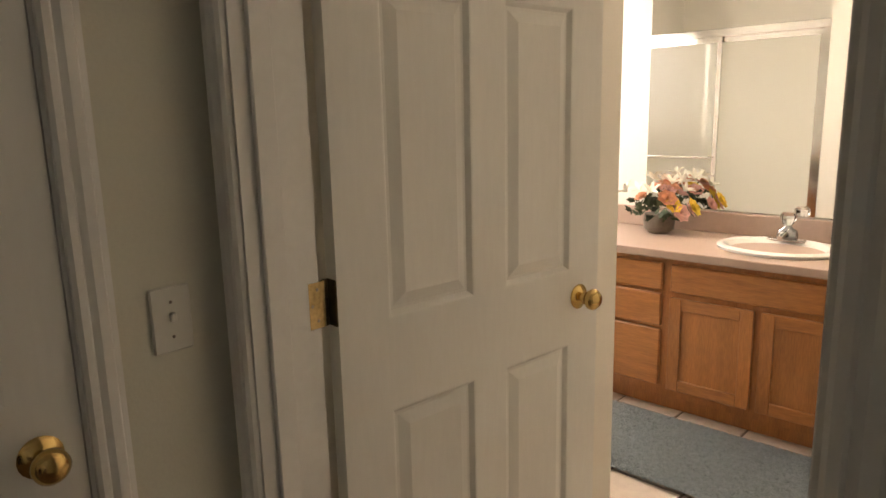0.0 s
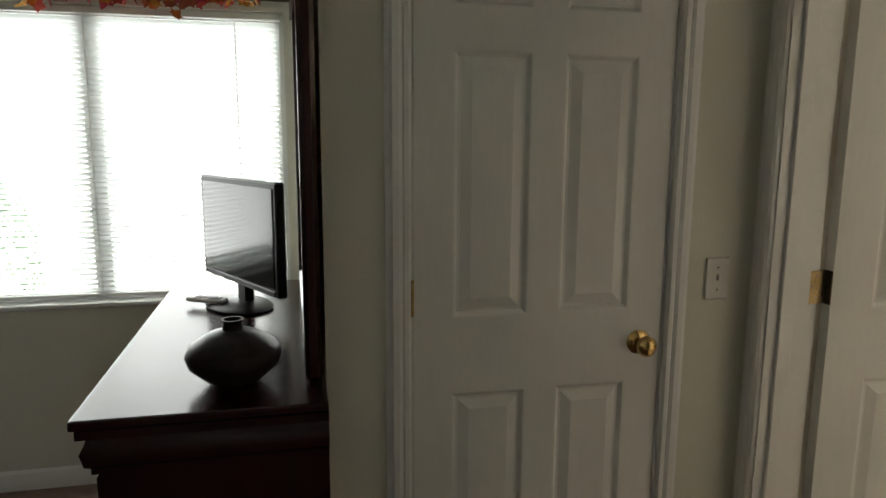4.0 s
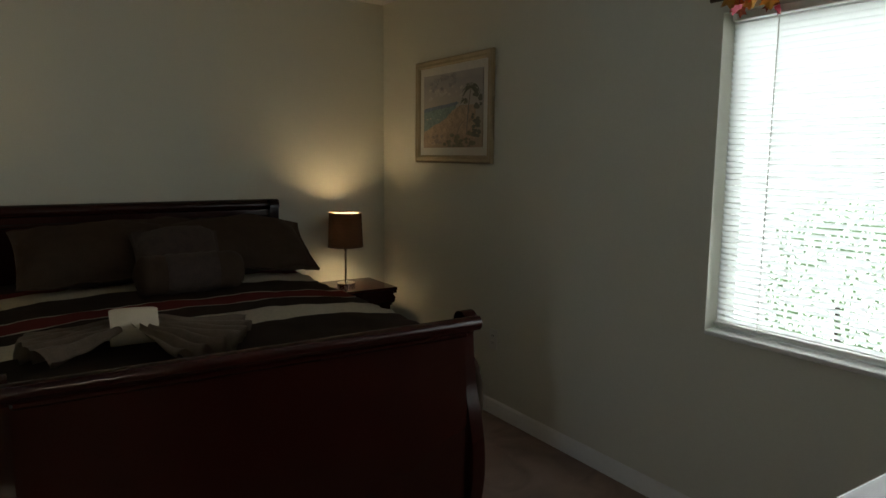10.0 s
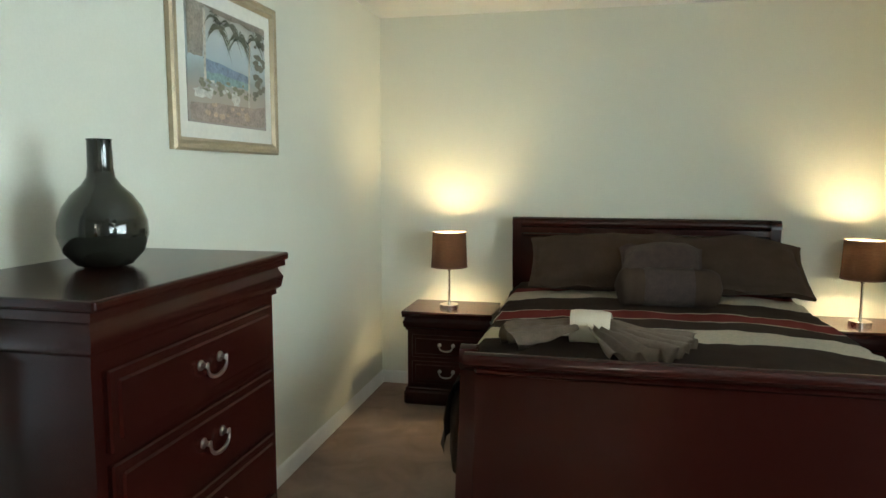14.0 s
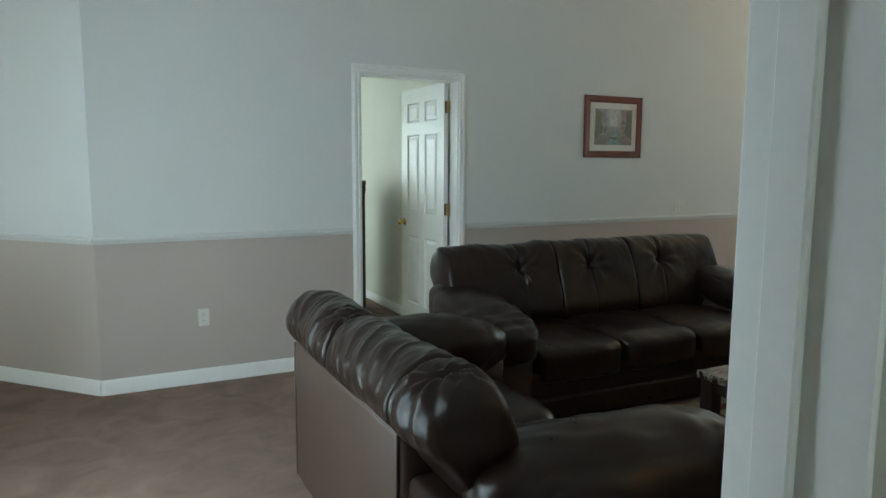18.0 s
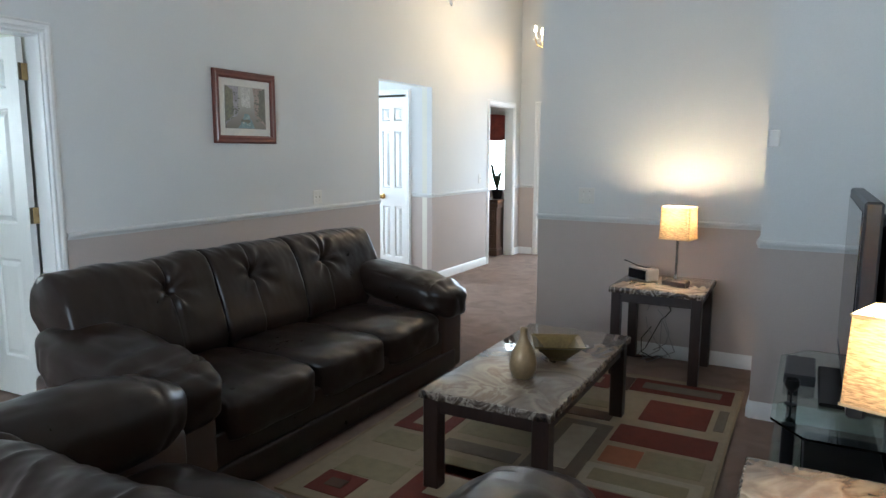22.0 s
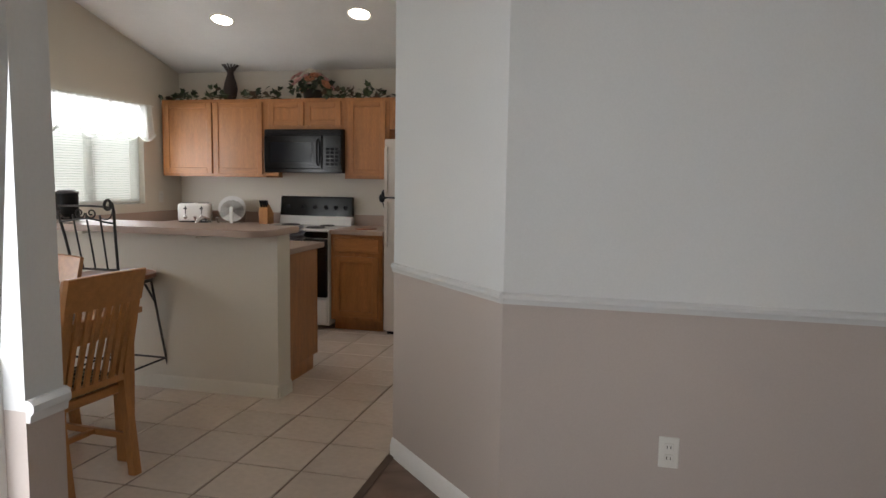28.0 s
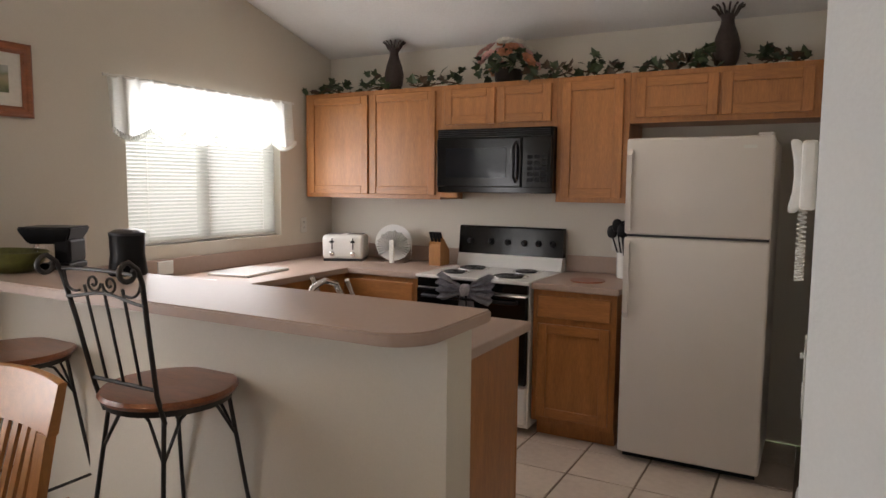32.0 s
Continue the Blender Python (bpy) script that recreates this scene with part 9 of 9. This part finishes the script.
# chandelier
ch = thing("chandelier", (0, 0, 0), "lit brass chandelier with clear glass panels", "chandelier")
zc = 1.74
for k in range(6):
    a0, a1 = radians(60 * k), radians(60 * k + 60)
    bm = bmesh.new()
    q = [(0.07 * math.cos(a0), 0.07 * math.sin(a0), 0.26), (0.07 * math.cos(a1), 0.07 * math.sin(a1), 0.26), (0.27 * math.cos(a1), 0.27 * math.sin(a1), 0.06), (0.27 * math.cos(a0), 0.27 * math.sin(a0), 0.06)]
    vs = [bm.verts.new(p) for p in q]
    bm.faces.new(vs)
    bmesh.ops.solidify(bm, geom=list(bm.faces), thickness=0.003)
    part("glass_pane", bm, GLASS, ch)
    bm = bmesh.new()
    vs = [bm.verts.new(p) for p in (q[3], q[2], (0.26 * math.cos(a1), 0.26 * math.sin(a1), -0.03), (0.26 * math.cos(a0), 0.26 * math.sin(a0), -0.03))]
    bm.faces.new(vs)
    bmesh.ops.solidify(bm, geom=list(bm.faces), thickness=0.003)
    part("glass_skirt", bm, GLASS, ch)
    bm = tube(bmesh.new(), [q[0], q[3], (0.26 * math.cos(a0), 0.26 * math.sin(a0), -0.03)], 0.005, 6)
    tube(bm, [q[3], q[2]], 0.005, 6)
    tube(bm, [q[0], q[1]], 0.005, 6)
    part("came", bm, BRASS, ch, smooth=60)
    part("arm", tube(bmesh.new(), [(0, 0, 0.02), (0.05 * math.cos(a0), 0.05 * math.sin(a0), -0.04), (0.11 * math.cos(a0), 0.11 * math.sin(a0), -0.05), (0.13 * math.cos(a0), 0.13 * math.sin(a0), 0.0)], 0.006, 8), BRASS, ch, smooth=60)
    part("candle", lathe(bmesh.new(), [(0.016, 0.0), (0.020, 0.006), (0.010, 0.01), (0.010, 0.06)], 12, m=Matrix.Translation((0.13 * math.cos(a0), 0.13 * math.sin(a0), 0))), IVORY, ch, smooth=40)
    part("flame_bulb", lathe(bmesh.new(), [(0.008, 0.06), (0.014, 0.08), (0.010, 0.105), (0.002, 0.125)], 12, m=Matrix.Translation((0.13 * math.cos(a0), 0.13 * math.sin(a0), 0))), glow_material("candle_glow", (1.0, 0.72, 0.35), 14), ch, smooth=60)
part("stem", lathe(bmesh.new(), [(0.012, -0.09), (0.03, -0.07), (0.012, -0.05), (0.012, 0.05), (0.03, 0.10), (0.012, 0.14), (0.012, 0.26), (0.075, 0.265), (0.07, 0.285), (0.03, 0.30), (0.022, 0.34), (0.034, 0.37), (0.012, 0.40)], 24), BRASS, ch, smooth=50)
bm = bmesh.new()
zt = vault(-3.22) - zc
k = 0
while 0.40 + 0.045 * k < zt - 0.03:
    z = 0.40 + 0.045 * k
    pts = [(0.012 * math.sin(t) if k % 2 else 0, 0 if k % 2 else 0.012 * math.sin(t), z + 0.026 - 0.028 * math.cos(t)) for t in [2 * math.pi * i / 10 for i in range(11)]]
    tube(bm, pts, 0.0028, 5, cap=False)
    k += 1
part("chain", bm, BRASS, ch, smooth=60)
part("canopy", lathe(bmesh.new(), [(0.02, zt - 0.06), (0.06, zt - 0.03), (0.065, zt)], 24), BRASS, ch, smooth=40)
ch.matrix_world = turned(3.10, -3.22, zc)
lamp_point("chandelier_bulbs", (3.10, -3.22, zc + 0.10), 14, (1.0, 0.72, 0.40), 0.08)

# ================= bathroom =================
VX = 4.10
van = thing("bathroom_vanity", (0, 0, 0), "honey oak bathroom vanity with drawers and doors", "vanity")
part("body", boxes((VX + 0.02, 4.675, 1.75, 3.62, 0.09, 0.755), (VX + 0.09, 4.675, 1.75, 3.62, 0.0, 0.09)), OAK, van)
for k, (z0, z1) in enumerate(((0.60, 0.73), (0.43, 0.585), (0.14, 0.415))):
    part("drawer_front", boxes((VX, VX + 0.02, 3.02, 3.40, z0, z1, 0.006)), OAK_H, van)
part("false_front", boxes((VX, VX + 0.02, 2.21, 2.98, 0.60, 0.73, 0.006)), OAK_H, van)
for y0, y1 in ((2.61, 2.98), (2.21, 2.58)):
    raised_door(van, y0, y1, 0.13, 0.575, 0.0, 1).matrix_basis = Matrix.Translation((VX + 0.02, 0, 0)) @ pose(0, 0, 0, 0, 0, 90)
top = thing("bathroom_countertop", (0, 0, 0), "rose-beige laminate vanity top with backsplash", "countertop")
part("slab", boxes((VX - 0.02, 4.678, 1.75, 3.64, 0.756, 0.794, 0.005), seg=2), LAMINATE, top)
part("backsplash", boxes((4.655, 4.677, 1.75, 3.64, 0.795, 0.90, 0.003)), LAMINATE, top)
sk = thing("bathroom_sink", (0, 0, 0), "white oval drop-in sink", "sink")
bm = lathe(bmesh.new(), [(0.25, 0.0), (0.255, 0.012), (0.235, 0.022), (0.205, 0.012), (0.17, -0.03), (0.06, -0.05), (0.0001, -0.05)], 40, close=False)
bmesh.ops.transform(bm, matrix=Matrix.Diagonal((0.82, 1, 1, 1)), verts=list(bm.verts))
part("basin", bm, ENAMEL_W, sk, smooth=50)
sk.matrix_world = turned(4.38, 2.62, 0.796)
fc = thing("bathroom_faucet", (0, 0, 0), "chrome faucet with one clear acrylic knob", "faucet")
part("base_plate", boxes((-0.026, 0.026, -0.085, 0.085, 0, 0.012, 0.005), seg=2), CHROME, fc, smooth=40)
part("body", lathe(bmesh.new(), [(0.044, 0.012), (0.046, 0.03), (0.040, 0.052), (0.022, 0.062), (0.018, 0.072)], 24), material("chrome_grey", (0.30, 0.31, 0.33), 0.22, metal=0.9, vary=0.1), fc, smooth=50)
part("spout", tube(bmesh.new(), [(-0.02, 0, 0.035), (-0.07, 0, 0.040), (-0.115, 0, 0.030)], [0.020, 0.015, 0.012], 10), CHROME, fc, smooth=60)
part("acrylic_knob", lathe(bmesh.new(), [(0.014, 0.070), (0.022, 0.080), (0.034, 0.105), (0.036, 0.122), (0.026, 0.135), (0.0001, 0.137)], 10), GLASS, fc, "clear faceted acrylic knob")
fc.matrix_world = turned(4.56, 2.63, 0.805)
structure(link("wall_mirror", boxes((4.668, 4.676, 1.80, 3.39, 0.91, 2.02)), MIRROR), "large frameless wall mirror above the vanity", "mirror")
bouquet("flower_bowl", (4.50, 3.23, 0.794), 0.162, [PEACH, PINK, YELLOW, PEACH], "peach, ivory and yellow artificial flowers in a bowl", 12, 15, material("bowl_bronze_grey", (0.13, 0.105, 0.08), 0.4, vary=0.3, scale=20), 0.078, 8, (0.85, 1.05, 1.10))
sd = thing("soap_dispenser", (0, 0, 0), "white and steel soap dispenser", "soap dispenser")
part("bottle", lathe(bmesh.new(), [(0.034, 0), (0.036, 0.01), (0.034, 0.11), (0.02, 0.125)], 20), ENAMEL_W, sd, smooth=40)
part("pump", tube(bmesh.new(), [(0, 0, 0.12), (0, 0, 0.16), (-0.05, 0, 0.165)], 0.007, 8), CHROME, sd, smooth=60)
sd.matrix_world = turned(4.54, 2.40, 0.794)
RUGB = material("bath_mat_sage", (0.36, 0.43, 0.45), 0.98, vary=0.3, scale=60, fine=300, bump=1.0, dist=0.01, sheen=0.4)
bm = bmesh.new()
nx, ny = 90, 160
g = []
for i in range(nx + 1):
    g.append([bm.verts.new((3.48 + 0.58 * i / nx, 2.18 + 1.05 * j / ny, 0.020 + 0.011 * noise.noise(Vector((i * 0.7, j * 0.7, 0))) + 0.006 * noise.noise(Vector((i * 0.2, j * 0.2, 3))))) for j in range(ny + 1)])
for i in range(nx):
    for j in range(ny):
        bm.faces.new((g[i][j], g[i + 1][j], g[i + 1][j + 1], g[i][j + 1])).smooth = True
bmesh.ops.solidify(bm, geom=list(bm.faces), thickness=0.016)
ob = link("bath_mat", bm, RUGB)
tagged(ob, "fluffy sage grey bath mat in front of the vanity", "bath mat")
# sliding shower doors
FROST = glass_material("shower_glass_obscure", (0.96, 0.96, 0.92), 0.35)
sh = thing("shower_enclosure", (0, 0, 0), "sliding obscure glass shower doors in a chrome frame", "shower doors")
part("top_track", boxes((3.155, 3.215, 2.905, 4.395, 1.90, 1.955, 0.004)), CHROME, sh)
part("bottom_track", boxes((3.155, 3.215, 2.905, 4.395, 0.40, 0.43)), CHROME, sh)
for y in (2.905, 4.365):
    part("side_jamb", boxes((3.16, 3.21, y, y + 0.03, 0.43, 1.90)), CHROME, sh)
for y0, y1, x in ((2.94, 3.70, 3.170), (3.58, 4.36, 3.198)):
    door_ = part("sliding_door", boxes((x - 0.008, x + 0.008, y0, y0 + 0.028, 0.43, 1.90), (x - 0.008, x + 0.008, y1 - 0.028, y1, 0.43, 1.90), (x - 0.008, x + 0.008, y0 + 0.028, y1 - 0.028, 0.43, 0.46), (x - 0.008, x + 0.008, y0 + 0.028, y1 - 0.028, 1.865, 1.90)), CHROME, sh, "chrome framed sliding panel")
    g_ = part("door_glass", boxes((x - 0.003, x + 0.003, y0 + 0.02, y1 - 0.02, 0.45, 1.88)), FROST, door_)
    g_.visible_shadow = False
part("towel_bar", tube(bmesh.new(), [(3.21, 3.60, 1.07), (3.245, 3.61, 1.07), (3.245, 4.33, 1.07), (3.21, 4.34, 1.07)], 0.009, 8), CHROME, sh, smooth=60)
part("tub", boxes((1.985, 3.16, 2.905, 4.395, 0.0, 0.40, 0.02)), ENAMEL_W, sh)
# light bar over the mirror
lb = thing("vanity_light", (0, 0, 0), "brass vanity light bar with round bulbs, lit", "wall light")
part("bar", boxes((4.63, 4.678, 2.0, 3.1, 2.08, 2.17, 0.006)), BRASS, lb)
for k in range(5):
    part("globe_bulb", lathe(bmesh.new(), [(0.012, -0.02), (0.03, 0.0), (0.045, 0.035), (0.045, 0.055), (0.028, 0.085), (0.004, 0.095)], 18, m=Matrix.Translation((4.63, 2.1 + 0.225 * k, 2.125)) @ pose(0, 0, 0, 0, -90, 0)), glow_material("globe_glow", (1.0, 0.84, 0.60), 12), lb, smooth=60)
lamp_point("vanity_light_bulbs", (4.45, 2.55, 2.10), 52, (1.0, 0.86, 0.66), 0.12)

# ---- floor tiles, each a piece of the floor ----
def tiles(parent, x0, x1, y0, y1, pitch, ox, oy, skip=None):
    g = 0.005
    bm = bmesh.new()
    box(bm, g, pitch - g, g, pitch - g, -0.008, 0.0, bevel=0.0025)
    me = bpy.data.meshes.new("tile")
    bm.to_mesh(me)
    bm.free()
    me.materials.append(TILE)
    slab = bpy.data.objects[parent]
    i0, i1 = math.floor((x0 - ox) / pitch), math.ceil((x1 - ox) / pitch)
    j0, j1 = math.floor((y0 - oy) / pitch), math.ceil((y1 - oy) / pitch)
    for i in range(i0, i1):
        for j in range(j0, j1):
            a, b = ox + i * pitch, oy + j * pitch
            if a < x0 - 0.001 or a + pitch > x1 + 0.001 or b < y0 - 0.001 or b + pitch > y1 + 0.001:
                xa, xb, ya, yb = max(a, x0), min(a + pitch, x1), max(b, y0), min(b + pitch, y1)
                if xb - xa < 0.02 or yb - ya < 0.02:
                    continue
                bm = bmesh.new()
                box(bm, xa + g, xb - g, ya + g, yb - g, -0.008, 0.0, bevel=0.0025)
                o = link("tile", bm, TILE, slab)
                continue
            o = new("tile", me)
            o.parent = slab
            o.location = (a, b, 0)


tiles("floor_slab_kitchen", KW + 0.02, KE, KS, -1.2, 0.345, 2.61, -4.11)
tiles("floor_slab_bathroom", 1.93, 4.68, 0.9, 4.4, 0.30, 3.5, 2.63)
